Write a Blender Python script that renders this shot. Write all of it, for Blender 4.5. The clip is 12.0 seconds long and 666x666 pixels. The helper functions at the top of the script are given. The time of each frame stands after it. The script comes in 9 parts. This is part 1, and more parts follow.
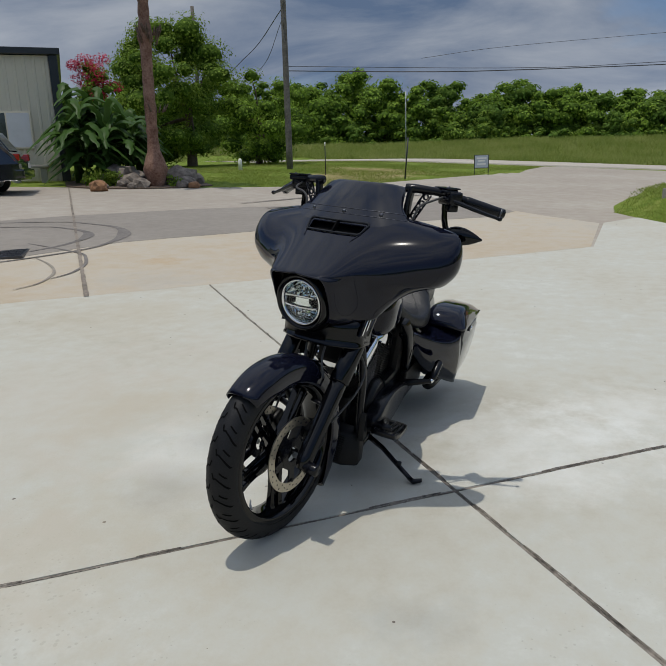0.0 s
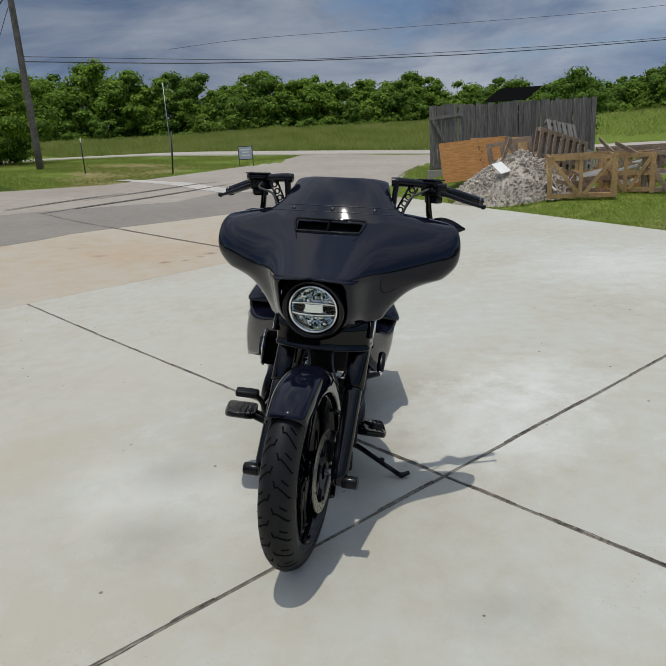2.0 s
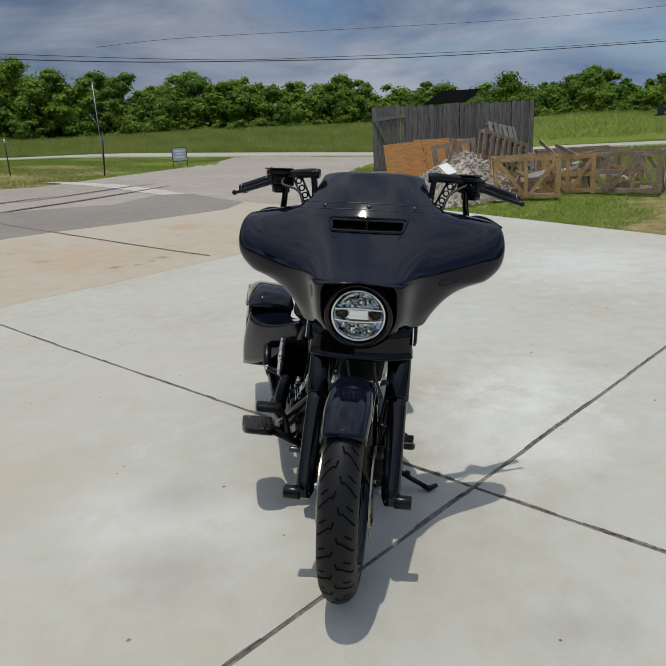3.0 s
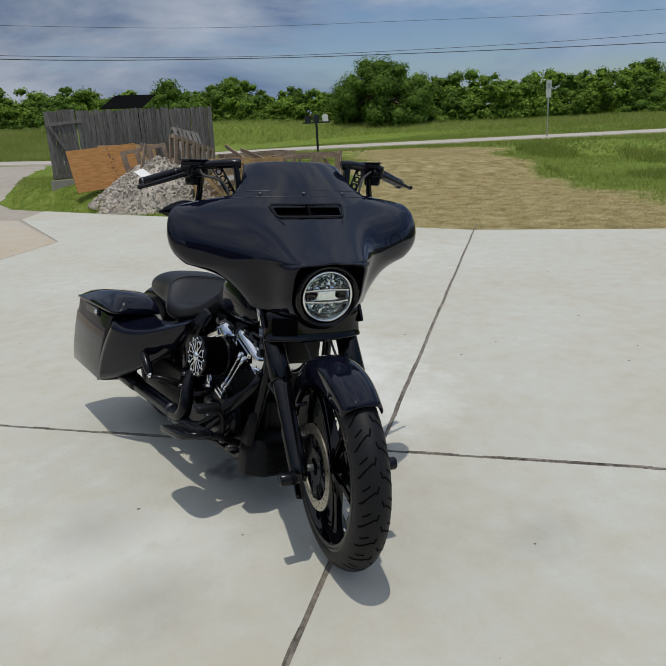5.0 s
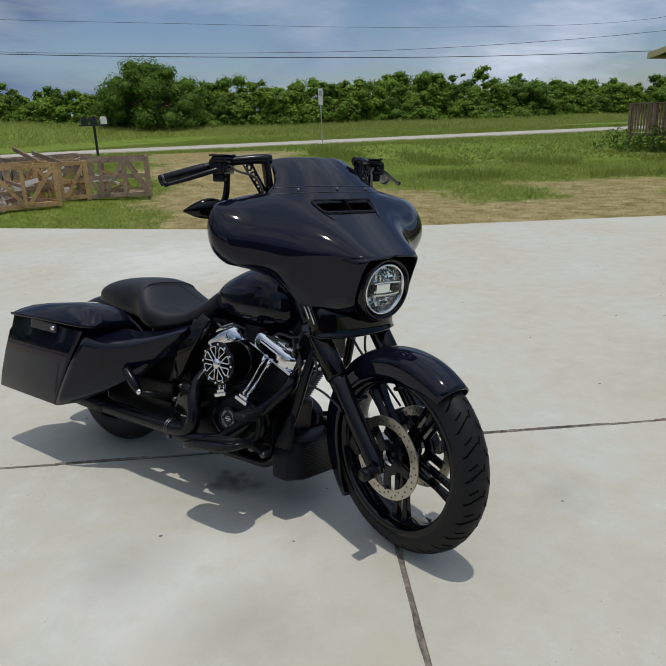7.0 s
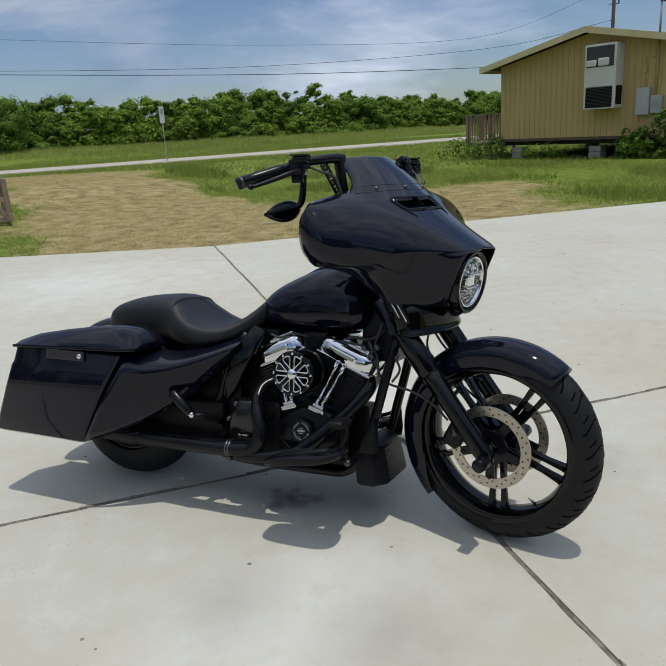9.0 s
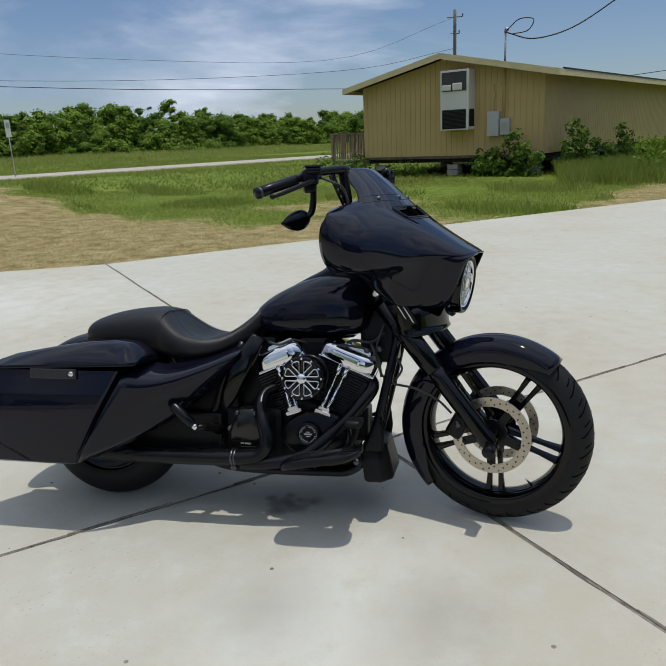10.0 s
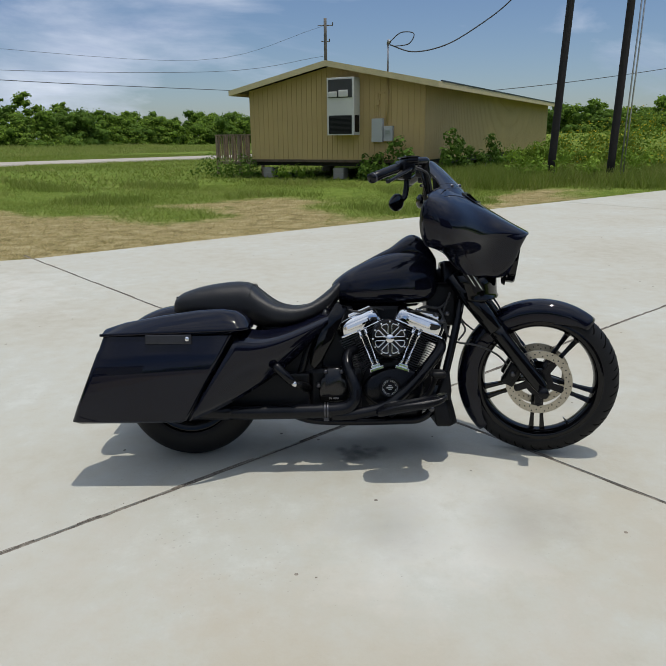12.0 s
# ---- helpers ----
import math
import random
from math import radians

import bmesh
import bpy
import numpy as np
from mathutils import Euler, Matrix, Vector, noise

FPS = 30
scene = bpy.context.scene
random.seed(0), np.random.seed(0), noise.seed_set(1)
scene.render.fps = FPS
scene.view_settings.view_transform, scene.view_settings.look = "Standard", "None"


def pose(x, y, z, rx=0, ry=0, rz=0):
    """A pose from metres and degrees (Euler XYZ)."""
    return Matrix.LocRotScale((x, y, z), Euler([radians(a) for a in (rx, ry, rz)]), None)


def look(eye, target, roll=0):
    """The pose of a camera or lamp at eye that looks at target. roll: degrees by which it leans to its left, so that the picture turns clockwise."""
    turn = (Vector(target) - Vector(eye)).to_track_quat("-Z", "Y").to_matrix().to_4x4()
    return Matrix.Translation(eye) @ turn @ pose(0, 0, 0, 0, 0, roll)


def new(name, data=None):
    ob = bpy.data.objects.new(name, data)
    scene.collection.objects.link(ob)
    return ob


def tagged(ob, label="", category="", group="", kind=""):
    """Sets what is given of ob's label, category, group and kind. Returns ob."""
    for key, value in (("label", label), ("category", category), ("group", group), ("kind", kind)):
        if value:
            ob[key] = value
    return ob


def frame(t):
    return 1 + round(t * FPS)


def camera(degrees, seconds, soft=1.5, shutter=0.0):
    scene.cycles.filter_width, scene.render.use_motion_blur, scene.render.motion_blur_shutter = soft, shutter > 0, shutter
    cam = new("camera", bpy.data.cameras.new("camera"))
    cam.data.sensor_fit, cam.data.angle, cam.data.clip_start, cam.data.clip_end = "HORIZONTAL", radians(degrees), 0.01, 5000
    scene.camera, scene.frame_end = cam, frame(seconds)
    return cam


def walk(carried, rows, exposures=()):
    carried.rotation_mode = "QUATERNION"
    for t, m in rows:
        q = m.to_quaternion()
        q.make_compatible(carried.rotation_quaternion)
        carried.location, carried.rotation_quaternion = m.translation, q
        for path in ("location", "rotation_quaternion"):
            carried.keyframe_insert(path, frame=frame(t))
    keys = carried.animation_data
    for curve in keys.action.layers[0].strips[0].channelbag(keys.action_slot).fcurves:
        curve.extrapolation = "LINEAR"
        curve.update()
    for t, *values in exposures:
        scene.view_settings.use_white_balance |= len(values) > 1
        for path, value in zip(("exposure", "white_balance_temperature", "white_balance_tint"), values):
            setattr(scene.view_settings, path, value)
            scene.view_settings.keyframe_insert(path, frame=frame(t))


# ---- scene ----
cam = camera(52.1, 12.0, soft=1.1)
PATH = [
    (0, (3.752, 1.276, 1.432), (1.976, 0.501, 0.935), -1.6),
    (0.5, (3.826, 1.116, 1.471), (2.004, 0.5, 0.922), -3.9),
    (1, (3.76, 0.896, 1.486), (1.899, 0.428, 0.922), -3.2),
    (1.5, (3.814, 0.671, 1.479), (1.926, 0.296, 0.934), -4.1),
    (2, (3.825, 0.374, 1.486), (1.905, 0.255, 0.938), -3.7),
    (2.5, (3.729, 0.182, 1.474), (1.807, 0.165, 0.924), -4.3),
    (3, (3.628, -0.008, 1.473), (1.707, 0.071, 0.92), -3.4),
    (3.5, (3.65, -0.268, 1.467), (1.763, 0.085, 0.905), -4.1),
    (3.7, (3.623, -0.367, 1.463), (1.77, 0.121, 0.891), -3.4),
    (5.3, (3.375, -1.071, 1.466), (1.77, -0.038, 0.868), -3.5),
    (5.5, (3.334, -1.13, 1.459), (1.757, -0.061, 0.849), -3.5),
    (6, (3.168, -1.261, 1.47), (1.661, -0.103, 0.847), -4.7),
    (6.5, (2.986, -1.504, 1.473), (1.589, -0.201, 0.881), -4.1),
    (7, (2.822, -1.683, 1.478), (1.59, -0.227, 0.875), -2.4),
    (7.5, (2.591, -1.718, 1.463), (1.42, -0.215, 0.854), -3.6),
    (7.7, (2.51, -1.745, 1.463), (1.356, -0.226, 0.864), -2.3),
    (9.3, (1.993, -2.168, 1.455), (1.19, -0.429, 0.879), -3.0),
    (9.5, (1.9, -2.201, 1.457), (1.149, -0.436, 0.891), -2.1),
    (10, (1.653, -2.384, 1.467), (1.158, -0.528, 0.912), -2.8),
    (10.5, (1.424, -2.5, 1.453), (0.966, -0.639, 0.883), -0.6),
    (11, (1.215, -2.57, 1.446), (0.878, -0.682, 0.881), -2.7),
    (11.5, (1.027, -2.805, 1.448), (0.798, -0.896, 0.895), -3.7),
    (12, (0.834, -2.956, 1.459), (0.726, -1.039, 0.902), -0.7),
]
walk(cam, [(t, look(eye, target, roll)) for t, eye, target, roll in PATH], [(0.0, -0.12), (7.5, -0.12), (9.3, 0.0), (12.0, 0.0)])

# ---- world and sun ----
SUN_FROM = Vector((0.17, -0.07, 1.0)).normalized()
world = bpy.data.worlds.new("sky")
scene.world = world
world.use_nodes = True
wn, wl = world.node_tree.nodes, world.node_tree.links
for n_ in list(wn):
    wn.remove(n_)
w_out = wn.new("ShaderNodeOutputWorld")
w_bg = wn.new("ShaderNodeBackground")
w_bg.inputs["Strength"].default_value = 0.085
w_sky = wn.new("ShaderNodeTexSky")
w_sky.sky_type = "NISHITA"
w_sky.sun_disc = False
w_sky.sun_elevation = math.asin(SUN_FROM.z)
w_sky.sun_rotation = math.atan2(SUN_FROM.x, SUN_FROM.y)
w_sky.dust_density = 0.6
w_sky.ozone_density = 1.6
w_tc = wn.new("ShaderNodeTexCoord")
# clouds: stretched noise over the direction of view, thicker towards the storm in the west
w_map = wn.new("ShaderNodeMapping")
w_map.inputs["Scale"].default_value = (1.0, 1.0, 3.4)
w_no = wn.new("ShaderNodeTexNoise")
w_no.inputs["Scale"].default_value = 2.3
w_no.inputs["Detail"].default_value = 7
w_no.inputs["Roughness"].default_value = 0.55
w_no.inputs["Distortion"].default_value = 0.35
w_dot = wn.new("ShaderNodeVectorMath")
w_dot.operation = "DOT_PRODUCT"
w_dot.inputs[1].default_value = (-0.90, -0.42, 0.40)
w_add = wn.new("ShaderNodeMath")
w_add.operation = "MULTIPLY_ADD"
w_add.inputs[1].default_value = 0.13
w_ramp = wn.new("ShaderNodeValToRGB")
w_ramp.color_ramp.elements[0].position = 0.45
w_ramp.color_ramp.elements[1].position = 0.61
w_ramp.color_ramp.elements[0].color = (0, 0, 0, 1)
w_ramp.color_ramp.elements[1].color = (1, 1, 1, 1)
w_no2 = wn.new("ShaderNodeTexNoise")
w_no2.inputs["Scale"].default_value = 2.6
w_no2.inputs["Detail"].default_value = 8
w_no2.inputs["Roughness"].default_value = 0.58
w_no2.inputs["Distortion"].default_value = 0.5
w_ramp2 = wn.new("ShaderNodeValToRGB")
w_ramp2.color_ramp.elements[0].position = 0.38
w_ramp2.color_ramp.elements[1].position = 0.68
w_ramp2.color_ramp.elements[0].color = (2.5, 3.7, 6.0, 1)
w_ramp2.color_ramp.elements[1].color = (8.3, 9.1, 10.5, 1)
w_dark = wn.new("ShaderNodeMapRange")
w_dark.inputs["From Min"].default_value = 0.1
w_dark.inputs["From Max"].default_value = 1.0
w_dark.inputs["To Min"].default_value = 1.0
w_dark.inputs["To Max"].default_value = 0.52
w_cm = wn.new("ShaderNodeVectorMath")
w_cm.operation = "SCALE"
w_mix = wn.new("ShaderNodeMix")
w_mix.data_type = "RGBA"
wl.new(w_tc.outputs["Generated"], w_map.inputs["Vector"])
wl.new(w_map.outputs["Vector"], w_no.inputs["Vector"])
wl.new(w_map.outputs["Vector"], w_no2.inputs["Vector"])
wl.new(w_tc.outputs["Generated"], w_dot.inputs[0])
wl.new(w_dot.outputs["Value"], w_add.inputs[0])
wl.new(w_no.outputs["Fac"], w_add.inputs[2])
wl.new(w_add.outputs[0], w_ramp.inputs["Fac"])
wl.new(w_no2.outputs["Fac"], w_ramp2.inputs["Fac"])
wl.new(w_dot.outputs["Value"], w_dark.inputs["Value"])
wl.new(w_ramp2.outputs["Color"], w_cm.inputs[0])
wl.new(w_dark.outputs["Result"], w_cm.inputs["Scale"])
w_tint = wn.new("ShaderNodeVectorMath")
w_tint.operation = "MULTIPLY"
w_tint.inputs[1].default_value = (0.77, 0.85, 1.0)
wl.new(w_sky.outputs["Color"], w_tint.inputs[0])
wl.new(w_tint.outputs["Vector"], w_mix.inputs["A"])
wl.new(w_cm.outputs["Vector"], w_mix.inputs["B"])
wl.new(w_ramp.outputs["Color"], w_mix.inputs["Factor"])
# unseen bright cloud overhead, where the sun stands, added to lift the shadows
w_sep = wn.new("ShaderNodeSeparateXYZ")
wl.new(w_tc.outputs["Generated"], w_sep.inputs[0])
w_top = wn.new("ShaderNodeMapRange")
w_top.interpolation_type = "SMOOTHSTEP"
w_top.inputs["From Min"].default_value = 0.30
w_top.inputs["From Max"].default_value = 0.85
w_top.inputs["To Min"].default_value = 0.0
w_top.inputs["To Max"].default_value = 1.0
wl.new(w_sep.outputs["Z"], w_top.inputs["Value"])
w_mix2 = wn.new("ShaderNodeMix")
w_mix2.data_type = "RGBA"
w_ramp3 = wn.new("ShaderNodeValToRGB")
w_ramp3.color_ramp.elements[0].position = 0.38
w_ramp3.color_ramp.elements[1].position = 0.66
w_ramp3.color_ramp.elements[0].color = (4.8, 6.1, 8.6, 1)
w_ramp3.color_ramp.elements[1].color = (11.5, 11.9, 12.4, 1)
wl.new(w_no2.outputs["Fac"], w_ramp3.inputs["Fac"])
wl.new(w_ramp3.outputs["Color"], w_mix2.inputs["B"])
wl.new(w_top.outputs["Result"], w_mix2.inputs["Factor"])
wl.new(w_mix.outputs["Result"], w_mix2.inputs["A"])
wl.new(w_mix2.outputs["Result"], w_bg.inputs["Color"])
wl.new(w_bg.outputs[0], w_out.inputs[0])

sun = new("sun", bpy.data.lights.new("sun", "SUN"))
sun.data.energy = 2.27
sun.data.angle = radians(0.6)
sun.data.color = (1.0, 0.952, 0.865)
sun.matrix_world = look(tuple(SUN_FROM * 60), (0, 0, 0))

# ---- materials ----


def mat_new(name):
    m = bpy.data.materials.new(name)
    m.use_nodes = True
    return m, m.node_tree.nodes, m.node_tree.links, m.node_tree.nodes["Principled BSDF"]


def paint(name, col, rough, metal=0.0, coat=0.0, bump=0.0, scale=40.0, vary=0.15, spec=0.5, col2=None, rvary=0.1, big=3.0, coat_ior=1.5):
    """A surface with colour and gloss that vary at two scales, and a fine relief."""
    m, n, l, b = mat_new(name)
    tc = n.new("ShaderNodeTexCoord")
    fine = n.new("ShaderNodeTexNoise")
    fine.inputs["Scale"].default_value = scale
    fine.inputs["Detail"].default_value = 6
    wide = n.new("ShaderNodeTexNoise")
    wide.inputs["Scale"].default_value = big
    wide.inputs["Detail"].default_value = 4
    l.new(tc.outputs["Object"], fine.inputs["Vector"])
    l.new(tc.outputs["Object"], wide.inputs["Vector"])
    mixf = n.new("ShaderNodeMath")
    mixf.operation = "MULTIPLY_ADD"
    mixf.inputs[1].default_value = 0.5
    l.new(fine.outputs["Fac"], mixf.inputs[0])
    half = n.new("ShaderNodeMath")
    half.operation = "MULTIPLY"
    half.inputs[1].default_value = 0.5
    l.new(wide.outputs["Fac"], half.inputs[0])
    l.new(half.outputs[0], mixf.inputs[2])
    ramp = n.new("ShaderNodeValToRGB")
    c2 = col2 or [min(1, c * (1 + vary)) for c in col]
    c1 = [c * (1 - vary) for c in col]
    ramp.color_ramp.elements[0].position = 0.35
    ramp.color_ramp.elements[1].position = 0.65
    ramp.color_ramp.elements[0].color = (*c1, 1)
    ramp.color_ramp.elements[1].color = (*c2, 1)
    l.new(mixf.outputs[0], ramp.inputs["Fac"])
    l.new(ramp.outputs["Color"], b.inputs["Base Color"])
    mr = n.new("ShaderNodeMapRange")
    mr.inputs["To Min"].default_value = max(0.0, rough * (1 - rvary))
    mr.inputs["To Max"].default_value = min(1.0, rough * (1 + rvary))
    l.new(mixf.outputs[0], mr.inputs["Value"])
    l.new(mr.outputs["Result"], b.inputs["Roughness"])
    b.inputs["Metallic"].default_value = metal
    b.inputs["Coat Weight"].default_value = coat
    b.inputs["Coat Roughness"].default_value = 0.05
    b.inputs["Coat IOR"].default_value = coat_ior
    b.inputs["Specular IOR Level"].default_value = spec
    if bump:
        bp = n.new("ShaderNodeBump")
        bp.inputs["Strength"].default_value = 1.0
        bp.inputs["Distance"].default_value = bump
        l.new(fine.outputs["Fac"], bp.inputs["Height"])
        l.new(bp.outputs["Normal"], b.inputs["Normal"])
    return m


def wood(name, dark, light, stretch=(9.0, 9.0, 0.9)):
    """Boards: streaks along the grain, and each board a tone of its own."""
    m, n, l, b = mat_new(name)
    tc = n.new("ShaderNodeTexCoord")
    info = n.new("ShaderNodeObjectInfo")
    shift = n.new("ShaderNodeVectorMath")
    shift.operation = "MULTIPLY_ADD"
    shift.inputs[1].default_value = stretch
    l.new(tc.outputs["Object"], shift.inputs[0])
    l.new(info.outputs["Random"], shift.inputs[2])
    no = n.new("ShaderNodeTexNoise")
    no.inputs["Scale"].default_value = 3.0
    no.inputs["Detail"].default_value = 7
    no.inputs["Roughness"].default_value = 0.65
    l.new(shift.outputs["Vector"], no.inputs["Vector"])
    tone = n.new("ShaderNodeMath")
    tone.operation = "MULTIPLY_ADD"
    tone.inputs[1].default_value = 0.16
    l.new(info.outputs["Random"], tone.inputs[0])
    l.new(no.outputs["Fac"], tone.inputs[2])
    ramp = n.new("ShaderNodeValToRGB")
    ramp.color_ramp.elements[0].position, ramp.color_ramp.elements[0].color = 0.40, (*dark, 1)
    ramp.color_ramp.elements[1].position, ramp.color_ramp.elements[1].color = 0.78, (*light, 1)
    l.new(tone.outputs[0], ramp.inputs["Fac"])
    l.new(ramp.outputs["Color"], b.inputs["Base Color"])
    b.inputs["Roughness"].default_value = 0.88
    b.inputs["Specular IOR Level"].default_value = 0.2
    bp = n.new("ShaderNodeBump")
    bp.inputs["Distance"].default_value = 0.004
    l.new(no.outputs["Fac"], bp.inputs["Height"])
    l.new(bp.outputs["Normal"], b.inputs["Normal"])
    return m


def leafy(name, cols, trans=0.35, rough=0.55):
    """Leaves: each a colour of its own, some light passing through."""
    m, n, l, b = mat_new(name)
    geo = n.new("ShaderNodeNewGeometry")
    ramp = n.new("ShaderNodeValToRGB")
    ramp.color_ramp.elements[0].color = (*cols[0], 1)
    ramp.color_ramp.elements[1].color = (*cols[-1], 1)
    for i, c in enumerate(cols[1:-1]):
        e = ramp.color_ramp.elements.new((i + 1) / (len(cols) - 1))
        e.color = (*c, 1)
    tc = n.new("ShaderNodeTexCoord")
    wide = n.new("ShaderNodeTexNoise")
    wide.inputs["Scale"].default_value = 0.35
    wide.inputs["Detail"].default_value = 3
    l.new(tc.outputs["Object"], wide.inputs["Vector"])
    mx = n.new("ShaderNodeMath")
    mx.operation = "MULTIPLY_ADD"
    mx.inputs[1].default_value = 0.55
    l.new(geo.outputs["Random Per Island"], mx.inputs[0])
    off = n.new("ShaderNodeMapRange")
    off.inputs["From Min"].default_value = 0.3
    off.inputs["From Max"].default_value = 0.7
    off.inputs["To Min"].default_value = 0.0
    off.inputs["To Max"].default_value = 0.45
    l.new(wide.outputs["Fac"], off.inputs["Value"])
    l.new(off.outputs["Result"], mx.inputs[2])
    l.new(mx.outputs[0], ramp.inputs["Fac"])
    l.new(ramp.outputs["Color"], b.inputs["Base Color"])
    b.inputs["Roughness"].default_value = rough
    b.inputs["Specular IOR Level"].default_value = 0.12
    tr = n.new("ShaderNodeBsdfTranslucent")
    l.new(ramp.outputs["Color"], tr.inputs["Color"])
    ms = n.new("ShaderNodeMixShader")
    ms.inputs["Fac"].default_value = trans
    l.new(b.outputs[0], ms.inputs[1])
    l.new(tr.outputs[0], ms.inputs[2])
    l.new(ms.outputs[0], n["Material Output"].inputs["Surface"])
    return m


def ground_mat(name, stops, scale_wide, scale_fine, bump, rough=0.9, spots=None, spot_scale=30.0, stains=()):
    """Ground seen over tens of metres: wide stains, middle mottling, fine grain, sparse dark spots."""
    m, n, l, b = mat_new(name)
    tc = n.new("ShaderNodeTexCoord")
    noises = []
    for sc, det in ((scale_wide, 5), (scale_fine * 0.12, 5), (scale_fine, 4)):
        t = n.new("ShaderNodeTexNoise")
        t.inputs["Scale"].default_value = sc
        t.inputs["Detail"].default_value = det
        t.inputs["Roughness"].default_value = 0.6
        l.new(tc.outputs["Object"], t.inputs["Vector"])
        noises.append(t)
    a = n.new("ShaderNodeMath")
    a.operation = "MULTIPLY_ADD"
    a.inputs[1].default_value = 0.38
    l.new(noises[1].outputs["Fac"], a.inputs[0])
    h = n.new("ShaderNodeMath")
    h.operation = "MULTIPLY"
    h.inputs[1].default_value = 0.52
    l.new(noises[0].outputs["Fac"], h.inputs[0])
    l.new(h.outputs[0], a.inputs[2])
    a2 = n.new("ShaderNodeMath")
    a2.operation = "MULTIPLY_ADD"
    a2.inputs[1].default_value = 0.1
    l.new(noises[2].outputs["Fac"], a2.inputs[0])
    l.new(a.outputs[0], a2.inputs[2])
    ramp = n.new("ShaderNodeValToRGB")
    ramp.color_ramp.elements[0].position = stops[0][0]
    ramp.color_ramp.elements[0].color = (*stops[0][1], 1)
    ramp.color_ramp.elements[1].position = stops[-1][0]
    ramp.color_ramp.elements[1].color = (*stops[-1][1], 1)
    for p_, c in stops[1:-1]:
        e = ramp.color_ramp.elements.new(p_)
        e.color = (*c, 1)
    l.new(a2.outputs[0], ramp.inputs["Fac"])
    col = ramp.outputs["Color"]
    if spots:
        v = n.new("ShaderNodeTexVoronoi")
        v.inputs["Scale"].default_value = spot_scale
        v.inputs["Randomness"].default_value = 1.0
        l.new(tc.outputs["Object"], v.inputs["Vector"])
        lt = n.new("ShaderNodeMath")
        lt.operation = "LESS_THAN"
        lt.inputs[1].default_value = spots[1]
        l.new(v.outputs["Distance"], lt.inputs[0])
        mx = n.new("ShaderNodeMix")
        mx.data_type = "RGBA"
        mx.inputs["B"].default_value = (*spots[0], 1)
        l.new(lt.outputs[0], mx.inputs["Factor"])
        l.new(col, mx.inputs["A"])
        col = mx.outputs["Result"]
    if spots:
        # pits and grit: small darker flecks that come in drifts
        v2 = n.new("ShaderNodeTexVoronoi")
        v2.inputs["Scale"].default_value = spot_scale * 7
        l.new(tc.outputs["Object"], v2.inputs["Vector"])
        drift = n.new("ShaderNodeMapRange")
        drift.inputs["From Min"].default_value = 0.48
        drift.inputs["From Max"].default_value = 0.72
        drift.inputs["To Max"].default_value = 0.24
        l.new(noises[0].outputs["Fac"], drift.inputs["Value"])
        lt2 = n.new("ShaderNodeMath")
        lt2.operation = "LESS_THAN"
        l.new(v2.outputs["Distance"], lt2.inputs[0])
        l.new(drift.outputs["Result"], lt2.inputs[1])
        dim = n.new("ShaderNodeMath")
        dim.operation = "MULTIPLY"
        dim.inputs[1].default_value = 0.22
        l.new(lt2.outputs[0], dim.inputs[0])
        mx2 = n.new("ShaderNodeMix")
        mx2.data_type = "RGBA"
        mx2.inputs["B"].default_value = (0.16, 0.14, 0.11, 1)
        l.new(dim.outputs[0], mx2.inputs["Factor"])
        l.new(col, mx2.inputs["A"])
        col = mx2.outputs["Result"]
    if stains:
        # stains with ragged outlines: centre, radius, strength, colour
        warp = n.new("ShaderNodeTexNoise")
        warp.inputs["Scale"].default_value = 3.2
        warp.inputs["Detail"].default_value = 7
        warp.inputs["Roughness"].default_value = 0.7
        l.new(tc.outputs["Object"], warp.inputs["Vector"])
        flat = n.new("ShaderNodeVectorMath")
        flat.operation = "MULTIPLY"
        flat.inputs[1].default_value = (1, 1, 0)
        l.new(tc.outputs["Object"], flat.inputs[0])
        for x, y, r, k, c in stains:
            d = n.new("ShaderNodeVectorMath")
            d.operation = "DISTANCE"
            d.inputs[1].default_value = (x, y, 0)
            l.new(flat.outputs["Vector"], d.inputs[0])
            w = n.new("ShaderNodeMath")
            w.operation = "MULTIPLY_ADD"
            w.inputs[1].default_value = 2.6 * r
            l.new(warp.outputs["Fac"], w.inputs[0])
            l.new(d.outputs["Value"], w.inputs[2])
            mr = n.new("ShaderNodeMapRange")
            mr.inputs["From Min"].default_value = 2.25 * r
            mr.inputs["From Max"].default_value = 1.35 * r
            mr.inputs["To Max"].default_value = k
            l.new(w.outputs[0], mr.inputs["Value"])
            mx = n.new("ShaderNodeMix")
            mx.data_type = "RGBA"
            mx.inputs["B"].default_value = (*c, 1)
            l.new(mr.outputs["Result"], mx.inputs["Factor"])
            l.new(col, mx.inputs["A"])
            col = mx.outputs["Result"]
    l.new(col, b.inputs["Base Color"])
    b.inputs["Roughness"].default_value = rough
    b.inputs["Specular IOR Level"].default_value = 0.25
    bp = n.new("ShaderNodeBump")
    bp.inputs["Distance"].default_value = bump
    l.new(noises[2].outputs["Fac"], bp.inputs["Height"])
    l.new(bp.outputs["Normal"], b.inputs["Normal"])
    return m




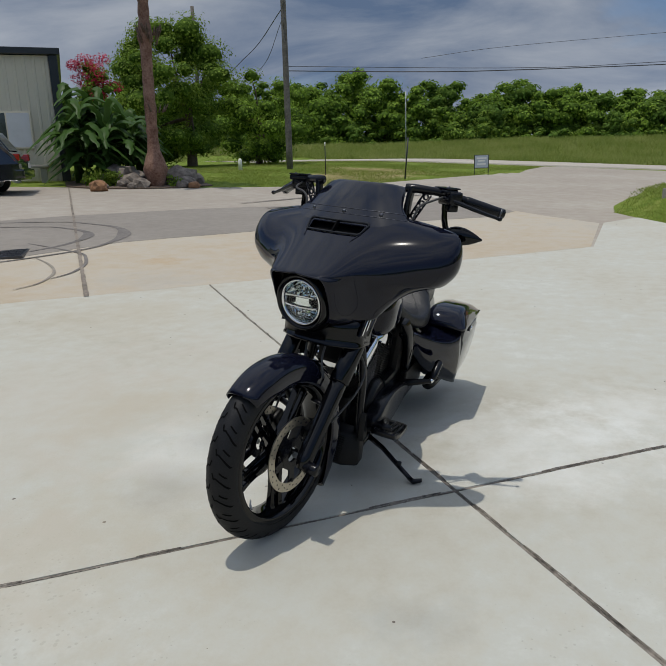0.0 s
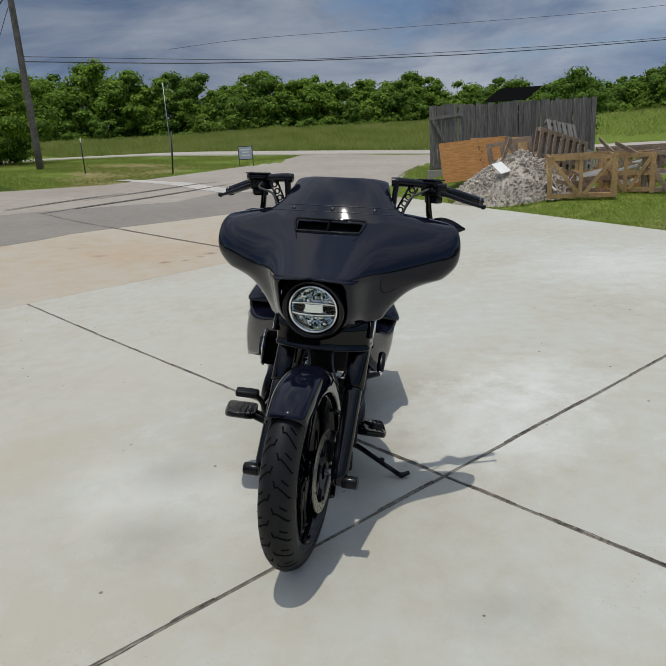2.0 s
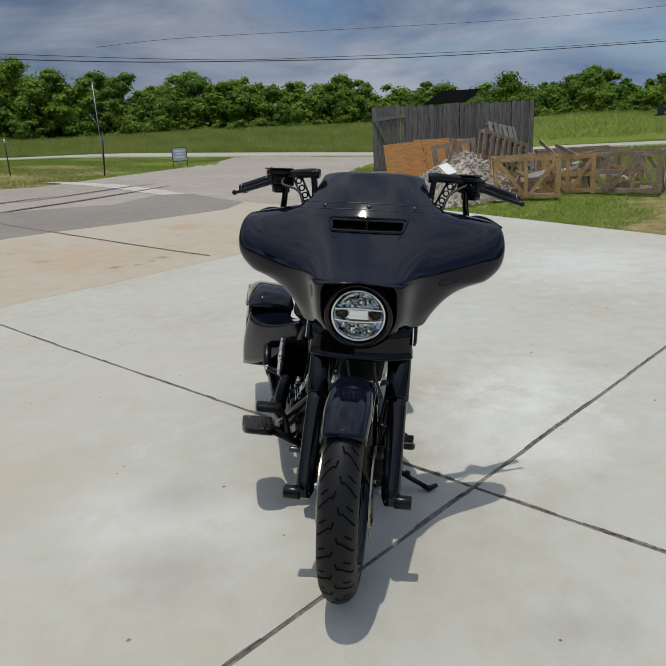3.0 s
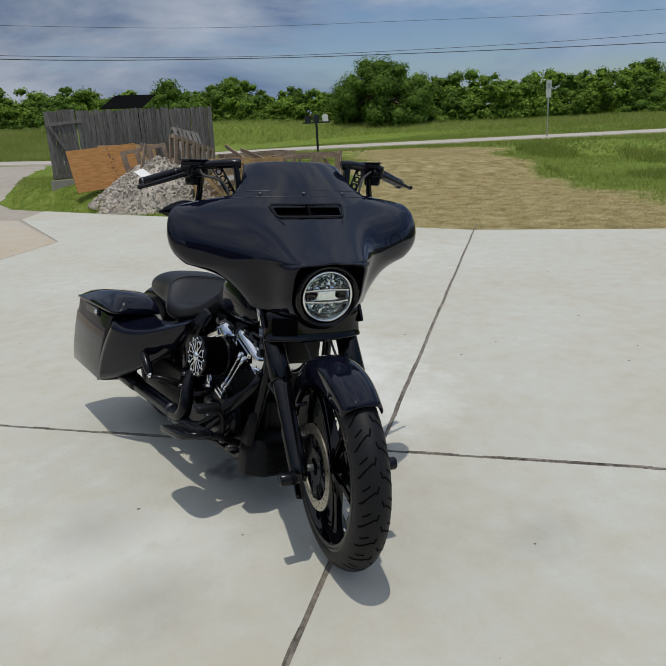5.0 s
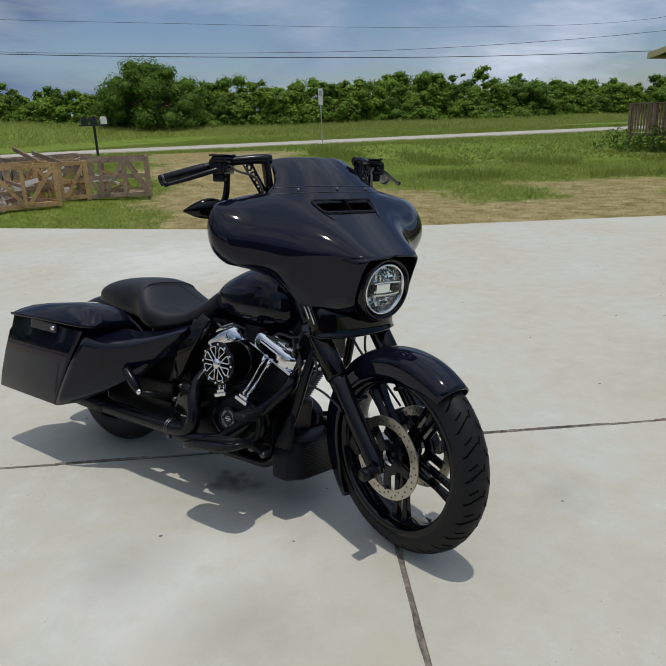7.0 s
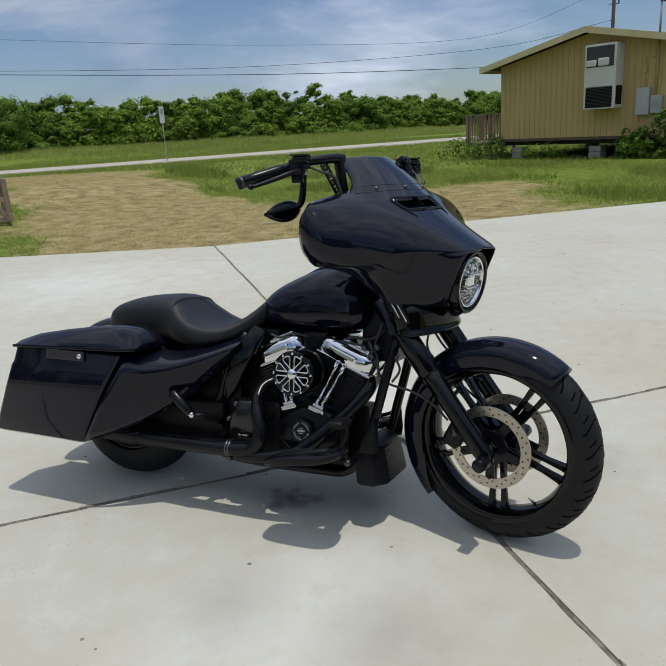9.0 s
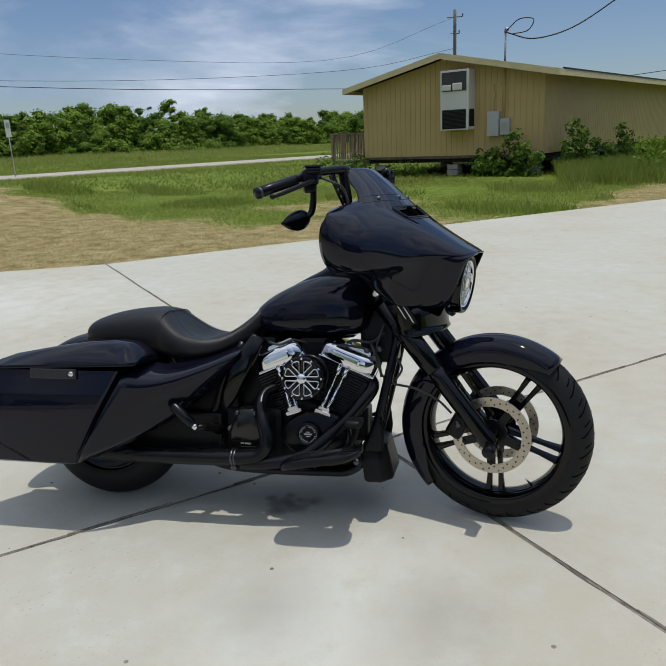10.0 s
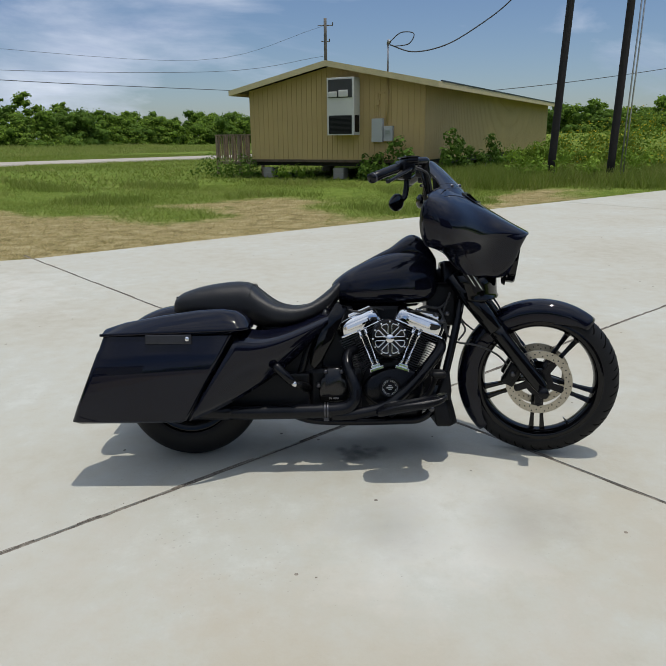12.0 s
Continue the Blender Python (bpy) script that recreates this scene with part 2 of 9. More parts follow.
def field_mat():
    """Grass and cut hay; the mesh's "dry" attribute says where it was mown to straw."""
    m, n, l, b = mat_new("field_grass")
    tc = n.new("ShaderNodeTexCoord")
    at = n.new("ShaderNodeAttribute")
    at.attribute_name = "dry"
    big, mid, fine = (n.new("ShaderNodeTexNoise") for _ in range(3))
    for t, sc in ((big, 0.35), (mid, 3.0), (fine, 34.0)):
        t.inputs["Scale"].default_value = sc
        t.inputs["Detail"].default_value = 6
        t.inputs["Roughness"].default_value = 0.65
        l.new(tc.outputs["Object"], t.inputs["Vector"])
    add = n.new("ShaderNodeMath")
    add.operation = "ADD"
    l.new(mid.outputs["Fac"], add.inputs[0])
    l.new(fine.outputs["Fac"], add.inputs[1])
    half = n.new("ShaderNodeMath")
    half.operation = "MULTIPLY"
    half.inputs[1].default_value = 0.5
    l.new(add.outputs[0], half.inputs[0])
    ramps = []
    for stops in (((0.39, (0.070, 0.112, 0.014)), (0.5, (0.135, 0.195, 0.028)), (0.61, (0.245, 0.280, 0.065))), ((0.40, (0.145, 0.118, 0.045)), (0.5, (0.29, 0.235, 0.105)), (0.60, (0.43, 0.365, 0.20)))):
        r = n.new("ShaderNodeValToRGB")
        r.color_ramp.elements[0].position, r.color_ramp.elements[0].color = stops[0][0], (*stops[0][1], 1)
        r.color_ramp.elements[1].position, r.color_ramp.elements[1].color = stops[2][0], (*stops[2][1], 1)
        e = r.color_ramp.elements.new(stops[1][0])
        e.color = (*stops[1][1], 1)
        l.new(half.outputs[0], r.inputs["Fac"])
        ramps.append(r)
    # ragged edge of the mown patches
    rag = n.new("ShaderNodeMath")
    rag.operation = "MULTIPLY_ADD"
    rag.inputs[1].default_value = 1.1
    l.new(mid.outputs["Fac"], rag.inputs[0])
    l.new(at.outputs["Fac"], rag.inputs[2])
    rag2 = n.new("ShaderNodeMath")
    rag2.operation = "MULTIPLY_ADD"
    rag2.inputs[1].default_value = 0.5
    l.new(big.outputs["Fac"], rag2.inputs[0])
    l.new(rag.outputs[0], rag2.inputs[2])
    mr = n.new("ShaderNodeMapRange")
    mr.inputs["From Min"].default_value = 0.90
    mr.inputs["From Max"].default_value = 1.62
    l.new(rag2.outputs[0], mr.inputs["Value"])
    mx = n.new("ShaderNodeMix")
    mx.data_type = "RGBA"
    l.new(mr.outputs["Result"], mx.inputs["Factor"])
    l.new(ramps[0].outputs["Color"], mx.inputs["A"])
    l.new(ramps[1].outputs["Color"], mx.inputs["B"])
    l.new(mx.outputs["Result"], b.inputs["Base Color"])
    b.inputs["Roughness"].default_value = 0.95
    b.inputs["Specular IOR Level"].default_value = 0.1
    bp = n.new("ShaderNodeBump")
    bp.inputs["Distance"].default_value = 0.05
    l.new(half.outputs[0], bp.inputs["Height"])
    l.new(bp.outputs["Normal"], b.inputs["Normal"])
    return m


M_PAINT = paint("blue_black_gloss_paint", (0.0041, 0.0049, 0.0118), 0.30, coat=1.0, coat_ior=1.39, scale=300, vary=0.1, spec=0.0)
M_GLOSS = paint("black_gloss_enamel", (0.0022, 0.0023, 0.0032), 0.30, coat=0.65, scale=300, vary=0.1, spec=0.0)
M_SATIN = paint("satin_black", (0.0042, 0.0046, 0.0068), 0.24, bump=0.0003, scale=220, spec=0.26)
M_CAST = paint("black_cast_metal", (0.0045, 0.0046, 0.0052), 0.32, bump=0.001, scale=160, rvary=0.25, spec=0.22)
M_PLASTIC = paint("black_plastic", (0.0055, 0.0057, 0.0065), 0.45, bump=0.0006, scale=300, spec=0.2)
M_RUBBER = paint("tyre_rubber", (0.0085, 0.009, 0.0105), 0.55, bump=0.0008, scale=180, vary=0.3, col2=(0.0125, 0.013, 0.0145), spec=0.24)
M_LEATHER = paint("black_leather", (0.0075, 0.0076, 0.009), 0.36, bump=0.0012, scale=420, vary=0.2, spec=0.42)
M_CHROME = paint("chrome", (0.75, 0.76, 0.78), 0.06, metal=1.0, vary=0.04)
# deep black for black parts, and for painted shade in tread and air slot
M_BLACKSHADE = paint("black_and_shade", (0.002, 0.002, 0.002), 0.9, spec=0.1)
M_SCREEN = paint("smoked_screen", (0.0050, 0.0058, 0.0125), 0.30, coat=1.0, scale=300, vary=0.1, spec=0.0)
M_TRIMLINE = paint("dark_trim_line", (0.06, 0.062, 0.075), 0.35, metal=0.6, vary=0.1)
M_LAMP = paint("silvered_lamp", (0.88, 0.93, 0.93), 0.10, metal=1.0, vary=0.05, scale=60)
M_LATCH = paint("grey_latch", (0.05, 0.05, 0.055), 0.3, metal=0.6, vary=0.1)
M_FIN = paint("machined_fins", (0.055, 0.055, 0.06), 0.28, metal=0.9, vary=0.3)
M_SEMI = paint("semi_gloss_black", (0.006, 0.006, 0.007), 0.14, bump=0.0002, scale=200, spec=0.5)
M_STEEL = paint("disc_steel", (0.50, 0.46, 0.38), 0.36, metal=1.0, scale=120, vary=0.15)
M_DARKSTEEL = paint("dark_steel", (0.10, 0.10, 0.11), 0.35, metal=1.0, scale=120)
WARM = (0.475, 0.44, 0.375)
TANSTAIN, CHALK, SMUDGE = (0.43, 0.375, 0.28), (0.70, 0.705, 0.67), (0.20, 0.19, 0.17)
# oil drops: a cluster of small overlapping blots
OIL = tuple((0.79 + 0.10 * math.cos(k * 2.4) * (k / 9) ** 0.6, 0.02 + 0.085 * math.sin(k * 2.4) * (k / 9) ** 0.6, 0.030 + 0.012 * (k % 3), 0.6, (0.10, 0.10, 0.095)) for k in range(10))
M_CONC = ground_mat("concrete", ((0.36, (0.42, 0.395, 0.325)), (0.43, (0.45, 0.428, 0.36)), (0.50, (0.468, 0.456, 0.393)), (0.56, (0.475, 0.472, 0.418)), (0.63, (0.513, 0.515, 0.464))), 0.6, 60, 0.0015, spots=((0.14, 0.12, 0.10), 0.04), spot_scale=5.0, stains=(
    (0.45, 0.95, 0.75, 0.5, CHALK), (-0.2, 1.3, 0.6, 0.4, CHALK), (1.25, -0.35, 0.55, 0.35, CHALK), (2.1, -0.7, 0.9, 0.5, TANSTAIN), (0.9, -2.0, 1.6, 0.5, WARM), (2.4, -1.6, 1.2, 0.5, WARM), (-0.7, -1.3, 1.2, 0.45, WARM), (0.6, -1.4, 0.7, 0.45, TANSTAIN), (1.0, -0.75, 0.5, 0.35, CHALK),
    (0.9, -0.62, 0.28, 0.35, SMUDGE), (1.45, -0.55, 0.30, 0.30, SMUDGE), (0.78, 0.02, 0.20, 0.35, (0.20, 0.195, 0.18)), (1.95, 0.75, 0.22, 0.25, SMUDGE), (2.6, 0.3, 0.6, 0.35, TANSTAIN), (-3.4, 3.2, 1.6, 0.35, CHALK), (2.2, 2.0, 0.9, 0.3, TANSTAIN), (-1.5, -3.2, 1.4, 0.4, TANSTAIN)) + OIL)
DIRT = (0.22, 0.13, 0.065)
M_OLDCONC = ground_mat("old_concrete", ((0.3, (0.40, 0.32, 0.22)), (0.45, (0.44, 0.375, 0.285)), (0.55, (0.45, 0.405, 0.33)), (0.7, (0.39, 0.36, 0.315))), 0.22, 30, 0.003, stains=(
    (-5.9, -3.2, 1.3, 0.35, (0.47, 0.32, 0.19)), (-9.1, -2.1, 0.55, 0.5, (0.40, 0.25, 0.12)), (-5.19, -2.40, 0.10, 0.75, DIRT), (-5.29, -2.14, 0.07, 0.7, DIRT), (-5.77, -1.89, 0.13, 0.75, DIRT), (-5.55, -2.0, 0.07, 0.7, DIRT), (-5.82, -3.52, 0.16, 0.45, DIRT), (-6.53, -4.25, 0.12, 0.35, DIRT), (-4.1, -4.75, 0.35, 0.5, (0.42, 0.28, 0.13)), (-2.2, -5.3, 0.5, 0.35, (0.42, 0.30, 0.17)), (-3.0, -4.1, 0.9, 0.35, (0.36, 0.33, 0.28))))
M_LOT = ground_mat("weathered_lot_concrete", ((0.3, (0.28, 0.24, 0.20)), (0.5, (0.35, 0.31, 0.26)), (0.7, (0.43, 0.40, 0.345))), 0.15, 25, 0.003)
M_ASPH = ground_mat("worn_asphalt", ((0.3, (0.20, 0.178, 0.155)), (0.6, (0.28, 0.253, 0.22))), 0.25, 45, 0.004)
M_JOINT = paint("joint_filler", (0.135, 0.115, 0.095), 0.95, bump=0.004, scale=45, vary=0.55, big=5.0, col2=(0.30, 0.265, 0.22))
M_SKID = paint("tyre_mark", (0.150, 0.135, 0.122), 0.9, vary=0.3, scale=20)
M_SKIDPALE = paint("faint_tyre_mark", (0.27, 0.24, 0.20), 0.9, vary=0.2, scale=20)
M_SEAM = paint("seam_dirt", (0.20, 0.168, 0.135), 0.95, vary=0.4, scale=25)
M_WORNPALE = paint("worn_pale_concrete", (0.48, 0.45, 0.40), 0.9, vary=0.15, scale=6, big=1.0)
M_ROAD = ground_mat("pale_road", ((0.3, (0.37, 0.33, 0.28)), (0.7, (0.47, 0.43, 0.37))), 0.3, 20, 0.004)
M_GRASS = field_mat()
M_BLADE = leafy("grass_blades", ((0.16, 0.215, 0.035), (0.22, 0.28, 0.055), (0.33, 0.33, 0.11)), 0.5)
M_MEADOW = leafy("meadow_grass", ((0.17, 0.225, 0.045), (0.26, 0.31, 0.075), (0.40, 0.39, 0.15)), 0.45)
M_STRAW = leafy("dry_grass_blades", ((0.42, 0.33, 0.16), (0.54, 0.44, 0.22), (0.32, 0.31, 0.11)), 0.4)
M_LEAF = leafy("tree_leaves", ((0.075, 0.135, 0.016), (0.165, 0.270, 0.030), (0.280, 0.390, 0.055)), 0.34, 0.7)
M_LEAFLIGHT = leafy("bush_leaves", ((0.08, 0.145, 0.016), (0.145, 0.225, 0.028), (0.300, 0.390, 0.070)), 0.36, 0.7)
M_LEAFDARK = leafy("oak_leaves", ((0.045, 0.085, 0.014), (0.090, 0.165, 0.024), (0.150, 0.240, 0.038)), 0.30, 0.7)
# dark green of the crown cores, inner shade put into the colour
M_HEART = paint("dark_crown_core", (0.075, 0.125, 0.020), 0.9, vary=0.5, scale=6, big=1.5, bump=0.05, spec=0.05)
M_BANANA = leafy("banana_leaves", ((0.03, 0.07, 0.015), (0.06, 0.12, 0.025), (0.12, 0.20, 0.06)), 0.3, 0.4)
M_FLOWER = leafy("red_flowers", ((0.30, 0.012, 0.035), (0.52, 0.030, 0.075), (0.62, 0.10, 0.14)), 0.3)
M_YELLOW = leafy("yellow_flowers", ((0.5, 0.38, 0.02), (0.65, 0.5, 0.03)), 0.3)
M_BARK = paint("bark", (0.12, 0.085, 0.06), 0.9, bump=0.02, scale=14, vary=0.4)
M_PALM = paint("palm_trunk", (0.19, 0.085, 0.05), 0.9, bump=0.02, scale=18, vary=0.4, col2=(0.30, 0.18, 0.13))
M_POLE = paint("weathered_pole", (0.14, 0.125, 0.11), 0.9, bump=0.006, scale=12, vary=0.35)
M_POLEDARK = paint("creosote_pole", (0.014, 0.011, 0.010), 0.8, bump=0.006, scale=12, vary=0.4)
M_FENCE = wood("weathered_boards", (0.105, 0.095, 0.088), (0.27, 0.25, 0.23))
M_PLY = wood("plywood", (0.34, 0.155, 0.05), (0.52, 0.27, 0.10), (2.0, 1.2, 7.0))
M_CRATE = paint("crate_timber", (0.42, 0.265, 0.12), 0.8, bump=0.002, scale=22, vary=0.35)
M_CRATEGREY = paint("grey_crate_timber", (0.28, 0.205, 0.145), 0.85, bump=0.002, scale=22, vary=0.4)
M_RUBBLE = paint("broken_concrete", (0.42, 0.375, 0.315), 0.95, bump=0.006, scale=20, vary=0.35, big=1.5)
M_WHITE = paint("white_board", (0.75, 0.74, 0.70), 0.6, vary=0.06)
M_TAN = paint("tan_siding_paint", (0.50, 0.36, 0.155), 0.75, bump=0.002, scale=35, vary=0.09, big=0.8)
M_TRIM = paint("cream_trim_paint", (0.62, 0.52, 0.30), 0.7, bump=0.001, scale=30, vary=0.1)
M_HOUSE = paint("dark_brown_wall", (0.045, 0.036, 0.03), 0.8, bump=0.004, scale=20, vary=0.3)
M_ROOF = paint("brown_shingles", (0.09, 0.075, 0.06), 0.9, bump=0.01, scale=12, vary=0.3)
M_METALWALL = paint("beige_metal_panel", (0.60, 0.55, 0.43), 0.45, bump=0.0, vary=0.06, big=0.5)
M_DKTRIM = paint("dark_green_metal_trim", (0.012, 0.016, 0.02), 0.4, vary=0.1)
M_GREYBOX = paint("grey_enamel", (0.45, 0.46, 0.46), 0.45, vary=0.07)
M_ACWHITE = paint("off_white_enamel", (0.62, 0.61, 0.57), 0.45, vary=0.08, big=2.0)
M_BLOCK = paint("pier_block", (0.33, 0.31, 0.28), 0.95, bump=0.005, scale=30)
# dark grey of cables, also painted in as shade of holes and fan bay
M_WIRE = paint("cable", (0.042, 0.042, 0.043), 0.6)
M_GALV = paint("galvanised", (0.42, 0.43, 0.44), 0.45, metal=0.8, vary=0.12)
M_SIGNFACE = paint("grey_sign_face", (0.42, 0.47, 0.52), 0.5, vary=0.08)
M_CARPAINT = paint("dark_car_paint", (0.008, 0.010, 0.014), 0.12, coat=1.0, vary=0.1)
M_RED = paint("tail_lamp_red", (0.30, 0.015, 0.01), 0.15, coat=0.6, vary=0.1)
M_WINDOW = paint("window_glass_dark", (0.02, 0.024, 0.028), 0.05, vary=0.1, spec=0.8)
M_BLIND = paint("white_blind", (0.55, 0.56, 0.58), 0.6, vary=0.06)
M_RUSTROCK = paint("rusty_garden_rock", (0.24, 0.125, 0.06), 0.9, bump=0.02, scale=7, vary=0.4)
M_ROCK = paint("garden_rock", (0.16, 0.13, 0.11), 0.9, bump=0.02, scale=7, vary=0.4, col2=(0.26, 0.22, 0.18))


def glass_mat():
    m, n, l, b = mat_new("clear_glass")
    b.inputs["Base Color"].default_value = (0.92, 0.95, 0.94, 1)
    b.inputs["Roughness"].default_value = 0.02
    b.inputs["Transmission Weight"].default_value = 1.0
    b.inputs["IOR"].default_value = 1.45
    return m


M_GLASS = glass_mat()

# ---- small builders ----


def obj(name, bm, mat, parent=None, label="", m=None, smooth=False):
    me = bpy.data.meshes.new(name)
    bm.to_mesh(me)
    bm.free()
    if smooth:
        for p_ in me.polygons:
            p_.use_smooth = True
    if mat:
        me.materials.append(mat)
    ob = new(name, me)
    if parent:
        ob.parent = parent
    if m is not None:
        ob.matrix_basis = m
    if label:
        tagged(ob, label)
    return ob


def part(name, bm, mat, parent, label="", m=None, smooth=True):
    return obj(name, bm, mat, parent, label, m, smooth)


def root(name, m, label, category, group="", kind=""):
    ob = new(name)
    ob.matrix_basis = m
    ob.empty_display_size = 0.2
    return tagged(ob, label, category, group, kind)


def box(bm, x0, x1, y0, y1, z0, z1, bevel=0.0, m=None):
    r = bmesh.ops.create_cube(bm, size=1.0)
    vs = r["verts"]
    mm = Matrix.Translation(((x0 + x1) / 2, (y0 + y1) / 2, (z0 + z1) / 2)) @ Matrix.Diagonal((x1 - x0, y1 - y0, z1 - z0, 1))
    bmesh.ops.transform(bm, matrix=(m @ mm) if m is not None else mm, verts=vs)
    if bevel:
        es = list({e for v in vs for e in v.link_edges})
        bmesh.ops.bevel(bm, geom=es, offset=bevel, segments=2, affect="EDGES", profile=0.6)
    return bm


def one_box(*a, **k):
    return box(bmesh.new(), *a, **k)


def loft(bm, rings, closed=True, cap=True):
    """Skin a list of rings with the same number of points."""
    rows = [[bm.verts.new(p_) for p_ in r] for r in rings]
    n_ = len(rows[0])
    for a, b in zip(rows, rows[1:]):
        for i in range(n_ if closed else n_ - 1):
            j = (i + 1) % n_
            try:
                bm.faces.new((a[i], a[j], b[j], b[i]))
            except ValueError:
                pass
    if cap and closed:
        bm.faces.new(list(reversed(rows[0])))
        bm.faces.new(rows[-1])
    return bm


def spline(pts, n_):
    """Catmull-Rom through the points, n_ samples."""
    P_ = np.array(pts, float)
    if len(P_) == 2:
        return [P_[0] + (P_[1] - P_[0]) * t for t in np.linspace(0, 1, n_)]
    P_ = np.vstack((2 * P_[0] - P_[1], P_, 2 * P_[-1] - P_[-2]))
    out = []
    for t in np.linspace(0, len(P_) - 3 - 1e-9, n_):
        i = int(t)
        f = t - i
        a, b, c, d = P_[i:i + 4]
        out.append(0.5 * (2 * b + (c - a) * f + (2 * a - 5 * b + 4 * c - d) * f * f + (3 * b - a - 3 * c + d) * f ** 3))
    return out


def tube(bm, pts, rad, n_=10, samples=0, cap=True):
    """A round bar along a line; rad a number or one per point."""
    P_ = spline(pts, samples) if samples else [np.array(p_, float) for p_ in pts]
    R_ = [rad] * len(P_) if not hasattr(rad, "__len__") else list(np.interp(np.linspace(0, 1, len(P_)), np.linspace(0, 1, len(rad)), rad))
    rings = []
    side = None
    for i, p_ in enumerate(P_):
        d = Vector(P_[min(i + 1, len(P_) - 1)] - P_[max(i - 1, 0)]).normalized()
        if side is None:
            side = d.orthogonal().normalized()
        side = (side - d * side.dot(d)).normalized()
        up = d.cross(side)
        rings.append([Vector(p_) + (side * math.cos(a) + up * math.sin(a)) * R_[i] for a in np.linspace(0, 2 * math.pi, n_, endpoint=False)])
    return loft(bm, rings, True, cap)


def lathe(bm, prof, centre=(0, 0, 0), axis="y", n_=48, closed=False):
    """Turn (radius, along) pairs about an axis through centre."""
    c = Vector(centre)
    rings = []
    for a in np.linspace(0, 2 * math.pi, n_, endpoint=False):
        ring = []
        for r, h in prof:
            u, v = r * math.cos(a), r * math.sin(a)
            ring.append(c + (Vector((u, h, v)) if axis == "y" else Vector((u, v, h)) if axis == "z" else Vector((h, u, v))))
        rings.append(ring)
    rows = [[bm.verts.new(p_) for p_ in r] for r in rings]
    k = len(prof)
    for i in range(n_):
        a, b = rows[i], rows[(i + 1) % n_]
        for j in range(k if closed else k - 1):
            jj = (j + 1) % k
            try:
                bm.faces.new((a[j], a[jj], b[jj], b[j]))
            except ValueError:
                pass
    bmesh.ops.remove_doubles(bm, verts=[v for r in rows for v in r], dist=1e-6)
    return bm


def fix(bm):
    bmesh.ops.recalc_face_normals(bm, faces=bm.faces)
    return bm


def leaf_mesh(name, blobs, per_area, size, mat, seed, flat=0.35, fill=0.35, long=1.5, loose=0.10):
    """Leaves as small folded quads over and inside ellipsoids (cx, cy, cz, rx, ry, rz)."""
    rng = np.random.default_rng(seed)
    V_, cent, norm, sz = [], [], [], []
    for cx, cy, cz, rx, ry, rz in blobs:
        k = max(6, int(per_area * (rx * ry + ry * rz + rx * rz)))
        d = rng.normal(size=(k, 3))
        d /= np.linalg.norm(d, axis=1)[:, None]
        rad = 1 - fill * rng.random(k) ** 2 + loose * rng.normal(size=k)
        cent.append(np.array((cx, cy, cz)) + d * rad[:, None] * np.array((rx, ry, rz)))
        norm.append(d + flat * rng.normal(size=(k, 3)) + np.array((0, 0, 0.35)))
        sz.append(size * (0.6 + 0.8 * rng.random(k)))
    C_, N_, S_ = np.vstack(cent), np.vstack(norm), np.concatenate(sz)
    N_ /= np.linalg.norm(N_, axis=1)[:, None]
    t = rng.normal(size=C_.shape)
    t -= N_ * (t * N_).sum(1)[:, None]
    t /= np.linalg.norm(t, axis=1)[:, None]
    s = np.cross(N_, t)
    a = C_ - t * (S_ * long / 2)[:, None]
    b = C_ + s * (S_ / 2)[:, None] + N_ * (S_ * 0.12)[:, None]
    c = C_ + t * (S_ * long / 2)[:, None]
    d = C_ - s * (S_ / 2)[:, None] + N_ * (S_ * 0.12)[:, None]
    V_ = np.stack((a, b, c, d), 1).reshape(-1, 3)
    me = bpy.data.meshes.new(name)
    k = len(C_)
    me.vertices.add(4 * k)
    me.vertices.foreach_set("co", V_.ravel())
    me.loops.add(4 * k)
    me.loops.foreach_set("vertex_index", np.arange(4 * k))
    me.polygons.add(k)
    me.polygons.foreach_set("loop_start", np.arange(0, 4 * k, 4))
    me.polygons.foreach_set("loop_total", np.full(k, 4))
    me.update()
    me.validate()
    me.materials.append(mat)
    return me


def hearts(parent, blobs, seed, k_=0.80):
    """Lumpy opaque body inside each clump, its dark green standing for inner shade."""
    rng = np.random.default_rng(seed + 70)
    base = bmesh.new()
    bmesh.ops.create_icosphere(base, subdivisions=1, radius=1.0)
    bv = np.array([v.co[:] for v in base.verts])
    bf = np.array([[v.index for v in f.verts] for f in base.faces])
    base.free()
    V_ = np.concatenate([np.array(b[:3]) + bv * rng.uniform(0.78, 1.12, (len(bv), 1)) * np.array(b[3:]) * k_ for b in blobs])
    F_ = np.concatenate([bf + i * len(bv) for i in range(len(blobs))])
    me = bpy.data.meshes.new("dark_crown_core")
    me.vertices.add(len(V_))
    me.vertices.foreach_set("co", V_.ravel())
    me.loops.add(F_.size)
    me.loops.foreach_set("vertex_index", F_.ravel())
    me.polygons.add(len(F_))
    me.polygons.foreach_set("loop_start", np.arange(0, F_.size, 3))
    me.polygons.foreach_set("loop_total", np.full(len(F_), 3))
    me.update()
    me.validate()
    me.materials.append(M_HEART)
    ob = new("dark_crown_core", me)
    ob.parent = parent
    return tagged(ob, "dark filler bodies inside the crowns, for their inner shade", kind="stuff")


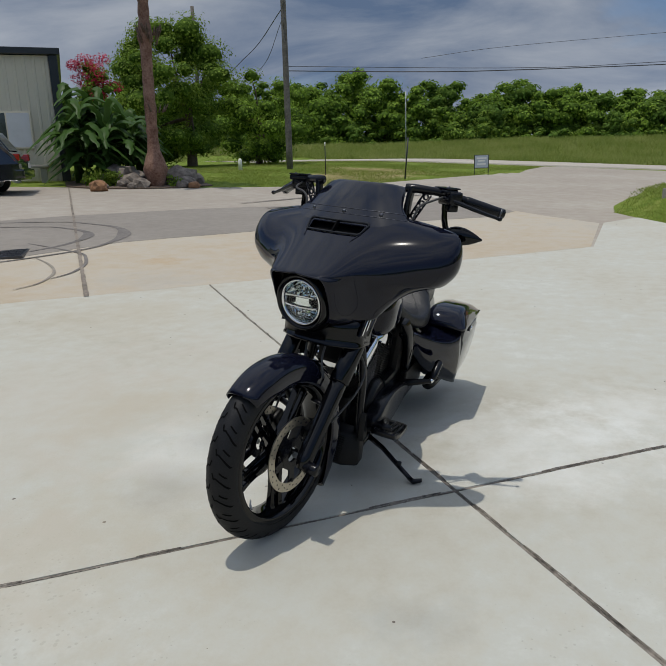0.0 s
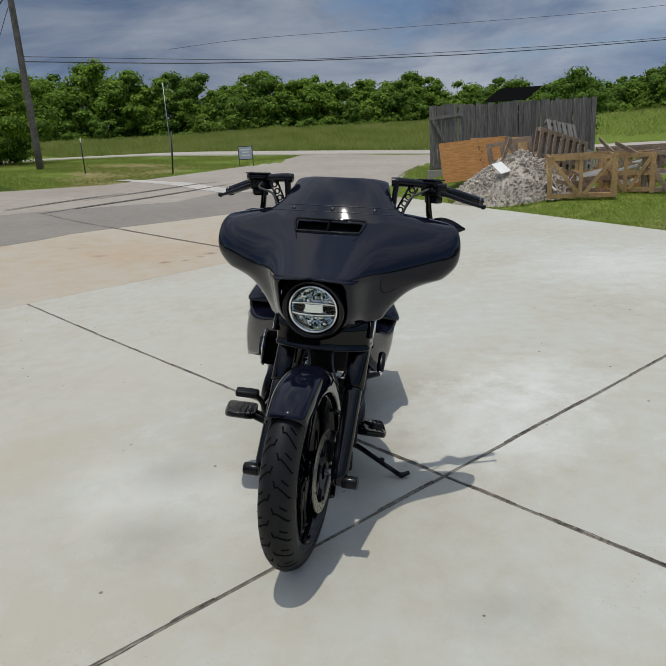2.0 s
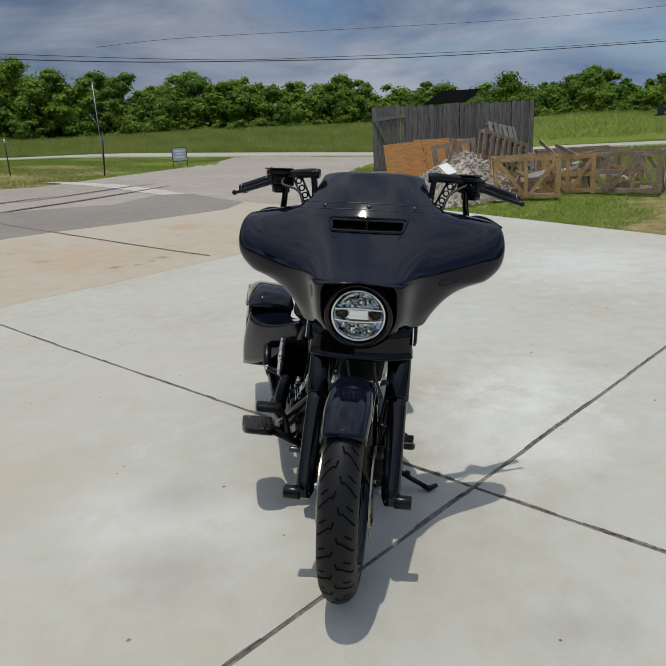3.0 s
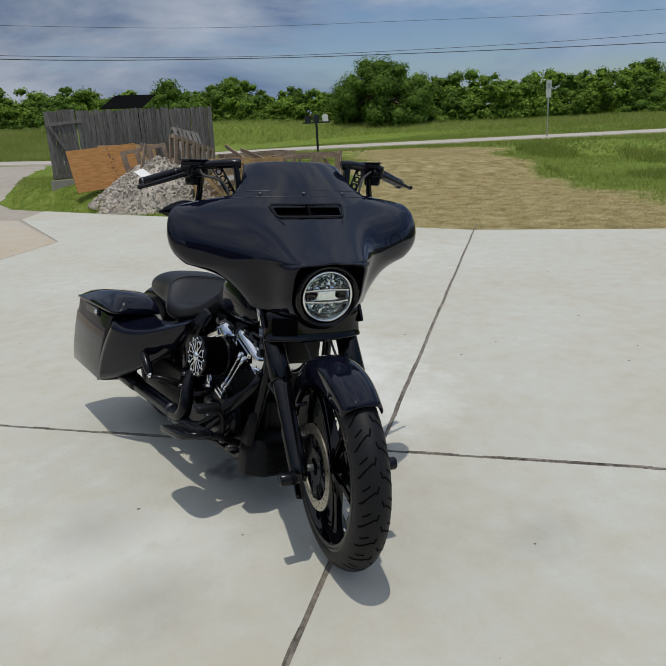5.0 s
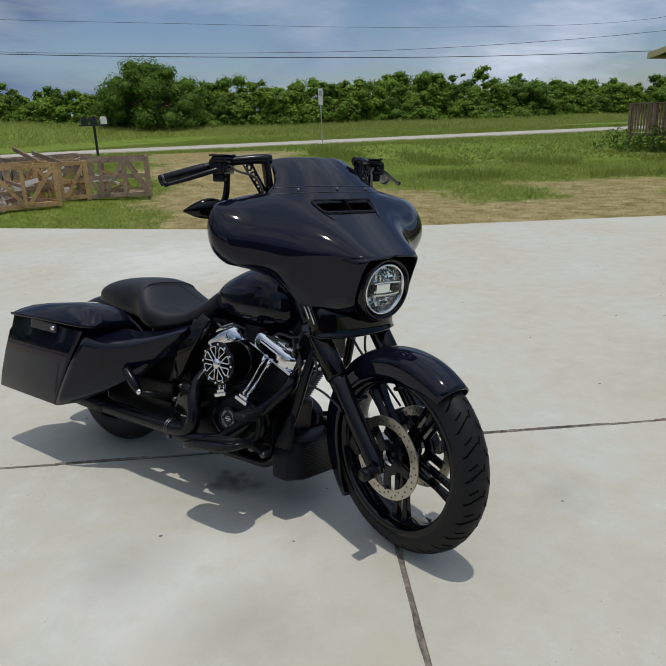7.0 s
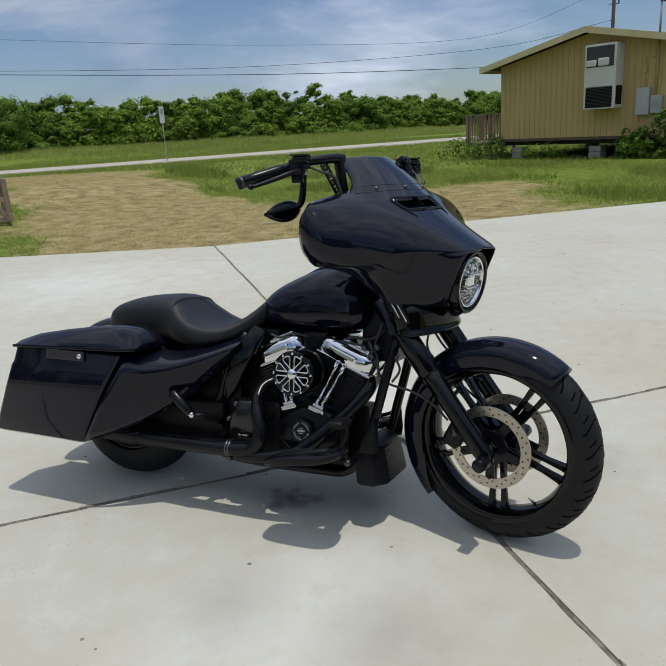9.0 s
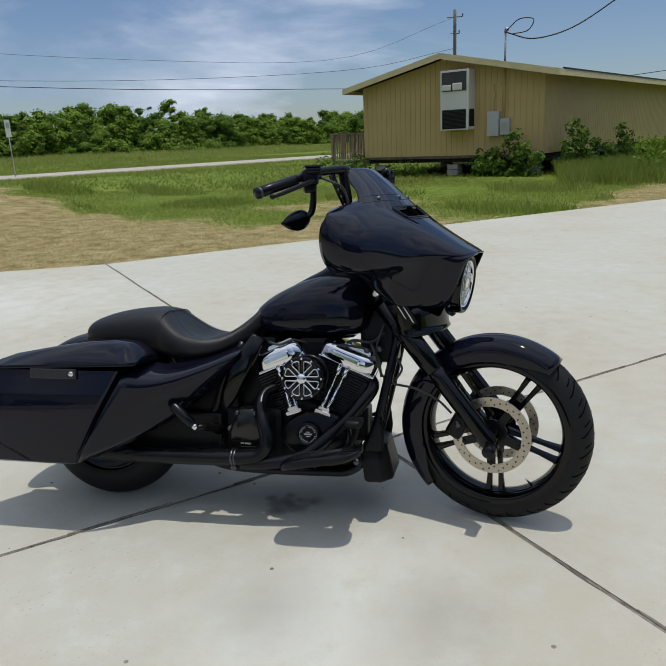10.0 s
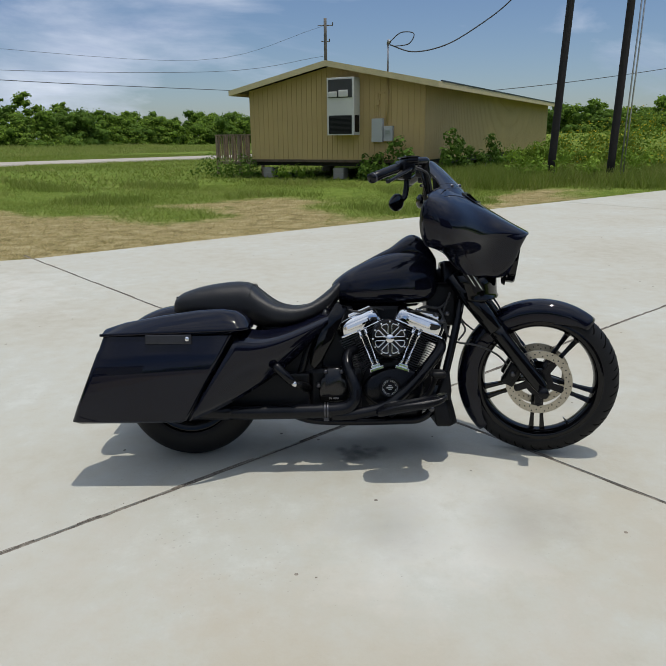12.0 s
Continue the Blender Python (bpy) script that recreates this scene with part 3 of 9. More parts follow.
def blade_mesh(name, xy, zs, height, mat, seed, width=0.012, lean=0.5):
    """Grass: one narrow triangle per blade."""
    rng = np.random.default_rng(seed)
    k = len(xy)
    a = rng.random(k) * 2 * np.pi
    h = height * (0.5 + rng.random(k))
    w = width * (0.6 + 0.8 * rng.random(k))
    base = np.column_stack((xy, zs))
    side = np.column_stack((np.cos(a), np.sin(a), np.zeros(k))) * w[:, None]
    tip = base + np.column_stack((np.cos(a * 3.1) * lean * h, np.sin(a * 3.1) * lean * h, h))
    V_ = np.stack((base - side, base + side, tip), 1).reshape(-1, 3)
    me = bpy.data.meshes.new(name)
    me.vertices.add(3 * k)
    me.vertices.foreach_set("co", V_.ravel())
    me.loops.add(3 * k)
    me.loops.foreach_set("vertex_index", np.arange(3 * k))
    me.polygons.add(k)
    me.polygons.foreach_set("loop_start", np.arange(0, 3 * k, 3))
    me.polygons.foreach_set("loop_total", np.full(k, 3))
    me.update()
    me.validate()
    me.materials.append(mat)
    return me


# ---- ground ----


def softplus(a):
    return np.log1p(np.exp(np.clip(a, -40, 40)))


def high(x, y):
    """Height of the land: level round the driveway, rising to the west and south."""
    d = -0.3 * x - 0.95 * y
    return 0.058 * softplus(d - 4.5) - 0.046 * softplus(d - 25)


# woods round the fields: bearing, distance, angle of their foot and of their top seen from the driveway
WOODS = ((-120, 74, 1.0, 6.5), (-147, 70, 1.0, 6.3), (-150.5, 69, 1.05, 6.0), (-154, 68, 1.1, 6.5), (-157.4, 67, 1.1, 7.5), (-159, 67, 1.05, 5.8), (-161, 67, 1.0, 6.8), (-164, 67, 1.05, 5.6), (-167.6, 67, 1.1, 6.2), (-170, 68, 1.1, 5.4), (-172.5, 69, 1.15, 6.1), (-175, 70, 1.1, 5.0), (-179, 70, 1.0, 5.0), (-183, 70, 0.95, 5.0), (-190, 76, 0.85, 4.0), (-196, 84, 0.8, 3.4), (-201, 86, 0.8, 3.4), (-203.7, 84, 0.8, 4.3), (-206, 84, 0.7, 3.2), (-210, 80, 0.4, 2.9), (-214, 76, 0.2, 3.0), (-219, 74, -0.15, 3.85), (-222.5, 74, -0.25, 3.5), (-225, 74, -0.3, 2.85), (-228, 76, -0.35, 3.4), (-230.5, 76, -0.35, 2.9), (-233, 78, -0.35, 3.4), (-236, 78, -0.35, 3.75), (-238.5, 80, -0.4, 3.2), (-241, 82, -0.4, 2.7), (-243.3, 84, -0.45, 3.4), (-245.5, 88, -0.45, 2.6), (-248, 92, -0.45, 2.35), (-253.5, 102, -0.45, 1.9), (-262, 110, -0.4, 1.9), (-275, 95, -0.2, 2.1), (-287, 74, 0.2, 2.5), (-291, 72, 0.2, 2.3), (-300, 72, 0.2, 3.5), (-480, 74, 0.5, 6.0))
W_AZ = [-w[0] for w in WOODS]


def woods_at(x, y):
    """Distance of the woods' edge in this direction, heights of its foot and its top."""
    a = -((np.degrees(np.arctan2(y, x)) + 120) % 360 - 480)
    r = np.interp(a, W_AZ, [w[1] for w in WOODS])
    return r, 1.2 + r * np.tan(np.radians(np.interp(a, W_AZ, [w[2] for w in WOODS]))), 1.47 + (r + 4) * np.tan(np.radians(np.interp(a, W_AZ, [w[3] for w in WOODS])))


def bank(x, y):
    """Height of the ground with the grassy rise beyond the road."""
    r, foot, _ = woods_at(x, y)
    u = np.clip((np.hypot(x, y) - 0.74 * r) / (0.22 * r), 0, 1)
    h = high(x, y)
    far = np.hypot(x, y)
    e = np.clip((0.918 * (y - 5.4) - 0.396 * (x + 3.45)) / 1.5, 0, 1)
    w = np.clip((-8 - x) / 5.0, 0, 1)
    lawn = 0.42 * e * e * (3 - 2 * e) * w * w * (3 - 2 * w) * (1 - np.clip((far - 24) / 12, 0, 1))
    return h + lawn + np.maximum(0, foot - h) * u * u * (3 - 2 * u)


def inside(poly, X, Y):
    ins = np.zeros(X.shape, bool)
    for (x0, y0), (x1, y1) in zip(poly, poly[1:] + poly[:1]):
        hit = ((y0 > Y) != (y1 > Y)) & (X < (x1 - x0) * (Y - y0) / (y1 - y0 + 1e-12) + x0)
        ins ^= hit
    return ins


# new concrete: joints run along A and across it along B
CROSS = Vector((1.04, 0.66, 0))
DA = Vector((-0.687, 0.727, 0))
DB = Vector((-0.717, -0.697, 0))
SLAB = [(-3.45, 5.40), (-12.6, 1.45), (-11.3, 0.8), (-7.5, 0.8), (-1.28, -4.71), (8.5, -14.5), (22, -4), (21, 27), (8.5, 15.45)]
LOT = [(-11.3, 0.8), (-7.5, 0.8), (-1.28, -4.71), (8.5, -14.5), (2.0, -22.0), (-9.0, -22.0), (-13.0, -14.9), (-15.3, -11.4), (-18.5, -8.0), (-31.8, -4.2), (-39.5, -3.6), (-39.2, 6.0), (-24.0, 3.0), (-14.0, 0.9), (-12.6, 1.45)]


def grid_axis(near, far, step0, grow):
    v, s, out = 0.0, step0, [0.0]
    while v < far:
        if v > near:
            s *= grow
        v += s
        out.append(v)
    return np.array([-a for a in out[:0:-1]] + out)


HAY = (
    [(-3.2, 5.2), (-5.4, 4.4), (-7.6, 5.8), (-19.2, 14.1), (-24.4, 14.9), (-19.0, 16.8), (-15.2, 16.3), (-10.4, 13.6), (-6.6, 11.0), (-3.9, 9.4), (-2.1, 9.6), (-2.3, 12.5), (-0.2, 12.0), (0.1, 9.6), (1.8, 9.6), (3.0, 10.6), (-0.5, 7.5)],
    [(2.4, 10.4), (3.2, 12.1), (5.1, 16.9), (6.0, 15.5), (5.6, 14.0), (4.5, 12.0)],
    [(-4.6, 12.0), (-2.9, 13.8), (-0.9, 13.9), (-0.3, 12.4), (-2.3, 12.3)],
    [(-30.0, -13.6), (-22.0, -10.6), (-17.5, -9.2), (-18.5, -8.2), (-24.0, -7.6), (-31.0, -8.0)])


def dryness(x, y):
    """1 where the hay was mown to straw, 0 in green grass, soft between."""
    out = np.zeros(np.shape(x))
    for k in range(7):
        dx, dy = 0.55 * math.cos(k * 0.9) * (k > 0), 0.55 * math.sin(k * 0.9) * (k > 0)
        wx = x + dx + 0.35 * np.sin(y * 2.3 + 0.7 * np.sin(x * 1.9))
        wy = y + dy + 0.35 * np.sin(x * 2.1 + 1.3)
        hit = np.zeros(np.shape(x), bool)
        for poly in HAY:
            hit |= inside(poly, wx, wy)
        out += hit / 7
    return out


gx = grid_axis(26, 900, 0.42, 1.09)
gy = gx.copy()
GX, GY = np.meshgrid(gx, gy, indexing="ij")
GZ = bank(GX, GY) - 0.035
GZ += np.where(np.hypot(GX, GY) > 14, 0.04 * np.sin(GX * 0.9 + 1.3 * np.sin(GY * 0.31)) * np.sin(GY * 0.7), 0)
GZ = np.where(inside(SLAB, GX, GY) | inside(LOT, GX, GY), np.minimum(GZ, high(GX, GY) - 0.035), GZ)
me = bpy.data.meshes.new("ground")
ni, nj = GX.shape
idx = np.arange(ni * nj).reshape(ni, nj)
faces = np.stack((idx[:-1, :-1], idx[1:, :-1], idx[1:, 1:], idx[:-1, 1:]), -1).reshape(-1, 4)
me.from_pydata(np.column_stack((GX.ravel(), GY.ravel(), GZ.ravel())).tolist(), [], faces.tolist())
for p_ in me.polygons:
    p_.use_smooth = True
dry = me.attributes.new("dry", "FLOAT", "POINT")
dry.data.foreach_set("value", dryness(GX, GY).ravel().astype(np.float32))
me.materials.append(M_GRASS)
ground = tagged(new("ground", me), "mown grass and dry cut hay on level land", "ground", kind="structure")


def drape(name, poly, lift, mat, label, category, step=1.2, thick=0.03):
    """A sheet over the land inside a polygon, with a skirt."""
    bm = bmesh.new()
    vs = [bm.verts.new((x, y, 0)) for x, y in poly]
    bm.faces.new(vs)
    xs = [p_[0] for p_ in poly]
    ys = [p_[1] for p_ in poly]
    for axis, lo, hi in ((0, min(xs), max(xs)), (1, min(ys), max(ys))):
        c = lo + step
        while c < hi:
            no = (1, 0, 0) if axis == 0 else (0, 1, 0)
            bmesh.ops.bisect_plane(bm, geom=bm.verts[:] + bm.edges[:] + bm.faces[:], plane_co=Vector(no) * c, plane_no=no)
            c += step
    for v in bm.verts:
        v.co.z = high(v.co.x, v.co.y) + lift
    bmesh.ops.recalc_face_normals(bm, faces=bm.faces)
    if sum(f.normal.z for f in bm.faces) < 0:
        bmesh.ops.reverse_faces(bm, faces=bm.faces)
    edges = [e for e in bm.edges if e.is_boundary]
    r = bmesh.ops.extrude_edge_only(bm, edges=edges)
    for v in r["geom"]:
        if isinstance(v, bmesh.types.BMVert):
            v.co.z -= thick
    return tagged(obj(name, bm, mat), label, category, kind="structure")


drape("lot", LOT, -0.012, M_LOT, "weathered grey-brown concrete lot beyond the driveway", "pavement")
drape("apron", [(-11.27, 0.72), (-7.5, 0.76), (-1.3, -4.72), (4.0, -9.95), (-1.0, -7.7), (-3.6, -7.0), (-5.2, -6.7), (-6.7, -5.8), (-8.1, -5.2), (-9.6, -3.9), (-12.0, -1.75), (-14.0, -1.74)], -0.006, M_OLDCONC, "rust-stained tan old concrete apron", "pavement")
drape("asphalt_patch", [(-1.0, -7.2), (-3.6, -6.75), (-5.2, -6.42), (-6.0, -5.98), (-6.7, -5.55), (-7.4, -5.15), (-8.05, -4.9), (-8.7, -4.4), (-9.64, -3.5), (-10.87, -2.45), (-11.9, -1.6), (-13.4, -1.3), (-15.9, -2.9), (-15.6, -3.8), (-13.2, -4.4), (-12.4, -5.6), (-11.1, -7.2), (-9.9, -8.2), (-8.6, -9.0), (-7.4, -9.7), (-6.2, -10.2), (-3.0, -11.0), (0.0, -11.0)], -0.002, M_ASPH, "dark worn asphalt patch with curved skid marks", "pavement")

# far road, a pale strip that bends round the fields
ROADLINE = spline([(-70, -95), (-52, -45), (-43.5, -16), (-43, -2), (-42.5, 8), (-38.5, 20.5), (-28.5, 31), (-13.5, 46.5), (10, 70), (60, 120)], 90)
bm = bmesh.new()
prev = None
for i, p_ in enumerate(ROADLINE):
    q = ROADLINE[min(i + 1, 89)] - ROADLINE[max(i - 1, 0)]
    nn = np.array((-q[1], q[0])) / np.hypot(*q)
    row = []
    for s_ in (-2.7, -2.6, 0, 2.6, 2.7):
        x, y = p_ + nn * s_
        row.append(bm.verts.new((x, y, high(x, y) + (0.05 if abs(s_) < 2.65 else -0.1))))
    if prev:
        for a in range(4):
            bm.faces.new((prev[a], row[a], row[a + 1], prev[a + 1]))
    prev = row
tagged(obj("road", fix(bm), M_ROAD), "pale concrete country road with no markings", "road", kind="structure")

# driveway slabs, cut from the outline along the joints
driveway = root("driveway", Matrix(), "pale new concrete driveway of large slabs with dark sealed joints", "driveway", kind="structure")
GAP = 0.010


def clip(bm, co, no):
    bmesh.ops.bisect_plane(bm, geom=bm.verts[:] + bm.edges[:] + bm.faces[:], plane_co=co, plane_no=no, clear_outer=True)


NA = Vector((0.727, 0.687, 0))      # across the joint A
NB = Vector((0.697, -0.717, 0))     # across the joint B
A_OFF = [-60, 0, 11.0, 60]
B_OFF = [-60, 0, 6.2, 60]
for i in range(len(A_OFF) - 1):
    for j in range(len(B_OFF) - 1):
        bm = bmesh.new()
        bm.faces.new([bm.verts.new((x, y, 0)) for x, y in SLAB])
        bmesh.ops.triangulate(bm, faces=bm.faces[:])
        a0, a1, b0, b1 = A_OFF[i], A_OFF[i + 1], B_OFF[j], B_OFF[j + 1]
        clip(bm, CROSS + NA * (a1 - GAP), NA)
        clip(bm, CROSS + NA * (a0 + GAP), -NA)
        clip(bm, CROSS + NB * (b1 - GAP), NB)
        clip(bm, CROSS + NB * (b0 + GAP), -NB)
        if not bm.faces:
            bm.free()
            continue
        bmesh.ops.dissolve_limit(bm, angle_limit=0.01, verts=bm.verts, edges=bm.edges)
        bmesh.ops.recalc_face_normals(bm, faces=bm.faces)
        if bm.faces[:][0].normal.z < 0:
            bmesh.ops.reverse_faces(bm, faces=bm.faces)
        for ax_, lo in ((Vector((1, 0, 0)), -14), (Vector((0, 1, 0)), -16)):
            for c in range(lo, 26, 2):
                bmesh.ops.bisect_plane(bm, geom=bm.verts[:] + bm.edges[:] + bm.faces[:], plane_co=ax_ * c, plane_no=ax_)
        # rounded arris and sides
        r = bmesh.ops.inset_region(bm, faces=bm.faces[:], thickness=0.006, depth=0.0)
        for v in {v for f in r["faces"] for v in f.verts if v.is_boundary}:
            v.co.z -= 0.005
        r = bmesh.ops.extrude_edge_only(bm, edges=[e for e in bm.edges if e.is_boundary])
        for v in r["geom"]:
            if isinstance(v, bmesh.types.BMVert):
                v.co.z -= 0.045
        for v in bm.verts:
            v.co.z += float(high(v.co.x, v.co.y)) - 0.002
        part("slab", bm, M_CONC, driveway, smooth=False)
# ragged filler in the joints: a low bed, and crumbs of sealant along both edges
for off, no, di, L0, L1 in ((0, NA, DA, -14, 6.9), (0, NB, DB, -12, 5.6), (6.2, NB, DB, -12, 8)):
    bm = bmesh.new()
    rg = random.Random(int(off * 10) + 3)
    rows = []
    for s_ in np.arange(L0, L1, 0.028):
        c = CROSS + no * off + di * float(s_)
        z = float(high(c.x, c.y))
        wob = 0.003 * math.sin(s_ * 2.3) + 0.002 * math.sin(s_ * 7.1)
        rows.append([bm.verts.new(c + no * (k * 0.0102 + wob * (k == 0)) + Vector((0, 0, z - 0.007 + 0.004 * rg.random() - 0.002 * abs(k)))) for k in (-1, -0.4, 0, 0.4, 1)])
    for a, b in zip(rows, rows[1:]):
        for k in range(4):
            bm.faces.new((a[k], b[k], b[k + 1], a[k + 1]))
    fix(bm)
    bed = part("joint_filler", bm, M_JOINT, driveway, "crumbling brown joint filler", smooth=False)
    bm = bmesh.new()
    s_ = L0
    while s_ < L1:
        run = rg.uniform(0.05, 0.35)
        if rg.random() < 0.75:
            q = rg.choice((-1, 1))
            inner, outer = [], []
            for u in np.linspace(0, 1, max(3, int(run / 0.025))):
                c = CROSS + no * off + di * (s_ + float(u) * run)
                z = float(high(c.x, c.y)) + 0.0008
                w = math.sin(math.pi * u) ** 0.5 * rg.uniform(0.001, 0.005)
                inner.append(bm.verts.new(c + no * q * 0.0075 + Vector((0, 0, z - 0.005))))
                outer.append(bm.verts.new(c + no * q * (0.0102 + w) + Vector((0, 0, z))))
            for k in range(len(inner) - 1):
                bm.faces.new((inner[k], inner[k + 1], outer[k + 1], outer[k]))
        s_ += run * 0.7
    fix(bm)
    part("joint_crumb", bm, M_JOINT, bed, "ragged crumbs along the joint", smooth=False)

# ---- motorcycle, on its side stand with the front wheel turned to its right ----
BIKE = Matrix.Translation((0, -0.008, 0.004)) @ pose(0, 0, 0, 0, 0, 3.0) @ pose(0, 0, 0, -12.0, 0, 0)
bike = root("motorcycle", BIKE, "gloss black touring motorcycle with batwing fairing, leaning on its side stand", "motorcycle")
NECK = Vector((1.14, 0, 0.86))
STEER = Matrix.Translation(NECK) @ Matrix.Rotation(radians(-15.5), 4, Vector((-math.sin(radians(26)), 0, math.cos(radians(26))))) @ Matrix.Translation(-NECK)
FC = Vector((1.63, 0, 0.355))   # front hub
RC = Vector((0.0, 0, 0.325))    # rear hub


def bpart(name, bm, mat, label="", parent=None, front=False, smooth=True):
    return part(name, fix(bm), mat, parent or bike, label, STEER if front and parent is None else None, smooth)


def bevel_mod(ob, w=0.004, seg=2):
    b = ob.modifiers.new("edge", "BEVEL")
    b.width, b.segments, b.limit_method, b.angle_limit = w, seg, "ANGLE", radians(35)
    return ob


def tyre_profile(R_, half, depth):
    pr = []
    for a in np.linspace(-105, 105, 23):
        t = radians(a)
        pr.append((R_ - depth + depth * math.cos(t) ** 1.0 if abs(a) < 90 else R_ - depth + depth * math.cos(t) * 0.6, half * math.sin(t) if abs(a) < 90 else half * (1 if a > 0 else -1) * (1 - 0.004 * (abs(a) - 90))))
    return pr


def ring_profile(r0, r1, w0, w1):
    return [(r0, -w0), (r1, -w1), (r1, w1), (r0, w0)]


# front wheel
fw = bpart("front_wheel", lathe(bmesh.new(), [(0.0, -0.055), (0.034, -0.055), (0.036, -0.05), (0.036, -0.03), (0.028, -0.022), (0.028, 0.022), (0.036, 0.03), (0.036, 0.05), (0.034, 0.055), (0.0, 0.055)], FC, n_=28), M_GLOSS, "black hub of the cast wheel", front=True)
bpart("tyre", lathe(bmesh.new(), tyre_profile(0.355, 0.060, 0.068), FC, n_=96), M_RUBBER, "black rubber tyre with zigzag tread", fw)
rim_prof = [(0.262, -0.060), (0.290, -0.058), (0.291, -0.050), (0.276, -0.046), (0.262, -0.030), (0.256, 0.0), (0.262, 0.030), (0.276, 0.046), (0.291, 0.050), (0.290, 0.058), (0.262, 0.060), (0.257, 0.056), (0.247, 0.03), (0.243, 0.0), (0.247, -0.03), (0.257, -0.056)]
bpart("rim", lathe(bmesh.new(), rim_prof, FC, n_=80, closed=True), M_GLOSS, "gloss black cast rim", fw)
for k in range(5):
    for s_ in (-1, 1):
        bm = bmesh.new()
        rows = []
        for r, w, d, off in ((0.026, 0.013, 0.024, 0.012), (0.09, 0.0095, 0.018, 0.0175), (0.18, 0.0085, 0.015, 0.021), (0.235, 0.011, 0.018, 0.024), (0.252, 0.015, 0.024, 0.026)):
            rows.append([Vector((r, -d, s_ * off - w)), Vector((r, d, s_ * off - w)), Vector((r, d * 0.7, s_ * off + w)), Vector((r, -d * 0.7, s_ * off + w))])
        loft(bm, rows)
        bmesh.ops.transform(bm, matrix=Matrix.Translation(FC) @ Matrix.Rotation(radians(90 - 72 * k), 4, "Y"), verts=bm.verts)
        bevel_mod(bpart("spoke", bm, M_GLOSS, "", fw, smooth=False), 0.004)
# dark strips just proud of the rubber, groove shade given as colour
bm = bmesh.new()
rg = random.Random(5)
TREADS = ([(0.004, 0.030), (0.011, 0.092), (0.017, 0.078), (0.036, 0.128), (0.054, 0.200)], [(0.028, 0.020), (0.048, 0.074)])
for k in range(26):
    for s_ in (-1, 1):
        a0 = 2 * math.pi * (k + (0.5 if s_ > 0 else 0)) / 26
        for line in TREADS:
            steps = []
            for (y0, q0), (y1, q1) in zip(line, line[1:]):
                steps += [((y0 + (y1 - y0) * j / 5, q0 + (q1 - q0) * j / 5), (y0 + (y1 - y0) * (j + 1) / 5, q0 + (q1 - q0) * (j + 1) / 5)) for j in range(5)]
            for (y0, q0), (y1, q1) in steps:
                quad = []
                ln = math.hypot(y1 - y0, (q1 - q0) * 0.35)
                ny, nq = (q1 - q0) * 0.35 / ln, -(y1 - y0) / ln
                hw = 0.0026
                for yy, qq, w in ((y0, q0, -1), (y1, q1, -1), (y1, q1, 1), (y0, q0, 1)):
                    y2 = yy + w * ny * hw
                    sn = max(-0.999, min(0.999, y2 / 0.060))
                    r = 0.355 - 0.068 + 0.068 * math.sqrt(1 - sn * sn) + 0.0012
                    an = a0 - qq - w * nq * hw / 0.35
                    quad.append(bm.verts.new(FC + Vector((math.cos(an) * r, s_ * y2, math.sin(an) * r))))
                bm.faces.new(quad)
tg = part("tread_strip", bm, M_BLACKSHADE, fw, "dark zigzag strips drawn as shaded tread grooves", smooth=False)
tagged(tg, "dark zigzag strips drawn as shaded tread grooves", kind="stuff")
bm = bmesh.new()
vd = Matrix.Translation(FC) @ Matrix.Rotation(radians(57), 4, "Y")
tube(bm, [vd @ Vector((0.246, 0.0, 0)), vd @ Vector((0.232, -0.012, 0)), vd @ Vector((0.214, -0.02, 0))], [0.006, 0.004, 0.003], 8)
bpart("valve", bm, M_GALV, "grey valve stem", fw)


def disc(side, parent, centre, r1, r0):
    y = side
    bm = lathe(bmesh.new(), ring_profile(r0, r1, 0.0025, 0.0025), centre + Vector((0, y, 0)), n_=72, closed=True)
    d = bpart("brake_disc", bm, M_STEEL, "drilled steel brake disc", parent, smooth=False)
    # no holes are cut: dark studs carry the holes' shade in their colour
    bm = bmesh.new()
    for k in range(30):
        for ro, ph in ((r0 + 0.009, 0.0), (r1 - 0.009, 0.5)) if k % 2 else ((0.5 * (r0 + r1), 0.25),):
            a = 2 * math.pi * (k + ph) / 30
            lathe(bm, [(0.0, -0.0032), (0.0036, -0.0032), (0.0036, 0.0032), (0.0, 0.0032)], centre + Vector((math.cos(a) * ro, y, math.sin(a) * ro)), n_=8)
    bpart("hole_dot", bm, M_WIRE, "rows of dark studs drawn as drilled holes", d)
    bm = bmesh.new()
    lathe(bm, [(0.03, -0.005), (0.062, -0.005), (0.062, 0.005), (0.03, 0.005)], centre + Vector((0, y * 0.95, 0)), n_=32, closed=True)
    for k in range(5):
        mm = Matrix.Translation(centre + Vector((0, y * 0.95, 0))) @ Matrix.Rotation(radians(90 - 72 * k), 4, "Y")
        box(bm, 0.05, r0 + 0.004, -0.004, 0.004, -0.016, 0.016, 0.002, mm)
        lathe(bm, [(0.0, -0.009), (0.007, -0.009), (0.007, 0.009), (0.0, 0.009)], mm @ Vector((r0 - 0.004, 0, 0)), n_=10)
    bpart("disc_carrier", bm, M_SATIN, "black disc carrier", d, smooth=False)
    return d


disc(-0.082, fw, FC, 0.147, 0.112)
disc(0.082, fw, FC, 0.147, 0.112)


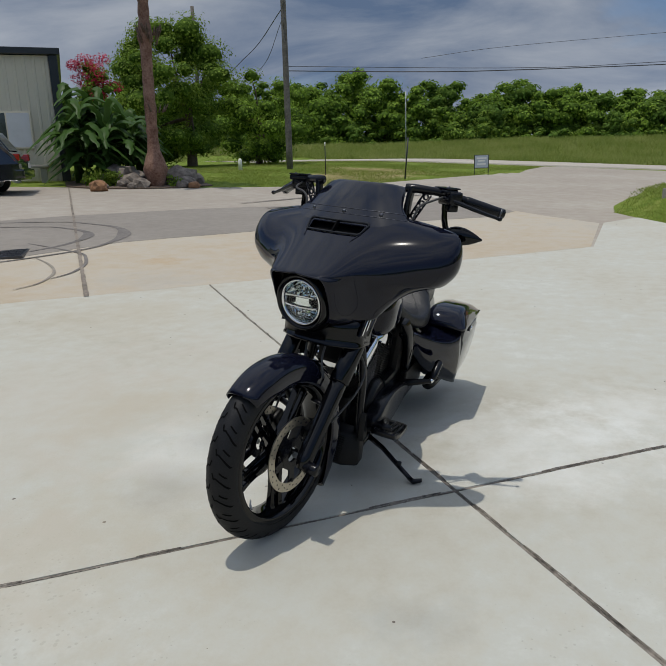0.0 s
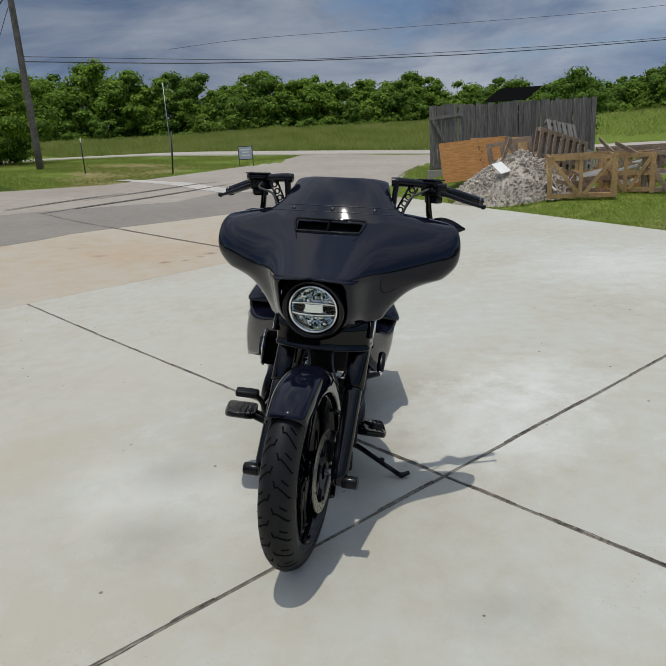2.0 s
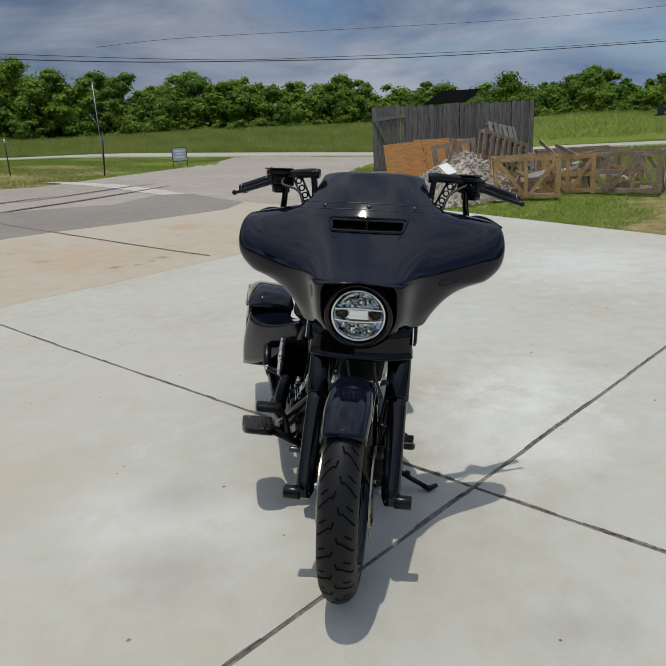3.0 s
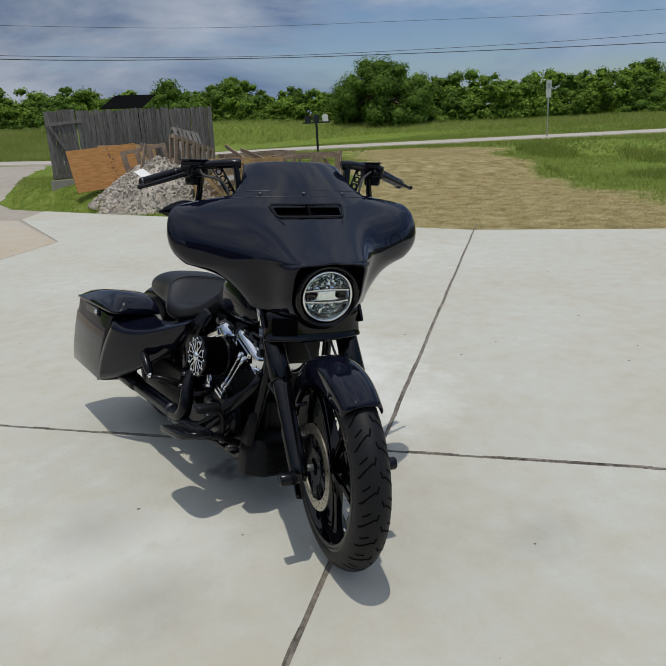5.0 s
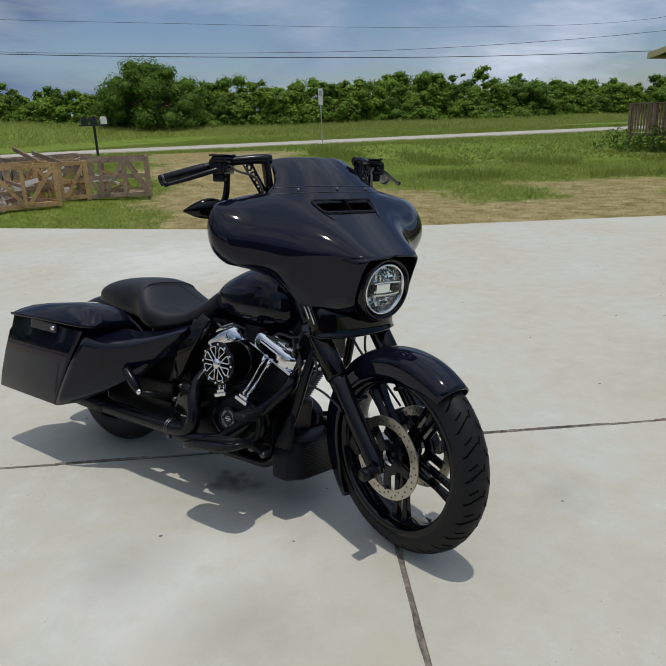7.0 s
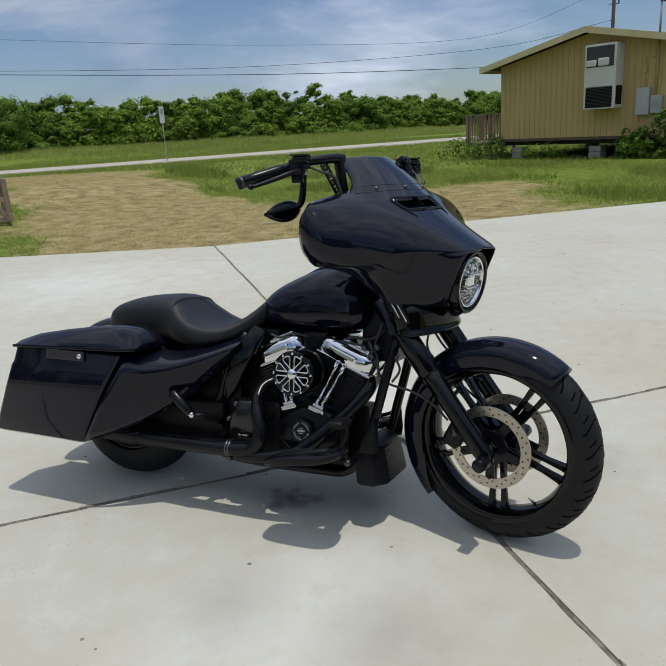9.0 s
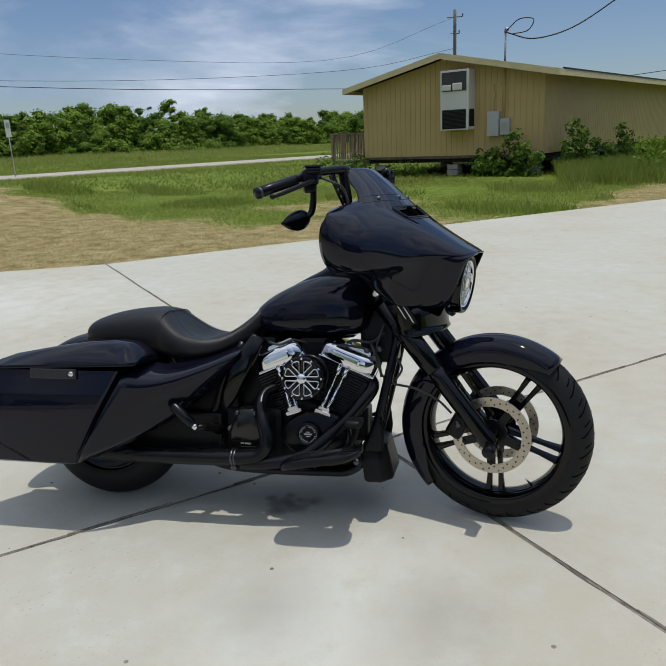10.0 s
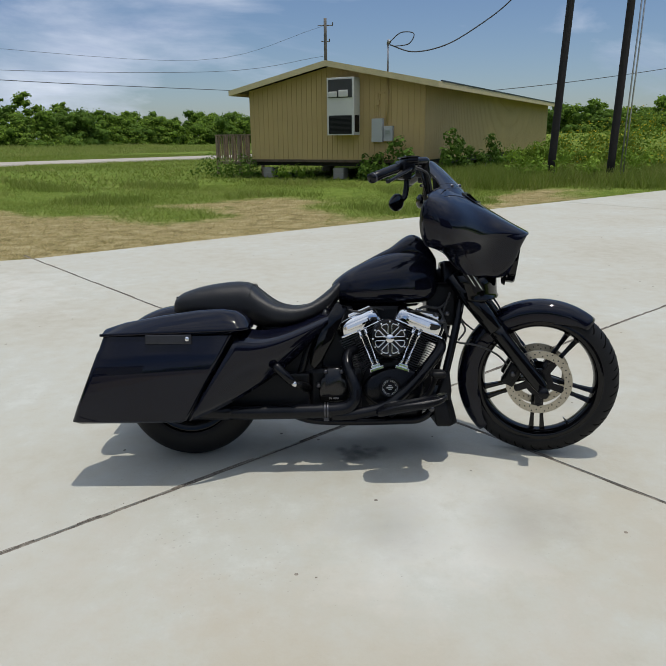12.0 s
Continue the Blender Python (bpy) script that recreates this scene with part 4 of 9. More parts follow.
def fender_strip(R_, a0, a1, half, drop, n_=48, c=FC, taper=0.35, crown=0.05):
    """Round-backed mudguard over an arc of the wheel, with a skirt at each side."""
    rows = []
    for i, a in enumerate(np.linspace(radians(a0), radians(a1), n_)):
        u = i / (n_ - 1)
        ends = taper + (1 - taper) * min(1, min(u, 1 - u) * 7)
        row = []
        for q in np.linspace(-1, 1, 25):
            s_ = abs(q)
            phi = min(1.0, s_ * 1.3) * math.pi / 2
            y = half * (0.90 + 0.10 * min(1, u * 9)) * math.sin(phi) ** 0.9 * (1 if q > 0 else -1) if s_ else 0.0
            r = R_ - crown * (1 - math.cos(phi)) ** 1.1 - drop * ends * max(0, (s_ - 0.769) / 0.231)
            row.append(c + Vector((math.cos(a) * r, y, math.sin(a) * r)))
        rows.append(row)
    bm = bmesh.new()
    loft(bm, rows, closed=False, cap=False)
    return bm


fen = bpart("front_fender", fender_strip(0.368, 50, 224, 0.071, 0.045, taper=0.05), M_PAINT, "gloss black wraparound front fender", front=True)
sm = fen.modifiers.new("thick", "SOLIDIFY")
sm.thickness, sm.offset = 0.004, 1
bm = lathe(bmesh.new(), [(0.0, 0.004), (0.014, 0.003), (0.019, 0.0), (0.019, -0.004)], (0, 0, 0), "z", 20)
bmesh.ops.scale(bm, vec=(1.25, 1, 1), verts=bm.verts)
bmesh.ops.transform(bm, matrix=Matrix.Translation(FC + Vector((math.cos(radians(84)) * 0.366, 0, math.sin(radians(84)) * 0.366))) @ Matrix.Rotation(radians(6), 4, "Y"), verts=bm.verts)
bpart("badge", bm, M_SATIN, "small oval black badge", fen)

# fork
fork_low, fork_top = Vector((1.640, 0, 0.345)), Vector((1.225, 0, 0.870))
fdir = (fork_top - fork_low).normalized()
for s_ in (-1, 1):
    y = Vector((0, 0.140 * s_, 0))
    bm = bmesh.new()
    tube(bm, [fork_low + y - fdir * 0.03, fork_low + y, fork_low + y + fdir * 0.02, fork_low + y + fdir * 0.30, fork_low + y + fdir * 0.36], [0.018, 0.030, 0.0325, 0.0335, 0.034], 24)
    leg = bpart("fork_leg", bm, M_GLOSS, "gloss black lower fork leg", front=True)
    bm = bmesh.new()
    tube(bm, [fork_low + y + fdir * 0.33, fork_low + y + fdir * 0.335, fork_low + y + fdir * 0.46, fork_low + y + fdir * 0.645], [0.036, 0.0395, 0.040, 0.040], 24)
    bpart("fork_cover", bm, M_GLOSS, "black upper fork cover", leg)
    bm = bmesh.new()
    lathe(bm, [(0.0, -0.028), (0.021, -0.028), (0.023, -0.024), (0.023, 0.024), (0.021, 0.028), (0.0, 0.028)], fork_low + Vector((0.006, 0.182 * s_, -0.012)), n_=20)
    bpart("axle_cap", bm, M_SATIN, "black axle cap", leg)
    bm = bmesh.new()
    lathe(bm, [(0.0, -0.02), (0.011, -0.02), (0.011, 0.02), (0.0, 0.02)], FC + Vector((0, 0.108 * s_, 0)), n_=16)
    bpart("axle", bm, M_GALV, "bare steel axle end", leg)
    bm = bmesh.new()
    c = fork_low + fdir * 0.235 + Vector((0.014, 0.105 * s_, 0))
    tube(bm, [c + Vector((0, 0.03 * s_, 0)), c + Vector((0, -0.035 * s_, 0.01))], 0.008, 10)
    lathe(bm, [(0.0, -0.006), (0.012, -0.006), (0.012, 0.006), (0.0, 0.006)], c + Vector((0, 0.055 * s_, 0)), n_=12)
    bpart("fender_stay", bm, M_SATIN, "", leg)
    # caliper behind the leg
    bm = bmesh.new()
    mm = Matrix.Translation(FC + Vector((-0.115, 0.088 * s_, 0.045))) @ Matrix.Rotation(radians(-62), 4, "Y")
    box(bm, -0.062, 0.062, -0.03, 0.03, -0.032, 0.032, 0.012, mm)
    box(bm, -0.04, 0.04, -0.036, 0.036, -0.012, 0.026, 0.008, mm)
    cal = bpart("brake_caliper", bm, M_CAST, "black cast brake caliper", front=True)
    bm = lathe(bmesh.new(), [(0.0, -0.002), (0.013, -0.002), (0.013, 0.002), (0.0, 0.002)], FC + Vector((-0.115, 0.126 * s_, 0.045)), n_=16)
    bpart("badge", bm, M_DARKSTEEL, "small round grey badge", cal)
# lower yoke cover under the fairing
bm = bmesh.new()
rows = []
for x0, x1, z, hw in ((1.255, 1.432, 0.850, 0.176), (1.270, 1.434, 0.810, 0.178), (1.285, 1.436, 0.768, 0.180), (1.292, 1.438, 0.750, 0.181), (1.294, 1.443, 0.745, 0.183), (1.298, 1.442, 0.739, 0.183), (1.308, 1.430, 0.734, 0.174)):
    rows.append([Vector((x0, -hw, z)), Vector((x1 - 0.070, -hw, z)), Vector((x1 - 0.052, -hw * 0.95, z)), Vector((x1 - 0.026, -hw * 0.7, z)), Vector((x1 - 0.006, -hw * 0.4, z)), Vector((x1, 0, z)), Vector((x1 - 0.006, hw * 0.4, z)), Vector((x1 - 0.026, hw * 0.7, z)), Vector((x1 - 0.052, hw * 0.95, z)), Vector((x1 - 0.070, hw, z)), Vector((x0, hw, z))])
loft(bm, rows)
yoke = bpart("yoke_cover", bm, M_GLOSS, "gloss black lower yoke cover", front=True)
for s_ in (-1, 1):
    bm = bmesh.new()
    for a, b in (((1.262, 0.935), (1.345, 0.806)), ((1.302, 0.905), (1.374, 0.793))):
        tube(bm, [(a[0], s_ * 0.192, a[1]), (b[0], s_ * 0.194, b[1])], 0.0028, 6)
    bpart("bracket_edge", bm, M_CHROME, "bright thin bracket edges", yoke)
    bm = bmesh.new()
    rows = [[Vector((x - 0.022, s_ * 0.182, z)), Vector((x + 0.022, s_ * 0.182, z + 0.014)), Vector((x + 0.022, s_ * 0.191, z + 0.014)), Vector((x - 0.022, s_ * 0.191, z))] for x, z in ((1.297, 0.890), (1.352, 0.800), (1.362, 0.775))]
    loft(bm, rows)
    bpart("side_bracket", bm, M_SATIN, "", yoke, smooth=False)
    bm = lathe(bmesh.new(), [(0.0, s_ * 0.006), (0.005, s_ * 0.006), (0.008, s_ * 0.002), (0.008, -s_ * 0.006)], (1.300, s_ * 0.191, 0.888), "y", 14)
    bpart("screw", bm, M_CHROME, "", yoke)
for line in ([(1.385, -0.05, 0.76), (1.43, -0.03, 0.68), (1.50, -0.005, 0.61)], [(1.39, 0.05, 0.76), (1.44, 0.06, 0.69), (1.47, 0.09, 0.62)], [(1.23, -0.12, 0.77), (1.20, -0.135, 0.66), (1.24, -0.14, 0.555), (1.36, -0.14, 0.53), (1.44, -0.13, 0.49), (1.49, -0.12, 0.44)], [(1.30, -0.10, 0.74), (1.275, -0.12, 0.66), (1.30, -0.125, 0.60), (1.27, -0.13, 0.55)], [(1.30, 0.12, 0.74), (1.26, 0.15, 0.62), (1.33, 0.16, 0.54), (1.47, 0.14, 0.45)]):
    bpart("brake_line", tube(bmesh.new(), line, 0.0045, 8, 24), M_WIRE, "thin black brake hose", front=True)


# batwing fairing: control rows (half width, forward, up) from the centre line out
# to the rolled rear edge, top to bottom
def bspline_basis(n_ctrl, n_):
    """Clamped cubic B-spline weights."""
    knots = [0.0] * 3 + list(np.linspace(0, 1, n_ctrl - 2)) + [1.0] * 3
    out = np.zeros((n_, n_ctrl))
    for r, t in enumerate(np.linspace(0, 1 - 1e-9, n_)):
        N_ = [1.0 if knots[i] <= t < knots[i + 1] else 0.0 for i in range(len(knots) - 1)]
        for d in range(1, 4):
            N_ = [((t - knots[i]) / (knots[i + d] - knots[i]) * N_[i] if knots[i + d] > knots[i] else 0.0)
                  + ((knots[i + d + 1] - t) / (knots[i + d + 1] - knots[i + 1]) * N_[i + 1] if knots[i + d + 1] > knots[i + 1] else 0.0)
                  for i in range(len(N_) - 1)]
        out[r] = N_[:n_ctrl]
    return out


FTOP = [
    [(0.000, 1.235, 1.250), (0.100, 1.228, 1.248), (0.200, 1.205, 1.242), (0.280, 1.185, 1.233), (0.360, 1.165, 1.218), (0.418, 1.155, 1.206), (0.460, 1.172, 1.196), (0.450, 1.160, 1.182)],
    [(0.000, 1.275, 1.222), (0.110, 1.268, 1.222), (0.210, 1.243, 1.222), (0.290, 1.225, 1.218), (0.370, 1.207, 1.209), (0.432, 1.195, 1.198), (0.482, 1.190, 1.180), (0.465, 1.150, 1.166)],
    [(0.000, 1.336, 1.172), (0.110, 1.328, 1.173), (0.195, 1.300, 1.178), (0.278, 1.278, 1.179), (0.368, 1.258, 1.173), (0.436, 1.245, 1.158), (0.500, 1.206, 1.134), (0.468, 1.142, 1.122)],
    [(0.000, 1.422, 1.118), (0.100, 1.416, 1.118), (0.165, 1.382, 1.127), (0.245, 1.332, 1.136), (0.350, 1.304, 1.132), (0.434, 1.280, 1.114), (0.504, 1.216, 1.090), (0.465, 1.142, 1.082)],
]
FLOW = [
    [(0.000, 1.505, 1.066), (0.090, 1.501, 1.066), (0.140, 1.466, 1.077), (0.210, 1.386, 1.088), (0.318, 1.342, 1.084), (0.422, 1.304, 1.064), (0.495, 1.226, 1.042), (0.454, 1.146, 1.038)],
    [(0.000, 1.566, 1.034), (0.090, 1.563, 1.033), (0.140, 1.540, 1.032), (0.185, 1.444, 1.040), (0.275, 1.370, 1.036), (0.369, 1.320, 1.014), (0.446, 1.236, 0.998), (0.415, 1.158, 0.998)],
    [(0.000, 1.568, 1.031), (0.090, 1.564, 1.030), (0.141, 1.539, 1.026), (0.184, 1.444, 1.033), (0.269, 1.373, 1.029), (0.359, 1.323, 1.009), (0.433, 1.241, 0.994), (0.403, 1.164, 0.995)],
    [(0.052, 1.568, 1.030), (0.100, 1.562, 1.028), (0.142, 1.537, 1.021), (0.182, 1.443, 1.026), (0.262, 1.376, 1.022), (0.348, 1.327, 1.004), (0.419, 1.246, 0.990), (0.390, 1.170, 0.992)],
    [(0.106, 1.564, 1.028), (0.126, 1.556, 1.020), (0.146, 1.534, 1.014), (0.181, 1.443, 1.020), (0.256, 1.378, 1.016), (0.338, 1.330, 1.000), (0.406, 1.250, 0.987), (0.378, 1.176, 0.989)],
    [(0.122, 1.550, 1.002), (0.135, 1.541, 0.996), (0.151, 1.518, 0.990), (0.175, 1.438, 0.990), (0.226, 1.388, 0.988), (0.290, 1.337, 0.978), (0.350, 1.264, 0.970), (0.327, 1.204, 0.974)],
    [(0.123, 1.530, 0.962), (0.136, 1.518, 0.955), (0.153, 1.486, 0.948), (0.173, 1.428, 0.946), (0.207, 1.386, 0.946), (0.258, 1.339, 0.944), (0.300, 1.284, 0.944), (0.284, 1.237, 0.950)],
]
FBOT = [
    [(0.125, 1.512, 0.910), (0.137, 1.500, 0.905), (0.151, 1.468, 0.898), (0.168, 1.422, 0.894), (0.194, 1.386, 0.896), (0.230, 1.342, 0.900), (0.262, 1.290, 0.906), (0.250, 1.248, 0.912)],
    [(0.116, 1.494, 0.870), (0.128, 1.482, 0.866), (0.143, 1.448, 0.862), (0.160, 1.410, 0.864), (0.184, 1.380, 0.866), (0.213, 1.344, 0.872), (0.238, 1.306, 0.880), (0.230, 1.278, 0.886)],
    [(0.092, 1.480, 0.838), (0.106, 1.464, 0.836), (0.126, 1.434, 0.836), (0.152, 1.396, 0.844), (0.176, 1.372, 0.846), (0.202, 1.345, 0.850), (0.222, 1.322, 0.856), (0.216, 1.303, 0.862)],
]
net = np.array(FTOP + FLOW + FBOT)[:, :, (1, 0, 2)]
NV, NU = 104, 72
dense = np.einsum("vi,ijc,uj->vuc", bspline_basis(14, NV), net, bspline_basis(8, NU))


def in_slot(y, z):
    return abs(z - 1.186) < 0.018 and abs(y) < 0.127 - 0.35 * (1.204 - z)


bm = bmesh.new()
for s_ in (-1, 1):
    grid = [[bm.verts.new((p_[0], s_ * p_[1], p_[2])) for p_ in row] for row in dense]
    for i in range(NV - 1):
        for j in range(NU - 1):
            c = dense[i:i + 2, j:j + 2].mean((0, 1))
            if not in_slot(c[1], c[2]):
                bm.faces.new((grid[i][j], grid[i + 1][j], grid[i + 1][j + 1], grid[i][j + 1]))
bmesh.ops.remove_doubles(bm, verts=bm.verts, dist=0.0006)
fairing = bpart("fairing", bm, M_PAINT, "gloss black batwing fairing", front=True)
sm = fairing.modifiers.new("thick", "SOLIDIFY")
sm.thickness, sm.offset = 0.006, -1
# inner fairing behind it
bm = bmesh.new()
edge = dense[::5, -1]
for s_ in (-1, 1):
    rows = []
    for f, back in ((0.995, -0.002), (0.93, 0.012), (0.8, 0.02), (0.45, 0.0), (0.0, -0.03)):
        rows.append([Vector((p_[0] - back, s_ * (p_[1] * f), p_[2] if f > 0.9 else p_[2] * 0.9 + 0.1 * 1.03)) for p_ in edge])
    loft(bm, rows, closed=False, cap=False)
bpart("inner_fairing", bm, M_PLASTIC, "matt black inner fairing", fairing)

# windscreen, a short dark smoked one with a flared foot
SPATH = spline([(1.300, 1.196), (1.272, 1.228), (1.240, 1.263), (1.200, 1.303), (1.160, 1.338), (1.140, 1.353), (1.131, 1.353)], 40)
SHALF = spline([(0.0, 0.300), (0.10, 0.290), (0.22, 0.258), (0.38, 0.216), (0.58, 0.192), (0.78, 0.178), (0.92, 0.160), (1.0, 0.128)], 60)


def screen_point(v, q):
    i = min(38, int(v * 39))
    c = SPATH[i] + (SPATH[i + 1] - SPATH[i]) * (v * 39 - i)
    hw = float(np.interp(v, [a[0] for a in SHALF], [a[1] for a in SHALF]))
    y = hw * q
    return Vector((c[0] - (0.42 + 1.3 * v) * y * y - 1.0 * abs(y) ** 3, y, c[1] - 0.10 * y * y * (1 - v) - 0.012 * abs(q) ** 5 * v))


bm = bmesh.new()
loft(bm, [[screen_point(v, q) for q in np.linspace(-1, 1, 41)] for v in np.linspace(0, 1, 36)], closed=False, cap=False)
screen = bpart("windscreen", bm, M_SCREEN, "short black smoked windscreen", fairing)
sm = screen.modifiers.new("thick", "SOLIDIFY")
sm.thickness, sm.offset = 0.005, 0
for q in (-0.62, 0, 0.62):
    p_ = screen_point(0.24, q)
    bm = lathe(bmesh.new(), [(0.0, 0.010), (0.004, 0.010), (0.008, 0.006), (0.0085, -0.004)], p_, "x", 16)
    bpart("screw", bm, M_DARKSTEEL, "", screen)
for v in (0.19, 0.29):
    bm = tube(bmesh.new(), [screen_point(v, q) + Vector((0.0026, 0, 0.0016)) for q in np.linspace(-0.99, 0.99, 41)], 0.0012, 6)
    bpart("screen_trim", bm, M_TRIMLINE, "thin trim line", screen)

# air slot over the nose
flat_pts = dense[:46, :46].reshape(-1, 3)


def on_fairing(y, z):
    """Forward place of the fairing at this width and height."""
    d = (flat_pts[:, 1] - abs(y)) ** 2 + (flat_pts[:, 2] - z) ** 2
    k = np.argsort(d)[:6]
    w = 1 / (d[k] + 1e-6)
    return float((flat_pts[k, 0] * w).sum() / w.sum())


outline = []
for cy, cz, a0 in ((0.122, 1.196, 0), (-0.122, 1.196, 90), (-0.112, 1.1765, 180), (0.112, 1.1765, 270)):
    for a in np.linspace(a0 + 4, a0 + 86, 7):
        outline.append((cy, cz, math.cos(radians(a)), math.sin(radians(a))))
NRM = Vector((0.70, 0, 0.71))
fine = []
for rad_, out in ((0.009, -0.030), (0.009, 0.003), (0.0115, 0.0062), (0.0155, 0.0062), (0.018, 0.003), (0.0185, -0.006)):
    flat = [(cy + ca * rad_, cz + sa * rad_ * 0.8) for cy, cz, ca, sa in outline]
    ring = []
    for k, (y0, z0) in enumerate(flat):
        y1, z1 = flat[(k + 1) % len(flat)]
        steps = 20 if k in (6, 20) else 3 if k in (13, 27) else 1
        for j in range(steps):
            y, z = y0 + (y1 - y0) * j / steps, z0 + (z1 - z0) * j / steps
            ring.append(Vector((on_fairing(y, z), y, z)) + NRM * out)
    fine.append(ring)
bm = bmesh.new()
loft(bm, fine, closed=True, cap=False)
vent = bpart("vent_trim", bm, M_GLOSS, "gloss black trim ring round the air slot", fairing)
# black sheet closes the slot, its colour standing for the shade inside
bm = bmesh.new()
bm.faces.new([bm.verts.new(p_ + NRM * 0.002) for p_ in fine[0]])
bpart("vent_floor", bm, M_BLACKSHADE, "black sheet in the air slot, its shade as colour", vent, smooth=False)
bm = bmesh.new()
xv = on_fairing(0, 1.186)
box(bm, -0.016, 0.004, -0.0035, 0.0035, -0.028, 0.028, 0.001, Matrix.Translation((xv, 0, 1.186)) @ Matrix.Rotation(radians(-45), 4, "Y"))
bpart("vent_bar", bm, M_BLACKSHADE, "", vent, smooth=False)
for s_ in (-1, 1):
    bm = tube(bmesh.new(), [(on_fairing(y, z) + 0.001, s_ * y, z) for y, z in ((0.122, 1.166), (0.112, 1.152), (0.106, 1.142))], [0.004, 0.003, 0.001], 8)
    bpart("vent_crease", bm, M_PAINT, "", vent)

# headlight
LC = Vector((1.500, 0, 0.915))
LT = Matrix.Translation(LC) @ Matrix.Rotation(radians(8), 4, "Y")
lamp = bpart("headlight", fix(lathe(bmesh.new(), [(0.114, -0.03), (0.113, 0.018), (0.108, 0.027), (0.100, 0.027), (0.095, 0.018), (0.090, 0.010), (0.090, -0.05), (0.0, -0.055)], (0, 0, 0), "x", 64)), M_GLOSS, "round headlight in a gloss black bezel", front=True)
lamp.matrix_basis = STEER @ LT
bpart("lamp_recess", lathe(bmesh.new(), [(0.130, -0.014), (0.122, -0.030), (0.108, -0.034)], (0, 0, 0), "x", 64), M_PLASTIC, "matt black recess round the lamp", lamp)
bm = lathe(bmesh.new(), [(0.090, 0.008), (0.0905, 0.018), (0.087, 0.023), (0.082, 0.020), (0.080, 0.012), (0.079, 0.004)], (0, 0, 0), "x", 64)
bpart("lamp_ring", bm, M_CHROME, "chrome ring round the lens", lamp)
bm = lathe(bmesh.new(), [(0.080, 0.006), (0.05, -0.016), (0.0, -0.024)], (0, 0, 0), "x", 40)
bpart("reflector", bm, M_LAMP, "bright silvered reflector", lamp, smooth=False)
bm = bmesh.new()
rgl = random.Random(12)
for i in range(-11, 12):
    for j in range(-11, 12):
        y, z = i * 0.0068, j * 0.0068
        if math.hypot(y, z) < 0.0755 and abs(z) > 0.024:
            h = 0.0030
            ty, tz = rgl.uniform(-0.0030, 0.0030), rgl.uniform(-0.0036, 0.0006)
            x0 = -0.004 + rgl.uniform(-0.003, 0.002)
            top = [(x0 - ty - tz, y - h, z - h), (x0 + ty - tz, y + h, z - h), (x0 + ty + tz, y + h, z + h), (x0 - ty + tz, y - h, z + h)]
            loft(bm, [[Vector((-0.020, p_[1], p_[2])) for p_ in top], [Vector(p_) for p_ in top]])
rfac = bpart("reflector_facet", bm, M_LAMP, "small square silvered facets", lamp, smooth=False)
tagged(rfac, "small square silvered facets", kind="stuff")
for q in (-1, 1):
    bm = bmesh.new()
    rows = []
    for y in np.linspace(-0.079, 0.079, 25):
        zc = q * (0.0175 + 0.0045 * math.cos(y / 0.079 * math.pi / 2))
        rows.append([Vector((x, y, zc + dz)) for x, dz in ((-0.006, -0.0028), (0.009, -0.0022), (0.009, 0.0022), (-0.006, 0.0028))])
    loft(bm, rows)
    bpart("lamp_bar", bm, M_CHROME, "chrome bar across the lamp", lamp, smooth=False)
bpart("lamp_lens_centre", box(bmesh.new(), -0.014, 0.001, -0.030, 0.030, -0.0165, 0.0165, 0.002), M_LAMP, "pale centre lens", lamp, smooth=False)
for s_ in (-1, 1):
    bm = lathe(bmesh.new(), [(0.0, 0.004), (0.012, 0.003), (0.0145, -0.002), (0.0145, -0.014)], (0, 0, 0), "x", 20)
    bmesh.ops.scale(bm, vec=(1, 1.45, 1), verts=bm.verts)
    bmesh.ops.translate(bm, vec=(0, s_ * 0.053, 0), verts=bm.verts)
    bpart("projector", bm, M_BLACKSHADE, "dark oval projector lens", lamp)
bm = lathe(bmesh.new(), [(0.081, 0.013), (0.062, 0.0205), (0.035, 0.0245), (0.0, 0.026)], (0, 0, 0), "x", 40)
glass_ = bpart("lens", bm, M_GLASS, "clear glass lens", lamp)
glass_.visible_shadow = False

